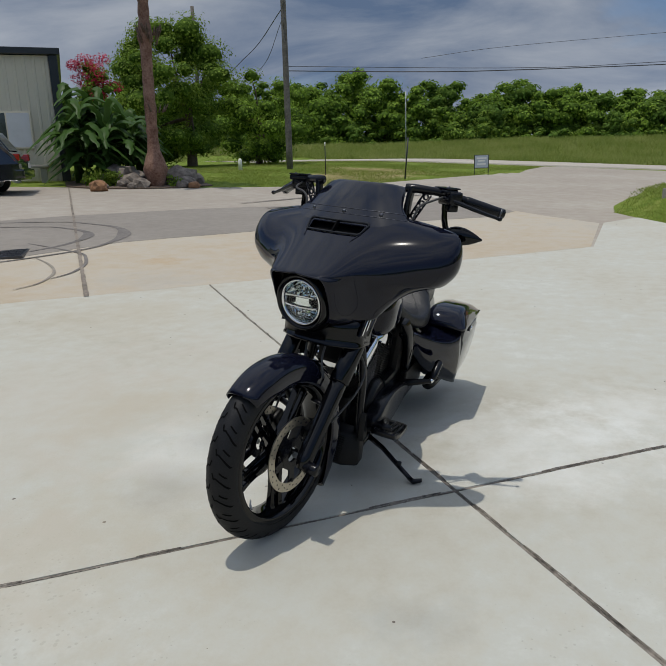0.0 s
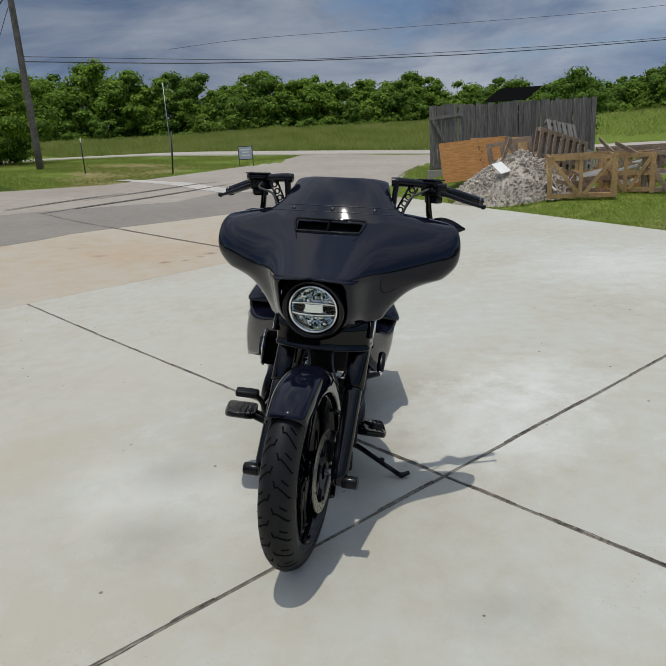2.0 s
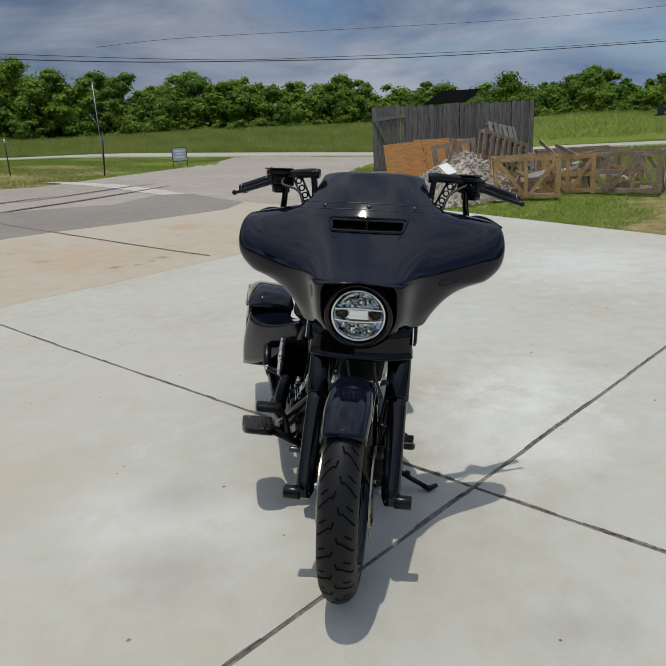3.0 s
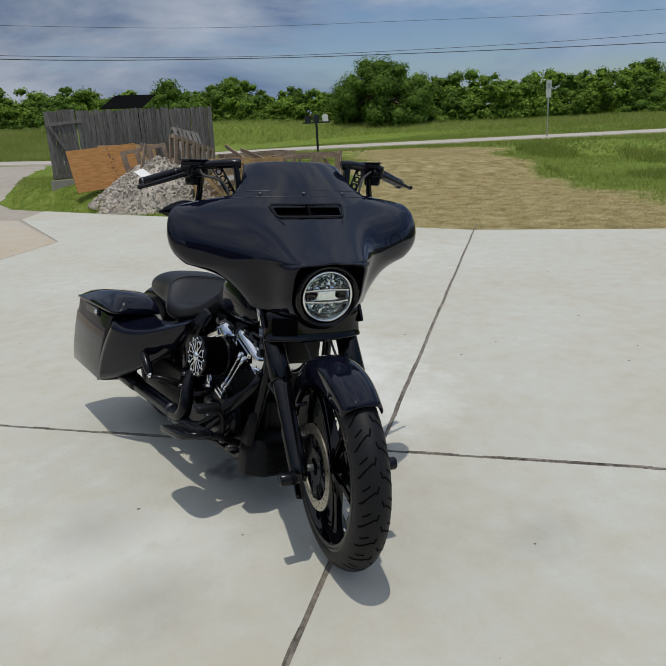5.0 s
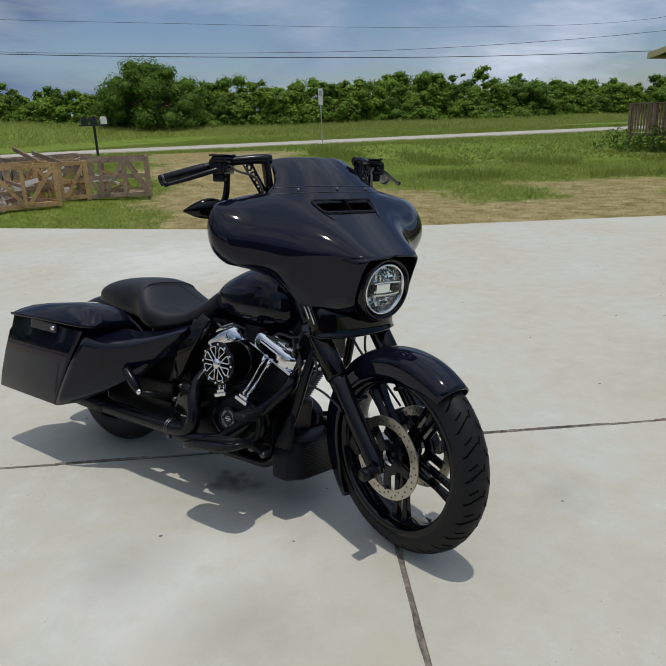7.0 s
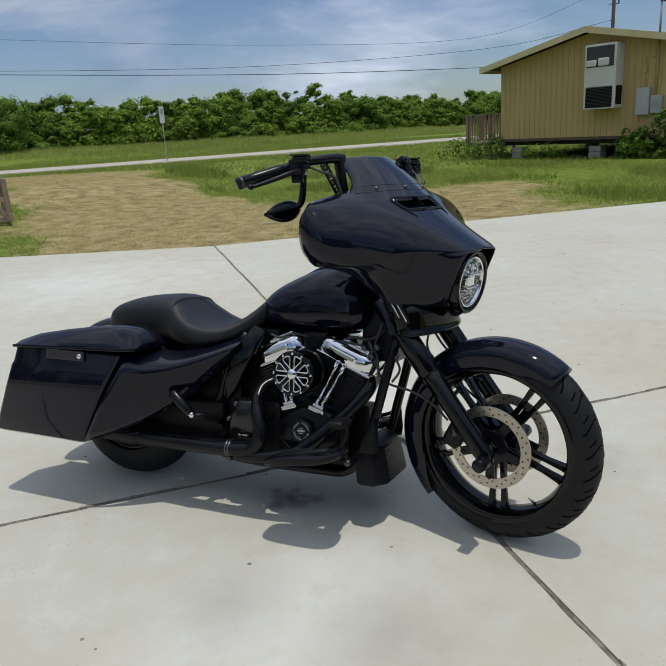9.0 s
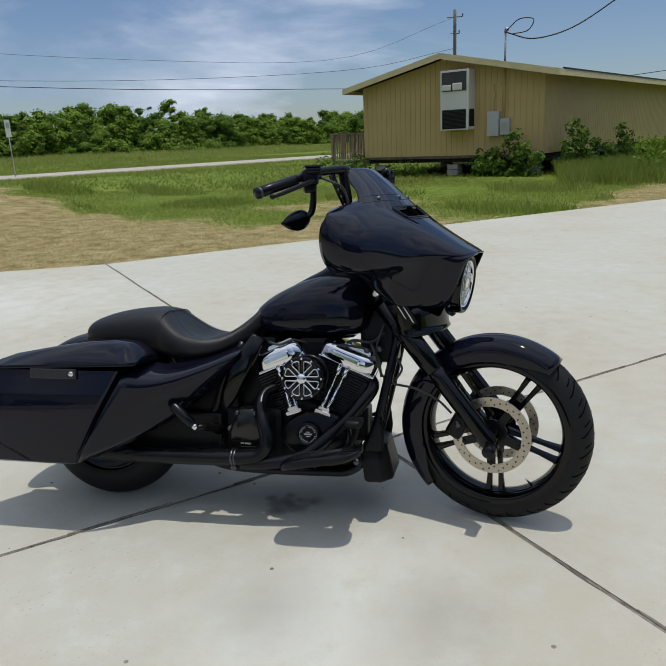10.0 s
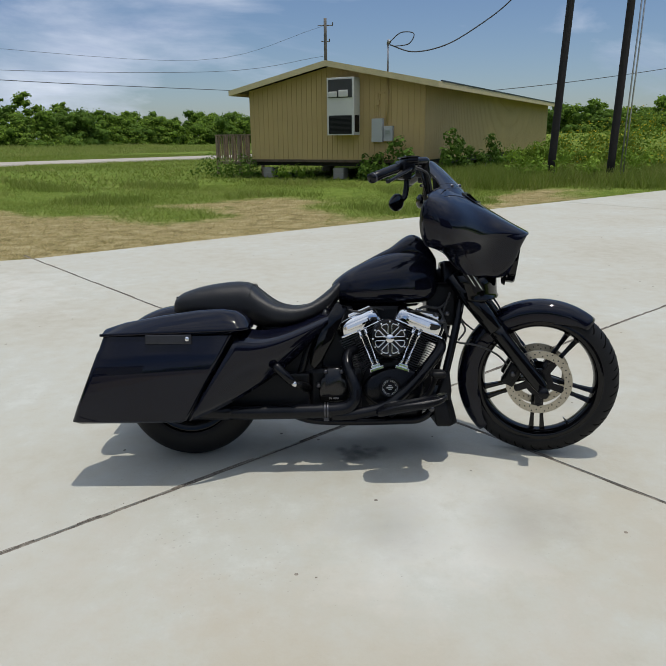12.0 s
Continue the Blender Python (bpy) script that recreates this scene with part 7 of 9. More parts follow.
for k in range(5200):
    a, q = rg.uniform(0, 6.283), rg.random() ** 0.5
    x, y = HEAP.x + 2.0 * q * math.cos(a), HEAP.y + 1.78 * q * math.sin(a)
    s_ = 0.012 + 0.045 * rg.random() ** 4
    R3 = np.array(Euler((rg.uniform(0, 6), rg.uniform(0, 6), rg.uniform(0, 6))).to_matrix())
    vv = (bv * rng.uniform(0.7, 1.2, (len(bv), 1)) * np.array((rg.uniform(0.8, 1.6), rg.uniform(0.7, 1.2), rg.uniform(0.35, 0.8))) * s_) @ R3.T + np.array((x, y, heap_h(x, y) + s_ * 0.2 - 1.1 * max(0, q - 0.86)))
    o = len(verts_)
    verts_ += vv.tolist()
    faces_ += [[i + o for i in f] for f in bf]
me = bpy.data.meshes.new("rubble")
me.from_pydata(verts_, [], faces_)
me.materials.append(M_RUBBLE)
ch = new("rubble", me)
ch.parent = heap
tagged(ch, "loose broken lumps", kind="stuff")
put("board_scrap", one_box(-0.2, 0.2, -0.14, 0.14, 0, 0.02, 0.003), M_WHITE, "white broken board lying on the rubble", "board", NEAR_HEAP @ Matrix.Translation((-13.0, 3.75, 0.56)) @ pose(0, 0, 0, 12, 32, 30), "broken boards")
put("board_scrap", one_box(-0.16, 0.16, -0.12, 0.12, 0, 0.02, 0.003), M_WHITE, "white broken board at the foot of the rubble", "board", NEAR_HEAP @ Matrix.Translation((-12.3, 4.75, 0.12)) @ pose(0, 0, 0, -8, 40, 60), "broken boards")


def crate(name, m, L, W, h, mat, label, seed):
    """An open slatted crate: corner posts, top and bottom rails, diagonal braces."""
    rr = random.Random(seed)
    c = root(name, m, label, "crate", "broken slatted crates")

    def add(nm, a, b, w, t, up=(0, 0, 1)):
        bm = bmesh.new()
        board(bm, a, b, w, t, up, 0.003)
        part(nm, bm, mat, c, smooth=False)
    for x in (-L / 2, L / 2):
        for y in (-W / 2, W / 2):
            add("post", (x, y, 0), (x, y, h), 0.09, 0.07, (1, 0, 0))
    for z in (0.06, h * 0.52, h - 0.05):
        for y in (-W / 2, W / 2):
            if z != h * 0.52 or rr.random() < 0.6:
                add("rail", (-L / 2, y, z), (L / 2, y, z + rr.uniform(-0.02, 0.02)), 0.09, 0.025)
        for x in (-L / 2, L / 2):
            add("rail", (x, -W / 2, z), (x, W / 2, z), 0.09, 0.025)
    for y in (-W / 2 - 0.02, W / 2 + 0.02):
        n_ = max(2, round(L / 0.55))
        for k in range(n_):
            x0, x1 = -L / 2 + L * k / n_, -L / 2 + L * (k + 1) / n_
            add("brace", (x0 + 0.05, y, 0.08 if k % 2 else h - 0.1), (x1 - 0.05, y, h - 0.1 if k % 2 else 0.08), 0.075, 0.022)
            add("slat", (x1 - 0.02, y, 0.02), (x1 - 0.02, y, h - 0.02), 0.075, 0.022, (1, 0, 0))
    for x in (-L / 2 - 0.02, L / 2 + 0.02):
        add("brace", (x, -W / 2 + 0.05, h - 0.1), (x, 0, 0.08), 0.075, 0.022)
        add("brace", (x, W / 2 - 0.05, h - 0.1), (x, 0, 0.08), 0.075, 0.022)
    for k in range(6):
        add("floor_slat", (-L / 2, -W / 2 + W * (k + 0.5) / 6, 0.05), (L / 2, -W / 2 + W * (k + 0.5) / 6, 0.05), 0.10, 0.02, (0, 1, 0))
    return c


crate("slatted_crate", NEAR_CRATE @ Matrix.Translation((-11.05, 4.95, 0)) @ pose(0, 0, 0, 0, 0, 78), 1.25, 1.1, 0.86, M_CRATE, "yellow pine slatted crate on the grass", 1)
crate("slatted_crate", NEAR_CRATE @ Matrix.Translation((-11.55, 6.15, 0)) @ pose(0, 0, 0, 0, 0, 66), 1.0, 1.3, 0.82, M_CRATE, "brown slatted crate with scrap inside", 2)
crate("slatted_crate", NEAR_CRATE @ Matrix.Translation((-10.95, 7.15, 0)) @ pose(0, 0, 0, 0, 0, 55), 1.45, 1.2, 0.85, M_CRATEGREY, "grey weathered slatted crate full of scrap", 3)
crate("slatted_crate", NEAR_CRATE @ Matrix.Translation((-13.9, 7.2, 0)) @ pose(0, 0, 0, 0, 0, 75), 1.8, 1.2, 0.85, M_CRATEGREY, "grey slatted crate behind the others", 4)


def pallet(m, L, h, n_, mat, label, seed, back=True):
    """A pallet on edge: stringers along x, upright slats before and behind; thickness along y."""
    rr = random.Random(seed)
    c = root("pallet", m, label, "pallet", "stacked pallets")
    for z in (0.04, h / 2, h - 0.04):
        part("stringer", one_box(0, L, -0.045, 0.045, z - 0.04, z + 0.04, 0.003), mat, c, smooth=False)
    for y in (-0.058, 0.058) if back else (-0.058,):
        for k in range(n_):
            x = 0.05 + (L - 0.1) * k / (n_ - 1) + rr.uniform(-0.015, 0.015)
            w = rr.uniform(0.04, 0.06)
            part("slat", one_box(-w, w, -0.011, 0.011, 0.0 if y < 0 else 0.02, h - rr.uniform(0, 0.03), 0.003), mat, c, m=Matrix.Translation((x, y, 0)) @ pose(0, 0, 0, 0, rr.uniform(-1.5, 1.5), 0), smooth=False)
    return c


pallet(Matrix.Translation((-11.05, 3.85, 0.38)) @ pose(0, 0, 0, 0, 13, 130), 1.75, 1.10, 8, M_CRATEGREY, "grey wooden pallet standing on edge behind the rubble", 1)
pallet(Matrix.Translation((-11.75, 3.15, 0.36)) @ pose(0, 0, 0, 0, -8, 66), 0.95, 0.80, 4, M_CRATEGREY, "broken grey pallet beside the plywood", 2, False)
pallet(Matrix.Translation((-12.2, 4.55, 0.80)) @ pose(0, 0, 0, -32, 12, 112), 0.80, 0.95, 6, M_FENCE, "pale weathered pallet leaning back on the fence", 3, False)
pallet(Matrix.Translation((-12.5, 5.2, 0.40)) @ pose(0, 0, 0, -40, 30, 100), 0.55, 0.85, 4, M_FENCE, "weathered pallet propped at the fence's end", 4, False)
for a, b in (((-11.0, 3.10, 0.45), (-11.25, 3.45, 1.28)), ((-11.2, 3.75, 0.50), (-11.3, 3.35, 1.30)), ((-10.7, 5.4, 0.85), (-11.9, 5.5, 1.12)), ((-10.2, 5.9, 0.70), (-11.6, 5.75, 1.02))):
    bm = bmesh.new()
    board(bm, a, b, 0.085, 0.024)
    put("loose_board", bm, M_CRATEGREY, "loose grey board leaning among the pallets", "board", group="loose boards")
for k in range(46):
    bm = bmesh.new()
    which = rg.choice([(-11.05, 4.95), (-11.55, 6.15), (-10.95, 7.15), (-13.9, 7.2)])
    a = rg.uniform(0, 3.14)
    L = rg.uniform(0.2, 0.5)
    c = Vector((which[0] + rg.uniform(-0.35, 0.35), which[1] + rg.uniform(-0.35, 0.35), rg.uniform(0.10, 0.5)))
    d = Vector((math.cos(a), math.sin(a), rg.uniform(-0.3, 0.4))) * L
    board(bm, c - d, c + d, rg.uniform(0.05, 0.1), 0.02, bevel=0)
    put("scrap_lath", bm, rg.choice([M_CRATE, M_CRATEGREY, M_CRATEGREY, M_WHITE]), "broken lath lying in a crate", "scrap wood", NEAR_CRATE, "scrap laths")

# ---- yellow cabin on piers ----
HM = Matrix.Translation((-3.58, 23.05, 0)) @ pose(0, 0, 0, 0, 0, -24)
HL, HD, HB, HE, HA = 6.76, 21.2, 0.64, 3.02, 3.72   # gable width, depth, floor, eave, apex
house = root("cabin", HM, "yellow plywood-sided cabin raised on block piers", "house")


def wall_mesh(w, z0, zf, groove=0.2):
    """Grooved sheet siding along x, top given by zf(x)."""
    bm = bmesh.new()
    xs = []
    x = 0.0
    while x < w - 1e-6:
        e = min(x + groove, w)
        xs += [(x, 0.0), (e - 0.022, 0.0), (e - 0.018, 0.012), (e - 0.004, 0.012)]
        x = e
    xs.append((w, 0.0))
    rows = [[Vector((x, y, z0)) for x, y in xs], [Vector((x, y, zf(x))) for x, y in xs]]
    loft(bm, rows, closed=False, cap=False)
    back = [bm.verts.new((x, 0.10, z)) for x, z in ((0, z0), (w, z0), (w, zf(w)), (w / 2, zf(w / 2)), (0, zf(0)))]
    bm.faces.new(back)
    return bm


gable = lambda x: HE + (HA - HE) * (1 - abs(x - HL / 2) / (HL / 2))
part("wall", fix(wall_mesh(HL, HB, gable)), M_TAN, house, "yellow grooved siding", smooth=False)
part("wall", fix(wall_mesh(HD, HB, lambda x: HE)), M_TAN, house, "yellow grooved siding", Matrix.Translation((HL, 0, 0)) @ pose(0, 0, 0, 0, 0, 90), False)
part("wall", fix(wall_mesh(HD, HB, lambda x: HE)), M_TAN, house, "", Matrix.Translation((0, HD, 0)) @ pose(0, 0, 0, 0, 0, -90), False)
part("wall", fix(wall_mesh(HL, HB, gable)), M_TAN, house, "", Matrix.Translation((HL, HD, 0)) @ pose(0, 0, 0, 0, 0, 180), False)
for s_ in (0, 1):
    bm = bmesh.new()
    x0, x1 = (-0.55, HL / 2) if s_ == 0 else (HL / 2, HL + 0.55)
    z0 = HE - (HA - HE) / (HL / 2) * 0.55 + 0.06
    za, zb = (z0, HA + 0.06) if s_ == 0 else (HA + 0.06, z0)
    loft(bm, [[Vector((x0, y, za)), Vector((x1, y, zb)), Vector((x1, y, zb + 0.07)), Vector((x0, y, za + 0.07))] for y in (-0.42, HD + 0.42)])
    rf_ = part("roof", fix(bm), M_ROOF, house, "dark shingle roof slope", smooth=False)
    bm = bmesh.new()
    loft(bm, [[Vector((x0, y, za - 0.10)), Vector((x1, y, zb - 0.10)), Vector((x1, y, zb + 0.085)), Vector((x0, y, za + 0.085))] for y in (-0.46, -0.423)])
    part("fascia", fix(bm), M_TRIM, rf_, "cream fascia board", smooth=False)
    bm = bmesh.new()
    xa, xb = (x0 - 0.03, x0) if s_ == 0 else (x1, x1 + 0.03)
    box(bm, xa, xb, -0.46, HD + 0.44, z0 - 0.10, z0 + 0.08)
    part("fascia", bm, M_TRIM, rf_, "cream eave board", smooth=False)
    part("drip_edge", one_box(xa - 0.012, xb + 0.012, -0.10, HD + 0.46, z0 + 0.082, z0 + 0.125), M_DKTRIM, rf_, "dark shingle edge", smooth=False)
part("floor_beam", one_box(0.1, HL - 0.1, 0.12, HD - 0.1, HB - 0.22, HB - 0.004), M_POLEDARK, house, "dark floor frame", smooth=False)
part("skirt_trim", one_box(0.0, HL, -0.012, 0.02, HB - 0.09, HB - 0.002), M_BARK, house, "", smooth=False)
for x in (0.62, 3.55, 6.3):
    for y in (0.3, 5.0, 10.0, 15.0, 20.5):
        bm = one_box(x - 0.2, x + 0.2, y - 0.2, y + 0.2, 0.18, 0.345, 0.01)
        box(bm, x - 0.2, x + 0.2, y - 0.2, y + 0.2, -0.02, 0.17, 0.01)
        part("pier", bm, M_BLOCK, house, "grey concrete block pier", smooth=False)
# wall air conditioner
acx = 3.94
ac = tagged(obj("wall_air_conditioner", box(bmesh.new(), acx - 0.50, acx + 0.50, -0.50, -0.02, 1.46, 3.30, 0.012), M_ACWHITE, None, "", HM), "tall off-white wall air conditioner with dark grilles", "air conditioner")
# flat dark sheets on the closed face, the bays' inner shade as colour
part("intake", one_box(acx - 0.44, acx + 0.44, -0.512, -0.503, 2.66, 3.24, 0.004), M_WIRE, ac, "dark sheet drawn as the open fan bay", smooth=False)
for x0, x1, z0, z1 in ((-0.42, -0.10, 2.68, 2.86), (-0.04, 0.30, 2.68, 2.90)):
    part("fan_housing", one_box(acx + x0, acx + x1, -0.56, -0.51, z0, z1, 0.03), M_ACWHITE, ac, "pale fan housing", smooth=False)
part("grille_back", one_box(acx - 0.43, acx + 0.43, -0.506, -0.501, 1.50, 2.10), M_WIRE, ac, smooth=False)
for k in range(14):
    part("louvre", one_box(acx - 0.42, acx + 0.42, -0.520, -0.506, 1.52 + k * 0.040, 1.542 + k * 0.040), M_PLASTIC, ac, smooth=False)
part("grille_side", one_box(acx + 0.502, acx + 0.508, -0.42, -0.08, 1.56, 2.1), M_PLASTIC, ac, "", smooth=False)
for k, (x0, x1, z0, z1, d) in enumerate(((4.93, 5.33, 1.22, 1.98, 0.14), (5.36, 5.68, 1.25, 1.74, 0.12))):
    eb = tagged(obj("electric_box", box(bmesh.new(), x0, x1, -d - 0.01, -0.01, z0, z1, 0.012), M_GREYBOX, None, "", HM), "grey electric breaker box on the yellow wall" if k == 0 else "grey electric meter box on the yellow wall", "electric box", "electric boxes")
    if k == 0:
        part("latch", one_box(x1 - 0.05, x1 - 0.02, -d - 0.03, -d - 0.005, 1.6, 1.72, 0.004), M_GALV, eb, smooth=False)
    else:
        part("meter", fix(lathe(bmesh.new(), [(0.0, -0.09), (0.075, -0.085), (0.09, -0.05), (0.09, 0.0)], ((x0 + x1) / 2, -d - 0.01, 1.52), "y", 24)), M_GLASS, eb, "round glass meter")
mast_x = 5.46
bm = bmesh.new()
tube(bm, [(mast_x, -0.05, 1.78), (mast_x, -0.05, 3.3)], 0.03, 10)
cond = tagged(obj("service_mast", bm, M_TAN, None, "", HM, True), "electric service conduit and mast up the yellow wall", "service mast")
bm = bmesh.new()
tube(bm, [(mast_x, -0.05, 3.3), (mast_x, -0.05, 4.25)], 0.03, 10)
tube(bm, [(mast_x, -0.05, 4.25), (mast_x + 0.05, -0.12, 4.36), (mast_x + 0.12, -0.2, 4.30)], 0.05, 10)
part("mast", bm, M_GALV, cond, "grey steel mast with weatherhead")
bm = bmesh.new()
tube(bm, [(5.10, -0.03, 1.98), (5.10, -0.03, 2.80)], 0.02, 8)
box(bm, 5.03, 5.17, -0.07, -0.01, 2.40, 2.56, 0.006)
box(bm, 4.98, 5.34, -0.03, -0.005, 2.76, 2.81, 0.004)
part("conduit", bm, M_TAN, cond, "", smooth=False)
# entry deck at the far side
deck = root("entry_deck", HM @ Matrix.Translation((-2.2, 0.9, 0)), "brown wooden entry deck with slatted railing", "deck")
bm = one_box(0, 2.15, 0, 2.2, 0.42, 0.52)
part("deck_floor", bm, M_CRATEGREY, deck, smooth=False)
for x, y in ((0, 0), (1.05, 0), (2.1, 0), (0, 2.15)):
    part("post", one_box(x - 0.05, x + 0.05, y - 0.05, y + 0.05, -0.05, 1.5), M_CRATEGREY, deck, smooth=False)
part("handrail", one_box(-0.06, 2.16, -0.07, 0.07, 1.5, 1.54), M_CRATEGREY, deck, smooth=False)
for k in range(16):
    part("baluster", one_box(0.06 + k * 0.13, 0.10 + k * 0.13, -0.02, 0.02, 0.55, 1.5), M_CRATEGREY, deck, smooth=False)
for k in range(14):
    part("baluster", one_box(-0.02, 0.02, 0.12 + k * 0.14, 0.16 + k * 0.14, 0.55, 1.5), M_CRATEGREY, deck, smooth=False)


# ---- poles and wires ----
def pole(x, y, h, r0, r1, mat, label, category="utility pole", lean=(0, 0), arms=()):
    z = float(high(x, y))
    bm = bmesh.new()
    tube(bm, [(0, 0, -0.3), (lean[0] * 0.5, lean[1] * 0.5, h / 2), (lean[0], lean[1], h)], [r0, (r0 + r1) / 2, r1], 14, 10)
    p_ = tagged(obj("utility_pole", bm, mat, None, "", Matrix.Translation((x, y, z)), True), label, category)
    for za, dx, dy, rr in arms:
        bm = bmesh.new()
        tube(bm, [(-dx, -dy, za), (dx, dy, za)], rr, 8)
        tube(bm, [(dx, dy, za), (dx, dy, za + 0.2)], [0.04, 0.05], 8)
        part("crossarm", bm, M_POLE, p_, smooth=False)
    return p_


pole(-27.0, -14.2, 10.5, 0.16, 0.11, M_POLE, "weathered brown utility pole on the grass verge", arms=((7.3, 0.25, 0.1, 0.03), (6.5, 0.2, 0.05, 0.03)))
pole(-62, -42.5, 16.5, 0.25, 0.18, M_POLE, "distant utility pole behind the trees")
pole(6.22, 18.4, 9.0, 0.115, 0.100, M_POLEDARK, "black creosoted pole at the edge of the weeds", lean=(0.42, 0.0))
pole(7.82, 17.9, 9.0, 0.115, 0.100, M_POLEDARK, "black creosoted pole with conduits", lean=(0.25, 0.0))
pole(-2.56, 51.9, 9.8, 0.15, 0.11, M_POLE, "distant utility pole behind the cabin", arms=((9.3, 0.55, 0.0, 0.03), (8.2, 0.3, 0.1, 0.03)))
for k, o in enumerate((0.0, 0.09)):
    bm = bmesh.new()
    tube(bm, [(8.08 + o, 17.8, 0), (8.18 + o, 17.8, 4), (8.26 + o, 17.8, 8.5)], 0.022, 8)
    put("pole_conduit", bm, M_GALV, "grey steel conduit strapped to the dark pole", "conduit", group="pole conduits", smooth=True)


def wire(pts, r, label, n_=40):
    bm = bmesh.new()
    tube(bm, pts, r, 6, n_)
    return put("overhead_wire", bm, M_WIRE, label, "wire", group="overhead wires", smooth=True)


wire([(-27.0, -14.2, 5.5), (-28.9, -7.9, 5.2), (-30.6, -4.0, 5.17), (-34.3, 2.3, 5.33), (-36.7, 7.4, 5.46), (-36.9, 15, 5.5), (-33.1, 25.3, 5.36), (-22.3, 40.5, 5.0), (-9.7, 54.0, 4.95)], 0.022, "black overhead cable along the road")
wire([(-27.0, -14.2, 5.7), (-30.8, -4.0, 5.28), (-34.4, 2.2, 5.47), (-37.2, 15, 5.64), (-33.3, 25.3, 5.55), (-22.8, 38.5, 5.45), (-9.7, 48.0, 5.9), (-2.6, 51.9, 7.2)], 0.013, "thin overhead cable along the road")
wire([(-33.0, -9.3, 6.35), (-34.3, -5.2, 6.74), (-37.1, 3.8, 7.14), (-37.0, 15, 7.2), (-33.0, 25.4, 7.19), (-22.4, 39.4, 6.75), (-11, 50, 6.9), (-2.6, 51.9, 9.3)], 0.010, "thin grey overhead wire")
wire([(-27.0, -14.2, 8.3), (-32, -19, 7.2), (-40, -27, 7.0), (-62, -42.5, 14.5)], 0.02, "cable from the pole into the trees")
wire([(-27.0, -14.2, 7.9), (-33, -19, 6.4), (-42, -28, 6.4), (-62, -42.5, 13.5)], 0.013, "cable from the pole into the trees")
mh = HM @ Vector((mast_x + 0.12, -0.2, 4.30))
wire([tuple(mh), (mh.x + 0.35, mh.y - 0.1, 4.56), (mh.x + 0.75, mh.y - 0.15, 4.52), (mh.x + 0.6, mh.y - 0.2, 4.22), (mh.x + 0.15, mh.y - 0.1, 4.16)], 0.016, "looped service drop at the mast")
wire([(mh.x, mh.y, 4.22), (2.2, 20.6, 4.00), (3.2, 20.6, 4.18), (4.2, 20.7, 4.72), (5.2, 20.6, 5.45), (6.2, 19.8, 6.6), (7.5, 18.2, 8.2)], 0.02, "black service drop cable to the cabin")
wire([(4.5, 40, 3.6), (14, 44, 4.6), (24, 48, 6.0), (40, 52, 8.5)], 0.02, "cable beyond the cabin")

# ---- signs, posts, mailboxes ----


def post(name, x, y, h, r, mat, label, category, lean=(0, 0)):
    bm = bmesh.new()
    tube(bm, [(0, 0, -0.1), (lean[0], lean[1], h)], r, 8)
    return tagged(obj(name, bm, mat, None, "", Matrix.Translation((x, y, float(high(x, y)))), True), label, category)


t1 = post("marker_post", -23.5, -10.75, 1.35, 0.022, M_DKTRIM, "thin dark steel marker post with a white tip", "post")
part("tip", fix(lathe(bmesh.new(), [(0.0, 1.36), (0.028, 1.36), (0.028, 1.20), (0.0, 1.20)], (0, 0, 0), "z", 8)), M_WHITE, t1, "white painted tip")
t2 = post("marker_post", -23.7, -7.3, 1.6, 0.03, M_DKTRIM, "dark leaning steel marker post on the verge", "post", (0.0, 0.14))
post("thin_stake", -24.0, -7.35, 3.4, 0.014, M_GALV, "tall thin pale stake behind the verge", "stake")
ys = root("yard_sign", Matrix.Translation((-28.3, -5.1, float(high(-28.3, -5.1)))) @ pose(0, 0, 0, 0, 0, 12), "small grey-blue yard sign on two legs", "sign")
part("panel", one_box(-0.01, 0.01, -0.30, 0.30, 0.32, 0.86, 0.003), M_SIGNFACE, ys, "pale blue-grey sign panel", smooth=False)
part("border", one_box(-0.006, 0.006, -0.33, 0.33, 0.29, 0.89, 0.003), M_DKTRIM, ys, "dark sign border", smooth=False)
for k, (w, z) in enumerate(((0.22, 0.74), (0.16, 0.62), (0.20, 0.48))):
    part("text_bar", one_box(0.0105, 0.014, -w, w, z - 0.03, z + 0.03), M_WHITE, ys, "plain pale bar", smooth=False)
for y in (-0.31, 0.31):
    part("leg", one_box(-0.015, 0.015, y - 0.015, y + 0.015, -0.1, 0.88), M_DKTRIM, ys, smooth=False)
rs = root("road_sign", Matrix.Translation((-25.9, 32.0, 0)) @ pose(0, 0, 0, 0, 0, -30), "narrow pale road sign on a steel post", "sign")
part("post", fix(tube(bmesh.new(), [(0, 0, -0.1), (0, 0, 3.1)], 0.035, 8)), M_GALV, rs)
part("panel", one_box(0.03, 0.045, -0.15, 0.15, 2.25, 3.2, 0.003), M_ACWHITE, rs, "off-white narrow panel", smooth=False)
part("text_bar", one_box(0.046, 0.049, -0.09, 0.09, 2.75, 3.05), M_GALV, rs, "grey plain bar", smooth=False)
mbx = root("mailbox_stand", nearer(0.74, 3.2, -1.1) @ Matrix.Translation((-34.7, 21.4, 0)) @ pose(0, 0, 0, 0, 0, -28) @ Matrix.Scale(1.16, 4), "three mailboxes on one dark post by the road", "mailbox")
part("post", one_box(-0.06, 0.06, -0.06, 0.06, -0.5, 1.35), M_DKTRIM, mbx, smooth=False)
part("shelf", one_box(-0.3, 0.3, -0.72, 0.72, 1.35, 1.42), M_DKTRIM, mbx, smooth=False)
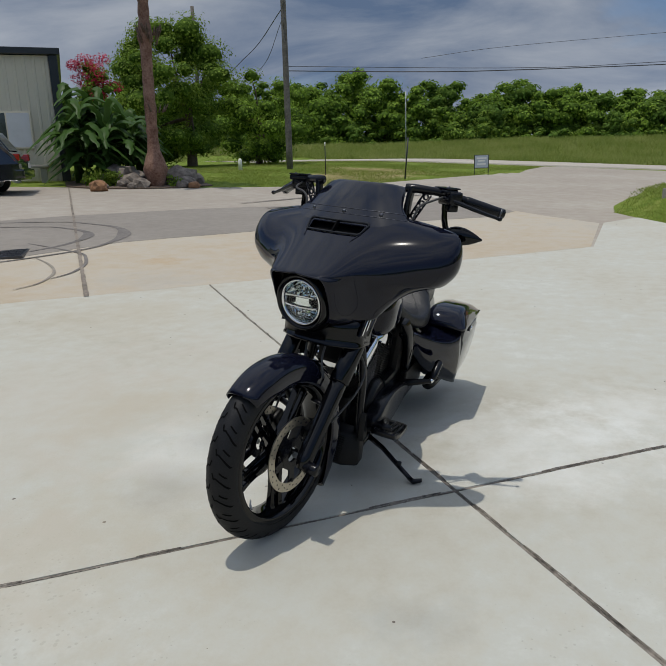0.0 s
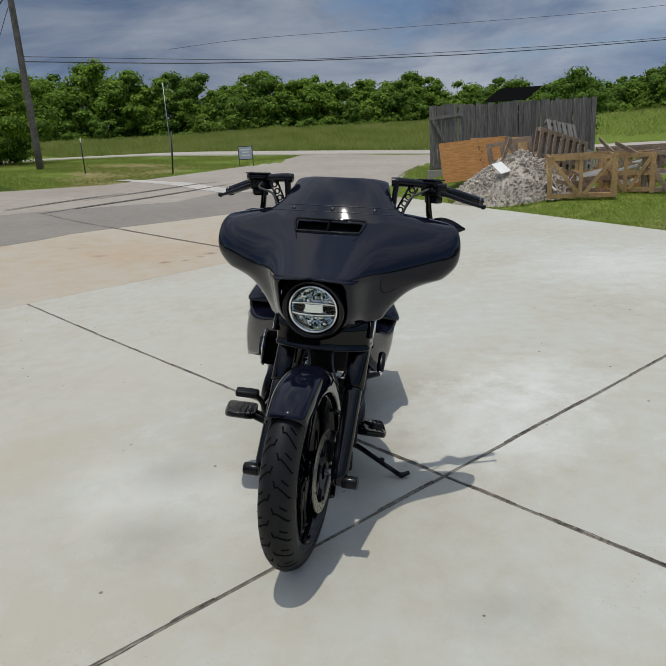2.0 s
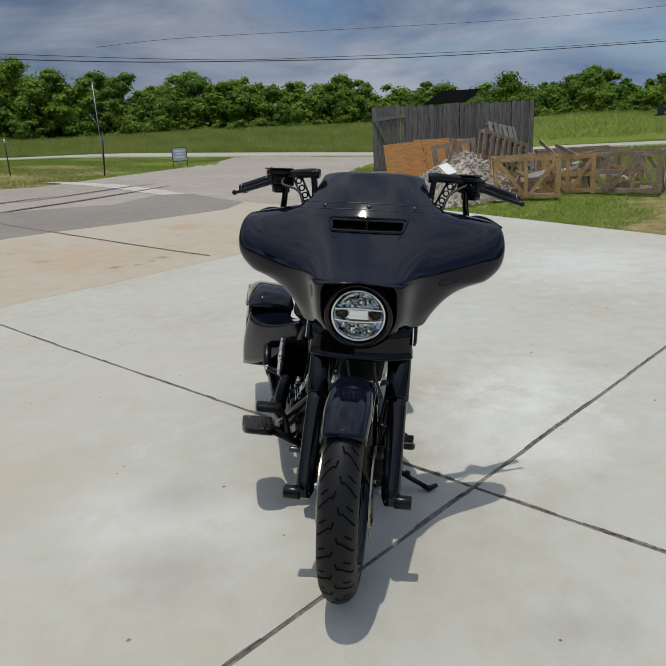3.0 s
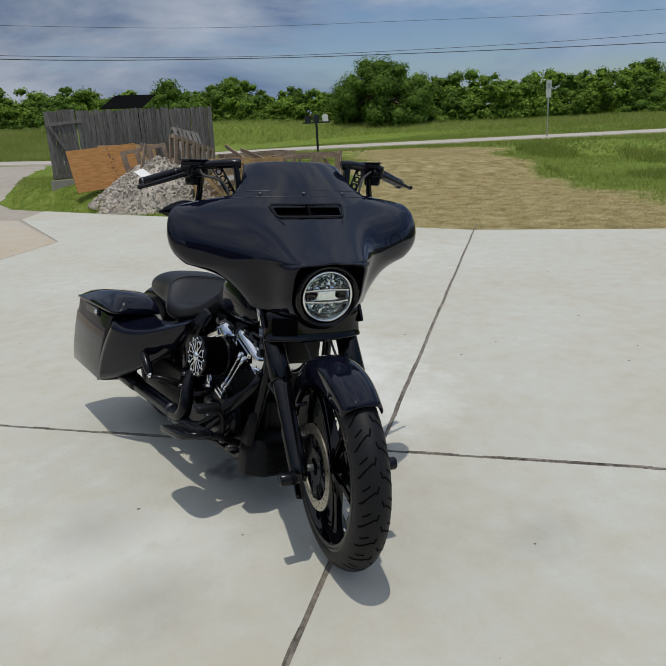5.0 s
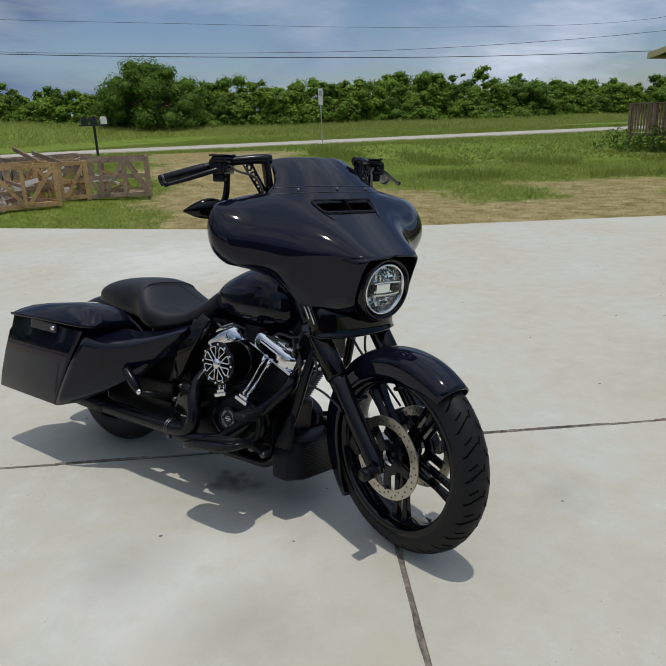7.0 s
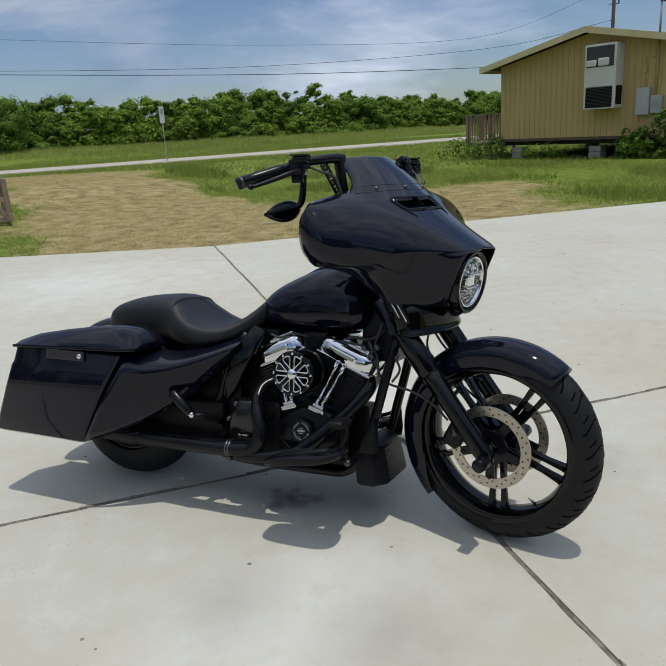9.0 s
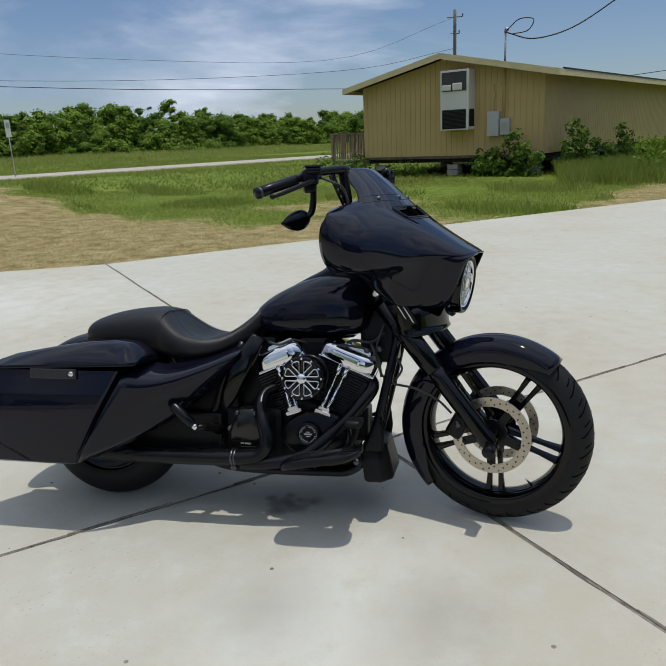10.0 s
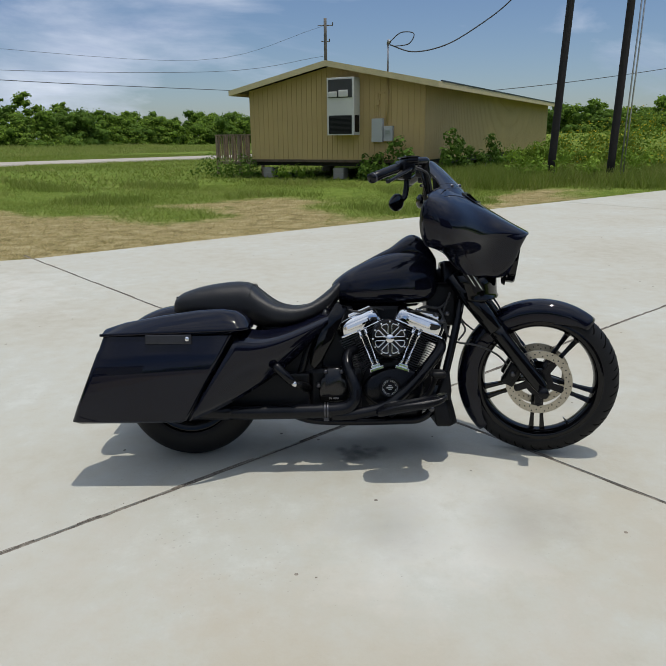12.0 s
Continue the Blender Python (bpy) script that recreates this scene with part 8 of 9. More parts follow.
for k, (y, mat) in enumerate(((-0.45, M_DKTRIM), (0.0, M_DKTRIM), (0.48, M_WHITE))):
    bm = bmesh.new()
    ring = lambda x: [Vector((x, y - 0.15, 1.42)), Vector((x, y - 0.15, 1.65))] + [Vector((x, y + 0.15 * math.cos(a), 1.65 + 0.15 * math.sin(a))) for a in np.linspace(math.pi * 0.85, math.pi * 0.15, 7)] + [Vector((x, y + 0.15, 1.65)), Vector((x, y + 0.15, 1.42))]
    loft(bm, [ring(-0.28), ring(0.30)])
    bxo = part("box", fix(bm), mat, mbx, "white mailbox" if k == 2 else "black mailbox", smooth=False)
    bm = bmesh.new()
    tube(bm, [(0.02, y + 0.165, 1.6), (0.02, y + 0.165, 1.8)], 0.012, 6)
    part("flag", bm, M_RED, bxo)
bm = bmesh.new()
tube(bm, [(0, 0, -0.1), (0, 0, 0.42), (0, 0, 0.50)], [0.09, 0.09, 0.04], 10)
put("utility_stub", bm, M_WHITE, "short white plastic utility stub in the lawn", "utility marker", Matrix.Translation((-24.9, -15.75, float(high(-24.9, -15.75)))), smooth=True)
bm = one_box(-0.45, 0.45, -0.22, 0.22, -0.02, 0.012, 0.004)
for k in range(12):
    box(bm, -0.40 + k * 0.07, -0.37 + k * 0.07, -0.19, 0.19, 0.010, 0.018)
put("storm_drain", bm, M_DARKSTEEL, "dark steel storm drain grate in the pavement", "drain", Matrix.Translation((-3.6, -7.1, float(high(-3.6, -7.1)))) @ pose(0, 0, 0, 0, 0, 40), kind="structure")
# tyre marks on the old pavement: loops of a spinning wheel and two long skids
def ribbon(name, line, widths, mat, label, category, samples=60, lift=0.004, rag=0.0, seed=1):
    bm = bmesh.new()
    rr = random.Random(seed)
    P_ = [np.array(p_) for p_ in spline(line, samples)]
    W_ = np.interp(np.linspace(0, 1, samples), np.linspace(0, 1, len(widths)), widths)
    rows = []
    for i, p_ in enumerate(P_):
        d = P_[min(i + 1, samples - 1)] - P_[max(i - 1, 0)]
        nn = np.array((-d[1], d[0])) / np.hypot(*d)
        row = []
        for q in (-1, 1):
            x, y = p_ + nn * q * (W_[i] / 2 + rag * rr.uniform(-1, 1))
            row.append(Vector((x, y, float(high(x, y)) + lift)))
        rows.append(row)
    loft(bm, rows, False, False)
    return put(name, bm, mat, label, category, kind="structure")


ribbon("skid_mark", [(-5.0, -10.9), (-6.53, -9.2), (-6.70, -8.4), (-6.55, -7.6), (-5.95, -6.95), (-5.15, -6.56), (-4.3, -6.43), (-3.0, -6.70), (-1.8, -7.2)], [0.05, 0.06, 0.07, 0.12, 0.26, 0.09, 0.06, 0.05, 0.05], M_SKID, "dark curved rubber skid mark on the pavement", "skid mark")
ribbon("skid_mark", [(-4.9, -10.1), (-5.90, -8.9), (-6.0, -8.3), (-5.86, -7.75), (-5.5, -7.36), (-4.9, -7.08), (-4.2, -6.98), (-3.4, -7.05)], [0.05, 0.06, 0.08, 0.12, 0.22, 0.09, 0.06, 0.05], M_SKID, "dark curved rubber skid mark on the pavement", "skid mark")
ribbon("skid_mark", [(-4.4, -7.6), (-4.22, -6.7), (-4.08, -6.2), (-3.8, -5.86), (-3.4, -5.52), (-2.9, -5.28), (-2.5, -5.23)], [0.02, 0.04, 0.045, 0.05, 0.05, 0.04, 0.02], M_SKID, "thin curved rubber mark on the apron", "skid mark")
ribbon("skid_mark", [(-3.5, -6.5), (-3.23, -5.99), (-2.9, -5.57), (-2.59, -5.33), (-2.2, -5.15), (-1.84, -5.14)], [0.02, 0.035, 0.04, 0.04, 0.03, 0.02], M_SKIDPALE, "faint curved rubber mark on the apron", "skid mark")
ribbon("skid_mark", [(-11.6, -7.9), (-13.0, -7.45), (-14.3, -7.0), (-15.58, -6.46)], [0.05, 0.10, 0.11, 0.03], M_SKID, "long straight dark skid mark on the pavement", "skid mark", lift=0.006)
ribbon("skid_mark", [(-13.7, -6.9), (-15.85, -6.07), (-18.0, -5.3), (-19.6, -4.55)], [0.03, 0.11, 0.11, 0.03], M_SKID, "long straight dark skid mark on the pavement", "skid mark", lift=0.006)
ribbon("skid_mark", [(-10.9, -6.75), (-12.3, -6.25), (-14.0, -5.55), (-16.45, -4.68), (-18.8, -3.95)], [0.04, 0.12, 0.13, 0.11, 0.03], M_SKID, "long straight dark skid mark on the pavement", "skid mark", lift=0.006)
ribbon("pavement_seam", [(-14.4, -16.3), (-11.7, -13.65), (-7.68, -9.74), (-3.47, -5.65), (-1.9, -4.12)], [0.035, 0.04, 0.045, 0.05, 0.05], M_SEAM, "long dark seam across the old pavement", "seam", 220, 0.004, 0.006, 4)
ribbon("pavement_seam", [(-11.15, -6.93), (-9.65, -5.42), (-8.6, -4.2), (-7.3, -2.8), (-5.7, -1.24)], [0.03, 0.035, 0.035, 0.035, 0.03], M_SEAM, "dark seam across the tan apron", "seam", 160, 0.004, 0.005, 5)
ribbon("worn_paint", [(-20.4, -8.2), (-18.85, -5.9), (-16.8, -4.2), (-14.2, -2.2)], [0.5, 0.9, 0.8, 0.5], M_WORNPALE, "pale worn band across the lot", "pavement", 60, -0.004, 0.08, 6)

# ---- shop, parked car, planting ----
sx, sy = -14.9, -17.0
sz = float(high(sx, sy))
SM = Matrix.Translation((sx, sy, sz)) @ pose(0, 0, 0, 0, 0, -46)
shop = root("shop_building", SM, "beige ribbed metal shop building with dark green trim", "building")
bm = bmesh.new()
xs = []
for k in range(40):
    x = k * 0.3
    xs += [(x, 0.0), (x + 0.10, 0.0), (x + 0.125, 0.014), (x + 0.175, 0.014), (x + 0.20, 0.0)]
loft(bm, [[Vector((x, y, z)) for x, y in xs] for z in (-0.4, 4.07)], False, False)
part("wall", fix(bm), M_METALWALL, shop, "beige ribbed metal panels", smooth=False)
part("wall", one_box(-0.02, 12, -9.0, -0.04, -0.4, 4.05), M_METALWALL, shop, "", smooth=False)
part("corner_trim", one_box(-0.30, -0.025, -0.28, 0.10, -0.4, 4.08, 0.01), M_DKTRIM, shop, "dark corner trim and downpipe", smooth=False)
part("roof_edge", one_box(-0.40, 12, -9.1, 0.20, 4.09, 4.30, 0.02), M_DKTRIM, shop, "dark roof edge", smooth=False)
win = root("window_1", SM @ Matrix.Translation((0.80, 0.06, 1.15)), "white-blinded sliding window in the metal wall", "window", kind="structure")
part("window_frame", one_box(-0.06, 1.50, -0.05, 0.03, -0.06, 1.16, 0.01), M_METALWALL, win, smooth=False)
part("pane", one_box(0.0, 0.70, 0.031, 0.036, 0.0, 1.1), M_BLIND, win, "pane with white blind", smooth=False)
part("pane", one_box(0.74, 1.44, 0.031, 0.036, 0.0, 1.1), M_WINDOW, win, "dark pane", smooth=False)
bx_ = put("stone_bench", one_box(-0.6, 0.6, -0.25, 0.25, 0.45, 0.55, 0.03), M_BLOCK, "low tan stone bench by the wall", "bench", SM @ Matrix.Translation((0.95, 0.7, 0)))
for x in (-0.42, 0.42):
    part("leg", one_box(x - 0.1, x + 0.1, -0.18, 0.18, -0.05, 0.45, 0.02), M_BLOCK, bx_, smooth=False)

# parked dark SUV, only its tail in view
car = root("parked_suv", Matrix.Translation((-10.85, -14.3, float(high(-10.8, -14.3)))) @ pose(0, 0, 0, 0, 0, -52), "dark grey parked SUV beside the shop", "car")
prof = [(0.00, 0.45), (0.02, 0.80), (0.10, 1.00), (0.28, 1.16), (0.62, 1.66), (0.95, 1.74), (2.60, 1.74), (3.35, 1.12), (4.45, 1.00), (4.65, 0.75), (4.66, 0.40), (0.02, 0.36)]
bm = bmesh.new()
rows = []
for y, k, sh in ((-0.90, 0.94, 0.04), (-0.93, 1.0, 0.0), (0.93, 1.0, 0.0), (0.90, 0.94, 0.04)):
    rows.append([Vector((x, y * (0.84 if z > 1.2 else 1.0), z)) for x, z in prof])
loft(bm, rows)
bevel_mod(part("body", fix(bm), M_CARPAINT, car, "dark metallic body", smooth=False), 0.05, 3)
part("side_window", one_box(0.75, 2.75, -0.80, 0.80, 1.20, 1.62, 0.05), M_WINDOW, car, "dark tinted glass", smooth=False)
bm = bmesh.new()
loft(bm, [[Vector((0.24, -0.66, 1.15)), Vector((0.24, 0.66, 1.15)), Vector((0.30, 0.66, 1.17)), Vector((0.30, -0.66, 1.17))], [Vector((0.57, -0.58, 1.60)), Vector((0.57, 0.58, 1.60)), Vector((0.63, 0.58, 1.60)), Vector((0.63, -0.58, 1.60))]])
part("rear_window", fix(bm), M_WINDOW, car, "dark rear glass", smooth=False)
for y in (-0.80, 0.80):
    part("tail_lamp", one_box(-0.004, 0.14, y - 0.10, y + 0.10, 0.88, 1.06, 0.02), M_RED, car, "red tail lamp", smooth=False)
part("bumper", one_box(-0.09, 0.14, -0.92, 0.92, 0.42, 0.66, 0.05), M_CARPAINT, car, smooth=False)
part("number_plate", one_box(-0.105, -0.092, -0.16, 0.16, 0.68, 0.83), M_ACWHITE, car, "pale plain plate", smooth=False)
for x in (0.95, 3.75):
    for y in (-0.82, 0.82):
        wh = part("wheel", fix(lathe(bmesh.new(), [(0.0, -0.11), (0.33, -0.11), (0.37, -0.06), (0.37, 0.06), (0.33, 0.11), (0.0, 0.11)], (x, y, 0.37), n_=32)), M_RUBBER, car, "black tyre")
        part("rim", fix(lathe(bmesh.new(), [(0.0, -0.118), (0.22, -0.118), (0.23, -0.10), (0.23, 0.10), (0.22, 0.118), (0.0, 0.118)], (x, y, 0.37), n_=24)), M_GALV, wh, "grey alloy rim")



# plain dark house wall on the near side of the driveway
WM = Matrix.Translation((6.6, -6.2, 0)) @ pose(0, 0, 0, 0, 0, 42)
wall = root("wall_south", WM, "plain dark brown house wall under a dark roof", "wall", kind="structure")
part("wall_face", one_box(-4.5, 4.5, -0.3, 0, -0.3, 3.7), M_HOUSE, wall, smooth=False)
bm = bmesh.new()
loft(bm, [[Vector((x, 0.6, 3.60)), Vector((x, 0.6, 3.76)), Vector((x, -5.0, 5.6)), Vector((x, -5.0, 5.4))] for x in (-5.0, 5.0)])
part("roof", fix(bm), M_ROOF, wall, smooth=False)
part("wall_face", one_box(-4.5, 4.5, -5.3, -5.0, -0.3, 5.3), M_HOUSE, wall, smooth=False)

# ---- trees, woods and grass ----


def leafy_thing(name, blobs, per_area, size, mat, label, category, seed, trunk=None, kind="", group="", long=1.5, fill=0.35):
    """Crown of leaves on a trunk with limbs; trunk: (x, y, z0, top, radius)."""
    me = leaf_mesh(name + "_crown", blobs, per_area, size, mat, seed, fill=fill, long=long)
    if trunk is None:
        return tagged(new(name, me), label, category, group, kind)
    x, y, z0, z1, r = trunk
    bm = bmesh.new()
    rr = random.Random(seed)
    tube(bm, [(x, y, z0 - 0.2), (x + rr.uniform(-0.1, 0.1), y, z0 + 0.3 * (z1 - z0)), (x + rr.uniform(-0.2, 0.2), y + rr.uniform(-0.2, 0.2), z1)], [r * 1.4, r, r * 0.6], 10, 12)
    for b in blobs[:9]:
        s_ = Vector((x, y, z0 + (z1 - z0) * rr.uniform(0.5, 0.95)))
        e = Vector(b[:3])
        m_ = s_.lerp(e, 0.5) + Vector((rr.uniform(-0.2, 0.2), rr.uniform(-0.2, 0.2), 0.2))
        tube(bm, [s_, m_, e], [r * 0.5, r * 0.32, r * 0.1], 7, 8)
    ob = root(name, Matrix.Translation((0, 0, 0)), label, category, group, kind)
    part("trunk", fix(bm), M_BARK, ob, "brown trunk and limbs")
    cr = new("crown", me)
    cr.parent = ob
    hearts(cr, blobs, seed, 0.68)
    return ob


def crown_blobs(x, y, z0, z1, rx, n_, seed, rmin=0.16, rmax=0.34, low=0.0):
    rr = random.Random(seed)
    out = []
    h = z1 - z0
    for k in range(n_):
        u = rr.random()
        a = rr.uniform(0, 6.283)
        prof = math.sin(math.pi * (0.12 + 0.80 * u)) ** 0.8
        q = rx * prof * rr.random() ** 0.45
        s_ = rx * rr.uniform(rmin, rmax)
        out.append((x + q * math.cos(a), y + q * math.sin(a), z0 + h * (low + (1 - low) * u) - s_ * 0.3, s_ * 1.15, s_ * 1.15, s_ * 0.8))
    return out


# woods beyond the road: crowns of many clumps, each with an added dark core
rg = random.Random(21)
sets = {"tree": [], "dark": [], "bush": []}


def crown(x, y, zg, z1, rx, key, n_):
    """An uneven tree crown, or a shrub, as overlapping clumps, small ones at the top."""
    h = z1 - zg
    lean = rg.uniform(-0.5, 0.5)
    for k in range(n_):
        u = ((k + rg.random()) / n_) ** 0.8
        a = rg.uniform(0, 6.283)
        prof = math.sin(math.pi * min(1.0, 0.25 + 0.70 * u)) ** 0.6
        s_ = rx * rg.uniform(0.26, 0.52) * (1.1 - 0.42 * u)
        q = rx * prof * rg.random() ** 0.5
        sets[key].append((x + q * math.cos(a) + lean * u, y + q * math.sin(a), zg + h * (0.06 + 0.94 * u) - s_ * 0.7, s_ * rg.uniform(1.0, 1.4), s_ * rg.uniform(1.0, 1.4), s_ * rg.uniform(0.6, 0.95)))


az = -126.0
while az > -302:
    cx, sy_ = math.cos(radians(az)), math.sin(radians(az))
    r0, foot, top = (float(v) for v in woods_at(cx, sy_))
    tall = 1.13 * (top - foot)
    for row in range(3):
        r = r0 + 2.5 + row * 3.5 + rg.uniform(-1.5, 1.5)
        a2 = radians(az + math.degrees(rg.uniform(-1.2, 1.2) / r0))
        x, y = r * math.cos(a2), r * math.sin(a2)
        h = tall * (rg.uniform(0.50, 0.82), rg.uniform(0.68, 0.96), rg.uniform(0.78, 1.03))[row]
        crown(x, y, foot - 0.3, foot + h, rg.uniform(1.7, 3.1) * min(1.2, 0.5 + tall * 0.09), "dark" if rg.random() < 0.36 else "tree", (15, 16, 13)[row])
    for row in range(3):
        r = r0 + 1.0 - row * 1.7 + rg.uniform(-0.9, 0.9)
        a2 = radians(az + math.degrees(rg.uniform(-1.2, 1.2) / r0))
        x, y = r * math.cos(a2), r * math.sin(a2)
        if rg.random() < (1.0, 0.7, 0.3)[row]:
            zg = float(bank(x, y))
            crown(x, y, zg - 0.4, zg + tall * rg.uniform(0.25, 0.60) * (1 - 0.28 * row), rg.uniform(0.9, 1.9), "bush" if rg.random() < 0.70 else "dark", 7)
    az -= math.degrees(2.3 / r0)
for k, (nm, per, sz_, mat, lab) in {"tree": ("woods", 42, 0.235, M_LEAF, "green mixed woods beyond the road"), "dark": ("woods", 42, 0.235, M_LEAFDARK, "dark green trees in the far woods"), "bush": ("brush", 52, 0.200, M_LEAFLIGHT, "bright green brush in front of the woods")}.items():
    wd = tagged(new(nm, leaf_mesh(nm + "_" + k, sets[k], per, sz_, mat, len(k), flat=0.4, fill=0.2, long=1.1, loose=0.12)), lab, "woods", kind="stuff")
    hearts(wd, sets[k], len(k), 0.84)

# woods behind the camera, seen in reflections
blobs = []
for az in np.arange(62, -124, -2.4):
    for row in range(2):
        r = 70 + row * 6 + rg.uniform(-3, 3)
        x, y = r * math.cos(radians(az)), r * math.sin(radians(az))
        s_ = rg.uniform(2.0, 3.2)
        blobs.append((x, y, float(high(x, y)) + rg.uniform(2.0, 5.5), s_ * 1.4, s_ * 1.4, s_))
        blobs.append((x, y, float(high(x, y)) + 1.5, s_ * 1.4, s_ * 1.4, 2.2))
tagged(new("woods", leaf_mesh("woods_back", blobs, 4, 0.9, M_LEAF, 8)), "woods on the far side of the lot", "woods", kind="stuff")

def dome_blobs(x, y, z0, rx, h, n_, seed):
    """Clumps over a broad dome."""
    rr = random.Random(seed)
    out = []
    for k in range(n_):
        a, el = rr.uniform(0, 6.283), math.asin(rr.uniform(-0.25, 1.0))
        q, s_ = rr.uniform(0.62, 0.95), rx * rr.uniform(0.16, 0.30)
        out.append((x + rx * q * math.cos(el) * math.cos(a), y + rx * q * math.cos(el) * math.sin(a), z0 + h * q * math.sin(el), s_, s_, s_ * 0.8))
    return out


leafy_thing("oak_tree", dome_blobs(-57.0, 42.3, 2.6, 5.0, 5.0, 100, 4), 70, 0.15, M_LEAFDARK, "big round dark green oak beyond the road", "tree", 31, (-57.0, 42.3, 0, 5.0, 0.35))
leafy_thing("shade_tree", crown_blobs(-27.6, -21.3, 2.2, 8.4, 3.5, 84, 6, 0.15, 0.28), 190, 0.085, M_LEAFLIGHT, "leafy green shade tree on the lawn", "tree", 32, (-28.2, -20.7, 1.2, 5.5, 0.22))
leafy_thing("shade_tree", crown_blobs(-33.5, -19.5, 1.8, 6.4, 3.0, 46, 7, 0.18, 0.3), 130, 0.095, M_LEAF, "smaller tree behind the shade tree", "tree", 33, (-33.5, -19.5, 1.2, 4.5, 0.16))
leafy_thing("young_tree", crown_blobs(-26.5, 8.9, 0.8, 3.9, 1.5, 30, 9, 0.2, 0.36), 210, 0.075, M_LEAFDARK, "dark bushy tree behind the fence", "tree", 34, (-26.5, 8.9, 0, 2.5, 0.1))
# crape myrtle
mx_, my_ = -17.3, -17.2
mz = float(high(mx_, my_))
leafy_thing("crape_myrtle", crown_blobs(mx_, my_, mz + 1.2, mz + 4.0, 1.5, 34, 12), 200, 0.065, M_LEAF, "crape myrtle with red blossom", "tree", 35, (mx_, my_, mz, mz + 2.2, 0.08))
cm = bpy.data.objects["crape_myrtle"]
fl = new("blossom", leaf_mesh("blossom", crown_blobs(mx_ + 0.3, my_ + 0.2, mz + 2.9, mz + 4.3, 1.0, 26, 13, 0.16, 0.28), 800, 0.050, M_FLOWER, 36, long=1.0))
fl.parent = cm
tagged(fl, "clusters of red flowers")


# banana clump
def banana(x, y, z, h, seed):
    rr = random.Random(seed)
    b = root("banana_plant", Matrix.Translation((x, y, z)), "banana plant with long arching tattered leaves", "plant", "banana clump")
    bm = bmesh.new()
    tube(bm, [(0, 0, -0.1), (rr.uniform(-0.1, 0.1), 0, h * 0.5)], [0.09, 0.05], 8)
    part("stem", fix(bm), M_BANANA, b, "thick green stem")
    for k in range(26):
        a = rr.uniform(0, 6.283)
        L = rr.uniform(1.5, 2.8)
        z0 = h * rr.uniform(0.12, 0.5)
        up = rr.uniform(0.35, 1.25)
        out_ = rr.uniform(0.32, 0.68)
        bm = bmesh.new()
        rows = []
        for u in np.linspace(0, 1, 17):
            q = L * out_ * (0.25 * u + 0.75 * u * u) + 0.05
            zz = z0 + L * (1.45 * up * u - (0.85 * up + 0.45) * u * u)
            w = 0.150 * math.sin(math.pi * min(1, 0.10 + 0.88 * u)) ** 0.7 * (1 if u > 0.12 else 0.2) + 0.008
            wob = 0.04 * math.sin(u * 31 + k * 2)
            c = Vector((q * math.cos(a), q * math.sin(a), zz))
            s_ = Vector((-math.sin(a), math.cos(a), 0))
            rows.append([c - s_ * (w + wob) + Vector((0, 0, -0.55 * w)), c, c + s_ * (w - wob) + Vector((0, 0, -0.55 * w))])
        loft(bm, rows, False, False)
        part("leaf", fix(bm), M_BANANA, b)


for k, (x, y, h) in enumerate(((-14.6, -14.6, 3.4), (-15.3, -15.5, 3.9), (-14.2, -15.6, 3.2), (-15.6, -14.7, 3.0), (-16.2, -15.0, 3.3), (-14.9, -14.0, 2.6), (-16.0, -16.0, 3.8), (-13.9, -14.9, 2.8), (-15.0, -16.3, 3.6))):
    banana(x, y, float(high(x, y)), h, 50 + k)

# palm
px_, py_ = -14.6, -12.75
pz_ = float(high(px_, py_))
palm = root("palm_tree", Matrix.Translation((px_, py_, pz_)), "tall palm with rough brown trunk and swollen base", "palm tree")
bm = bmesh.new()
rr = random.Random(7)
pts, rad = [], []
for u in np.linspace(0, 1, 60):
    z = -0.2 + 8.8 * u
    r = 0.185 + 0.20 * math.exp(-((z - 0.55) / 0.42) ** 2) + 0.07 * math.exp(-((z - 4.55) / 0.25) ** 2) - 0.03 * u
    pts.append((-0.20 * u + 0.05 * math.sin(u * 5), -0.05 * u, z))
    rad.append(r + 0.012 * math.sin(z * 26) + rr.uniform(-0.008, 0.008))
tube(bm, pts, rad, 18)
part("trunk", fix(bm), M_PALM, palm, "ringed brown trunk")
for k in range(34):
    bm = bmesh.new()
    a, zz = rr.uniform(0, 6.283), rr.choice([4.4, 4.5, 4.6, 4.7, 2.4])
    c = Vector((-0.15 + 0.26 * math.cos(a), 0.08 + 0.26 * math.sin(a), zz))
    tube(bm, [c - Vector((0, 0, 0.1)), c + Vector((0.14 * math.cos(a), 0.14 * math.sin(a), 0.14))], [0.04, 0.012], 6)
    part("frond_stub", fix(bm), M_BARK, palm)
for k in range(16):
    a = k * 2.4
    bm = bmesh.new()
    rows = []
    for u in np.linspace(0, 1, 9):
        c = Vector((-0.3 + 2.0 * u * math.cos(a), 0.16 + 2.0 * u * math.sin(a), 8.6 + 1.2 * u - 2.0 * u * u * (0.6 + 0.4 * (k % 3))))
        s_ = Vector((-math.sin(a), math.cos(a), 0)) * (0.35 * math.sin(math.pi * (0.1 + 0.85 * u)))
        rows.append([c - s_ - Vector((0, 0, 0.1)), c, c + s_ - Vector((0, 0, 0.1))])
    loft(bm, rows, False, False)
    part("frond", fix(bm), M_BANANA, palm)


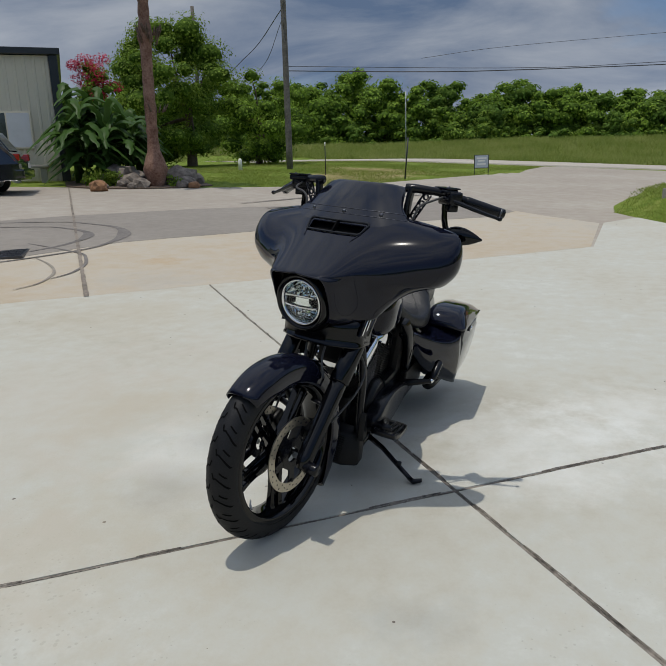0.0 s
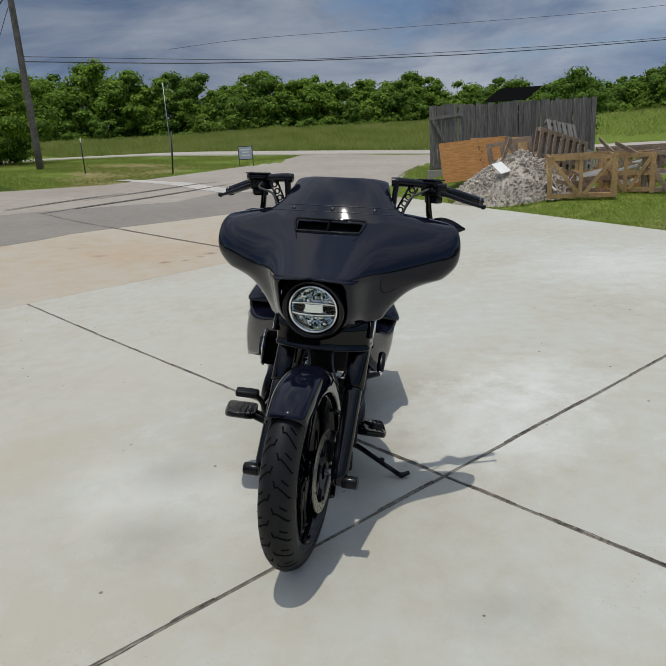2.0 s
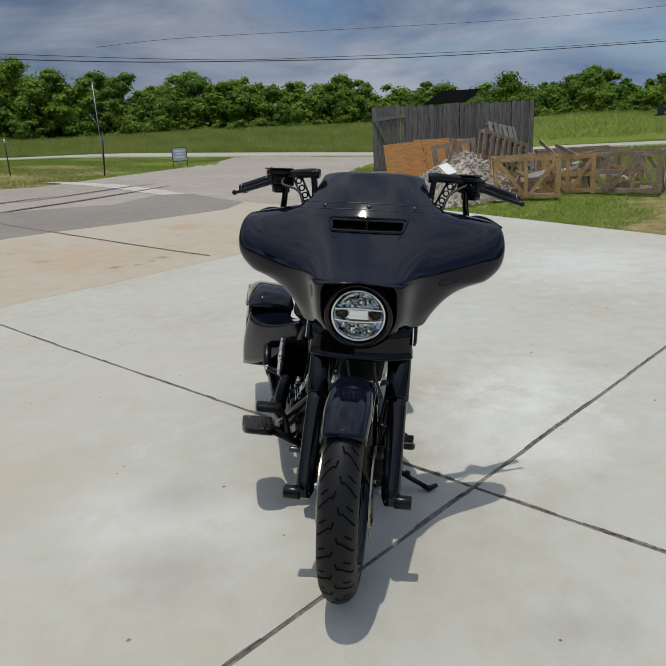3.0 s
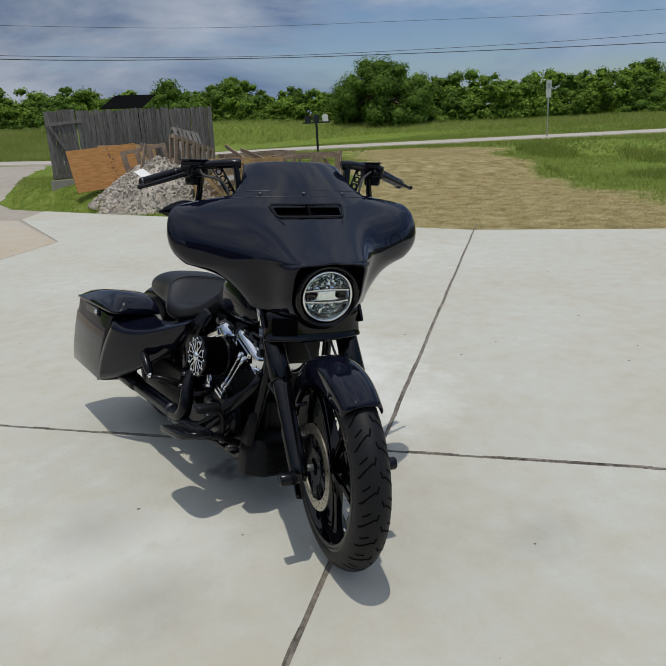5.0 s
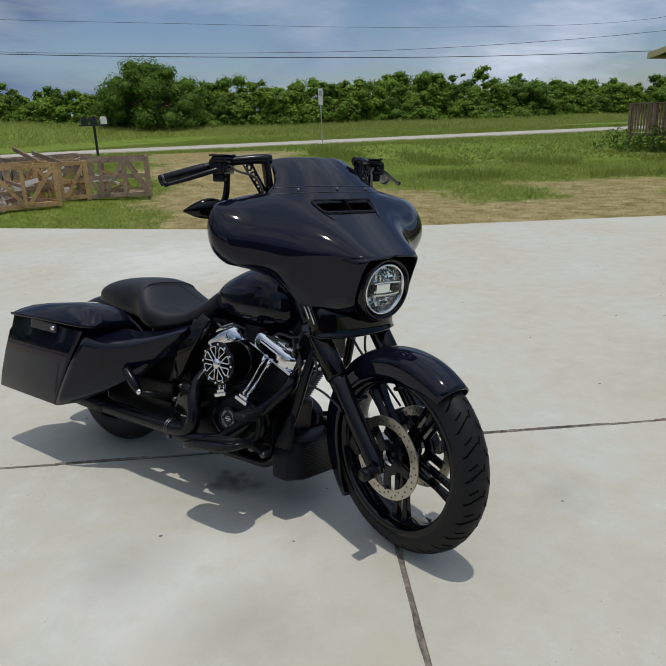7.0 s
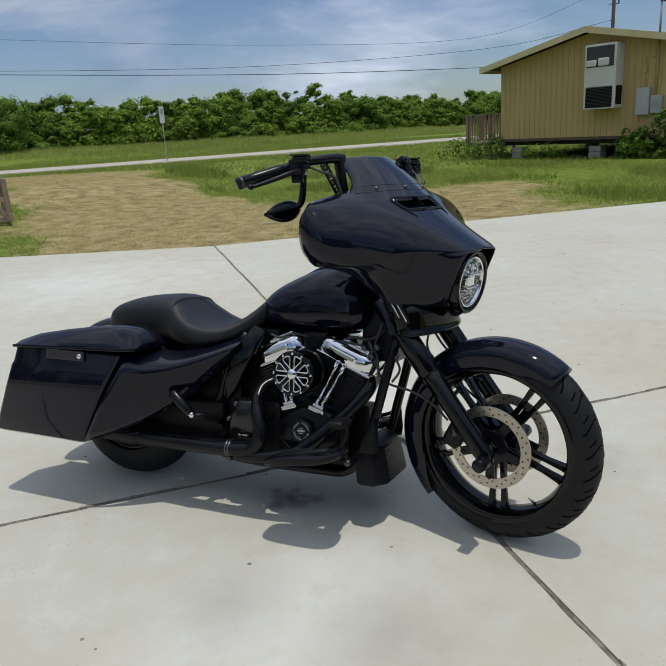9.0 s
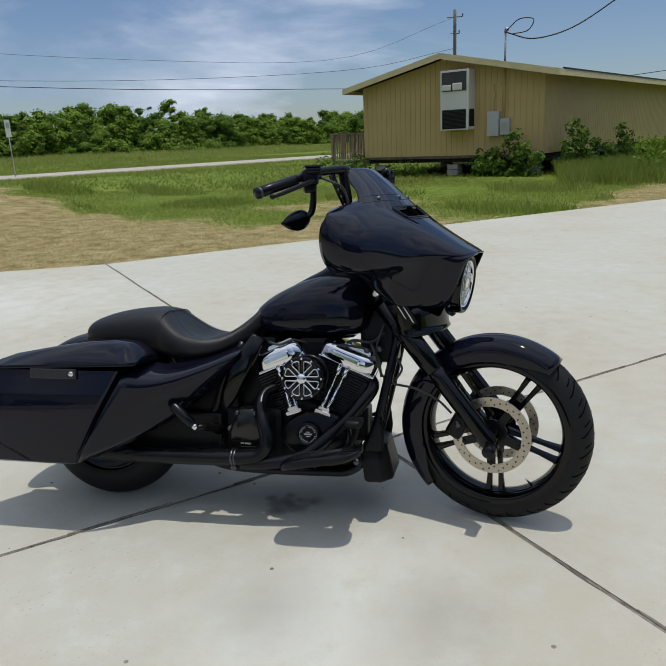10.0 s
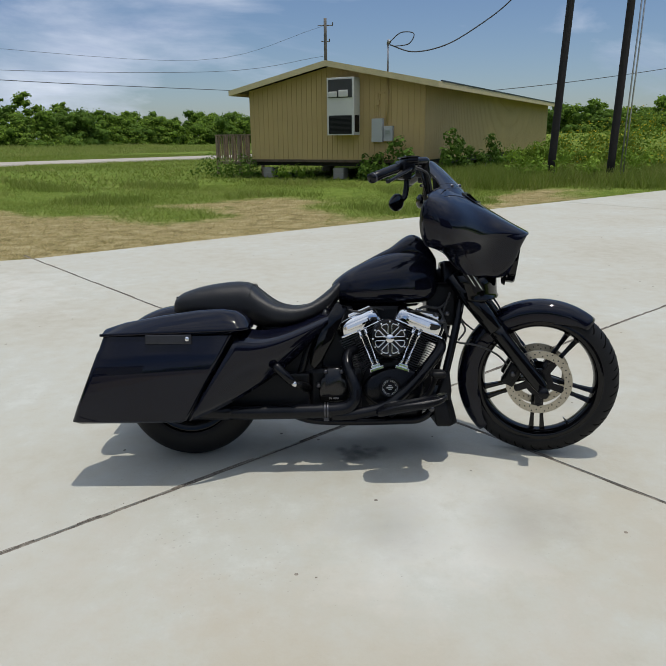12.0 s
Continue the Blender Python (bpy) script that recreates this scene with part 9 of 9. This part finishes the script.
# planting bed with rocks
def rock(x, y, s_, seed, mat, label):
    bm = bmesh.new()
    rr = random.Random(seed)
    r = bmesh.ops.create_icosphere(bm, subdivisions=2, radius=s_)
    for v in bm.verts:
        v.co *= 1 + 0.35 * noise.noise(v.co * (1.6 / s_) + Vector((seed, 0, 0)))
        v.co.z *= 0.7
    put("garden_rock", bm, mat, label, "rock", Matrix.Translation((x, y, float(high(x, y)) + s_ * 0.35)) @ pose(0, 0, 0, rr.uniform(-15, 15), rr.uniform(-15, 15), rr.uniform(0, 360)), "rocks of the planting bed")


for k, (x, y, s_) in enumerate(((-12.5, -13.3, 0.30), (-14.5, -14.2, 0.62), (-14.3, -13.5, 0.40), (-14.0, -12.9, 0.30), (-15.6, -12.6, 0.58), (-16.2, -12.5, 0.40), (-15.0, -11.6, 0.20), (-13.7, -13.0, 0.18), (-14.7, -13.5, 0.46), (-14.9, -12.0, 0.22), (-13.1, -13.6, 0.15), (-13.9, -13.5, 0.26), (-15.3, -12.0, 0.30))):
    rock(x, y, s_, k + 3, M_ROCK if k not in (0, 6) else M_RUSTROCK, "rough grey-brown garden rock in the bed" if k not in (0, 6) else "rust-coloured garden rock at the bed's edge")
drape("planting_bed", [(-12.9, -14.9), (-12.9, -13.6), (-14.2, -12.2), (-15.9, -11.5), (-16.6, -12.2), (-16.5, -16.5), (-14.2, -16.2)], 0.03, M_BARK, "dark mulch planting bed", "planting bed")
sblobs = []
for k in range(22):
    x, y = -13.25 - 0.95 * rg.random(), -14.55 + 0.75 * rg.random()
    sblobs.append((x, y, float(high(x, y)) + rg.uniform(0.12, 0.44), 0.20, 0.20, 0.15))
sblobs += [(-14.85 + rg.uniform(-0.2, 0.2), -12.25 + rg.uniform(-0.2, 0.2), 0.72 + rg.uniform(0.0, 0.35), 0.16, 0.16, 0.15) for k in range(6)]
tagged(new("low_shrub", leaf_mesh("shrub", sblobs, 420, 0.05, M_LEAFLIGHT, 60, long=2.2)), "low light green shrub in the bed", "shrub")

# weeds round the cabin and the dark poles
blobs = []
for x in np.arange(1.2, 2.6, 0.16):
    p_ = HM @ Vector((x + rg.uniform(-0.1, 0.1), -0.25 + rg.uniform(-0.25, 0.1), 0))
    s_ = rg.uniform(0.14, 0.24)
    blobs.append((p_.x, p_.y, s_ * rg.uniform(0.6, 1.6), s_, s_, s_))
tagged(new("weeds", leaf_mesh("weeds_cabin", blobs, 330, 0.060, M_LEAF, 41)), "low leafy weeds under the cabin's edge", "weeds", kind="stuff")
blobs = []
for x in np.arange(4.75, 6.9, 0.13):
    top = 0.62 + 0.50 * max(0.0, math.sin((x - 5.2) * 2.1)) + rg.uniform(-0.1, 0.15)
    for k in range(4):
        p_ = HM @ Vector((x + rg.uniform(-0.15, 0.15), -0.40 + rg.uniform(-0.35, 0.15), 0))
        s_ = rg.uniform(0.12, 0.22)
        blobs.append((p_.x, p_.y, top * (0.15 + 0.28 * k) + rg.uniform(-0.08, 0.08), s_, s_, s_ * 0.8))
for x, y, h in ((3.5, 20.6, 1.45), (3.7, 20.9, 1.25), (3.9, 21.2, 1.1), (3.3, 20.3, 0.9), (4.2, 21.6, 0.9), (5.2, 23.0, 1.25), (5.5, 23.5, 1.0), (4.8, 22.4, 0.7)):
    for k in range(10):
        s_ = rg.uniform(0.12, 0.24)
        q = k / 9
        blobs.append((x + rg.uniform(-0.4, 0.4) * (1.1 - q), y + rg.uniform(-0.4, 0.4) * (1.1 - q), h * (0.12 + 0.95 * q), s_, s_, s_ * 0.8))
tagged(new("weeds", leaf_mesh("weeds_corner", blobs, 300, 0.075, M_LEAFDARK, 48, long=1.9)), "tall dark leafy weeds at the cabin's corner", "weeds", kind="stuff")
blobs = []
for k in range(12):
    p_ = HM @ Vector((rg.uniform(-2.4, 0.2), rg.uniform(-0.6, 0.4), 0))
    s_ = rg.uniform(0.25, 0.45)
    blobs.append((p_.x, p_.y, s_ * rg.uniform(0.4, 1.4), s_, s_, s_))
tagged(new("weeds", leaf_mesh("weeds_deck", blobs, 300, 0.06, M_LEAFDARK, 42)), "dark shrubs at the foot of the deck", "weeds", kind="stuff")
blobs, fblobs, gblobs = [], [], []
for k in range(330):
    u = rg.random()
    x = 6.6 + 4.2 * u + rg.uniform(-0.5, 0.5) + 3.5 * (k % 3 == 0) * u
    y = 24.4 - 4.6 * u + rg.uniform(0, 2.2)
    s_ = rg.uniform(0.16, 0.34)
    z = rg.uniform(0.1, 0.75 + 1.5 * u)
    (blobs if k % 3 else gblobs).append((x, y, z, s_, s_, s_ * 0.8))
    if u > 0.25:
        fblobs.append((x, y - 0.1, z + 0.1, s_ * 1.1, s_ * 1.1, s_ * 0.95))
for k in range(70):
    x = rg.uniform(5.0, 9.2)
    y = 18.0 + rg.uniform(-0.4, 1.6)
    s_ = rg.uniform(0.14, 0.28)
    gblobs.append((x, y, rg.uniform(0.05, 0.85), s_, s_, s_))
tagged(new("weeds", leaf_mesh("weeds_poles", gblobs, 230, 0.055, M_LEAF, 47, long=2.6)), "tall green weeds round the dark poles", "weeds", kind="stuff")
tagged(new("sunflower_weeds", leaf_mesh("sunflower_leaves", blobs, 240, 0.060, M_LEAFLIGHT, 43)), "tall wild sunflower thicket", "weeds", kind="stuff")
tagged(new("sunflower_blooms", leaf_mesh("sunflower_blooms", fblobs, 20, 0.055, M_YELLOW, 44, long=1.0)), "small yellow wild sunflower blooms", "flowers", kind="stuff")

# ---- grass ----
rng = np.random.default_rng(9)


def scatter(n_, x0, x1, y0, y1, keep):
    xy = np.column_stack((rng.uniform(x0, x1, n_), rng.uniform(y0, y1, n_)))
    ok = ~(inside(SLAB, xy[:, 0], xy[:, 1]) | inside(LOT, xy[:, 0], xy[:, 1]))
    xy = xy[ok]
    return xy[keep(xy[:, 0], xy[:, 1])]


def add_grass(name, xy, height, mat, seed, label, width=0.012, lean=0.5):
    tagged(new(name, blade_mesh(name, xy, bank(xy[:, 0], xy[:, 1]) - 0.04, height, mat, seed, width, lean)), label, "grass", kind="stuff")


road_gap = lambda xy, d: np.min(np.hypot(xy[:, None, 0] - np.array(ROADLINE)[None, ::2, 0], xy[:, None, 1] - np.array(ROADLINE)[None, ::2, 1]), axis=1) > d
xy = scatter(330000, -24, 16, 0.5, 22, lambda x, y: (dryness(x, y) + 0.35 * rng.random(len(x)) < 0.6) & (np.hypot(x - 1, y + 1) < 21))
add_grass("grass", xy, 0.055, M_BLADE, 1, "short green grass along the driveway's edge", 0.008, 1.1)
xy = scatter(150000, -24, 12, 3, 19, lambda x, y: dryness(x, y) > 0.3 + 0.4 * rng.random(len(x)))
add_grass("dry_grass", xy, 0.032, M_STRAW, 2, "dry brown cut grass beside the driveway", 0.007, 1.6)
xy = scatter(60000, -14, 8, 7, 20, lambda x, y: (dryness(x, y) < 0.2) & (np.sin(x * 0.9 + 0.6 * np.sin(y * 1.1)) * np.sin(y * 1.25 + 0.5 * x) > 0.35))
add_grass("grass", xy, 0.17, M_BLADE, 3, "longer green tufts left by the mower", 0.011, 0.5)
xy = scatter(120000, -45, 25, 14, 60, lambda x, y: (np.hypot(x, y) > 20) & (dryness(x, y) < 0.5))
xy = xy[road_gap(xy, 3.0)]
add_grass("grass", xy, 0.10, M_BLADE, 7, "uneven green field grass", 0.03, 0.9)
xy = scatter(260000, -75, 25, -5, 90, lambda x, y: (np.hypot(x, y) > 30) & (0.72 * x - 0.69 * y < -60.5))
xy = xy[road_gap(xy, 3.4)]
add_grass("tall_grass", xy, 0.32, M_MEADOW, 4, "tall field grass along the road", 0.024, 0.8)
xy = scatter(120000, -42, -13, -22, -3, lambda x, y: high(x, y) > 0.3)
xy = xy[road_gap(xy, 3.0)]
add_grass("grass", xy, 0.05, M_BLADE, 5, "mown green verge and lawn", 0.014, 1.1)
xy = scatter(220000, -75, -44, -60, 12, lambda x, y: np.hypot(x, y) < 76)
xy = xy[road_gap(xy, 3.4)]
add_grass("tall_grass", xy, 0.36, M_MEADOW, 6, "tall grass below the far woods", 0.024, 0.8)
xy = scatter(60000, 3.0, 16.0, 15.5, 22.0, lambda x, y: (y > 16.2 + 0.9 * np.sin(x * 1.7) * np.sin(x * 0.6 + 1)) & (rng.random(len(x)) < np.clip((y - 15.6) / 2.5, 0, 1)))
add_grass("tall_grass", xy, 0.40, M_BLADE, 8, "tall green grass and weeds round the dark poles", 0.016, 0.45)
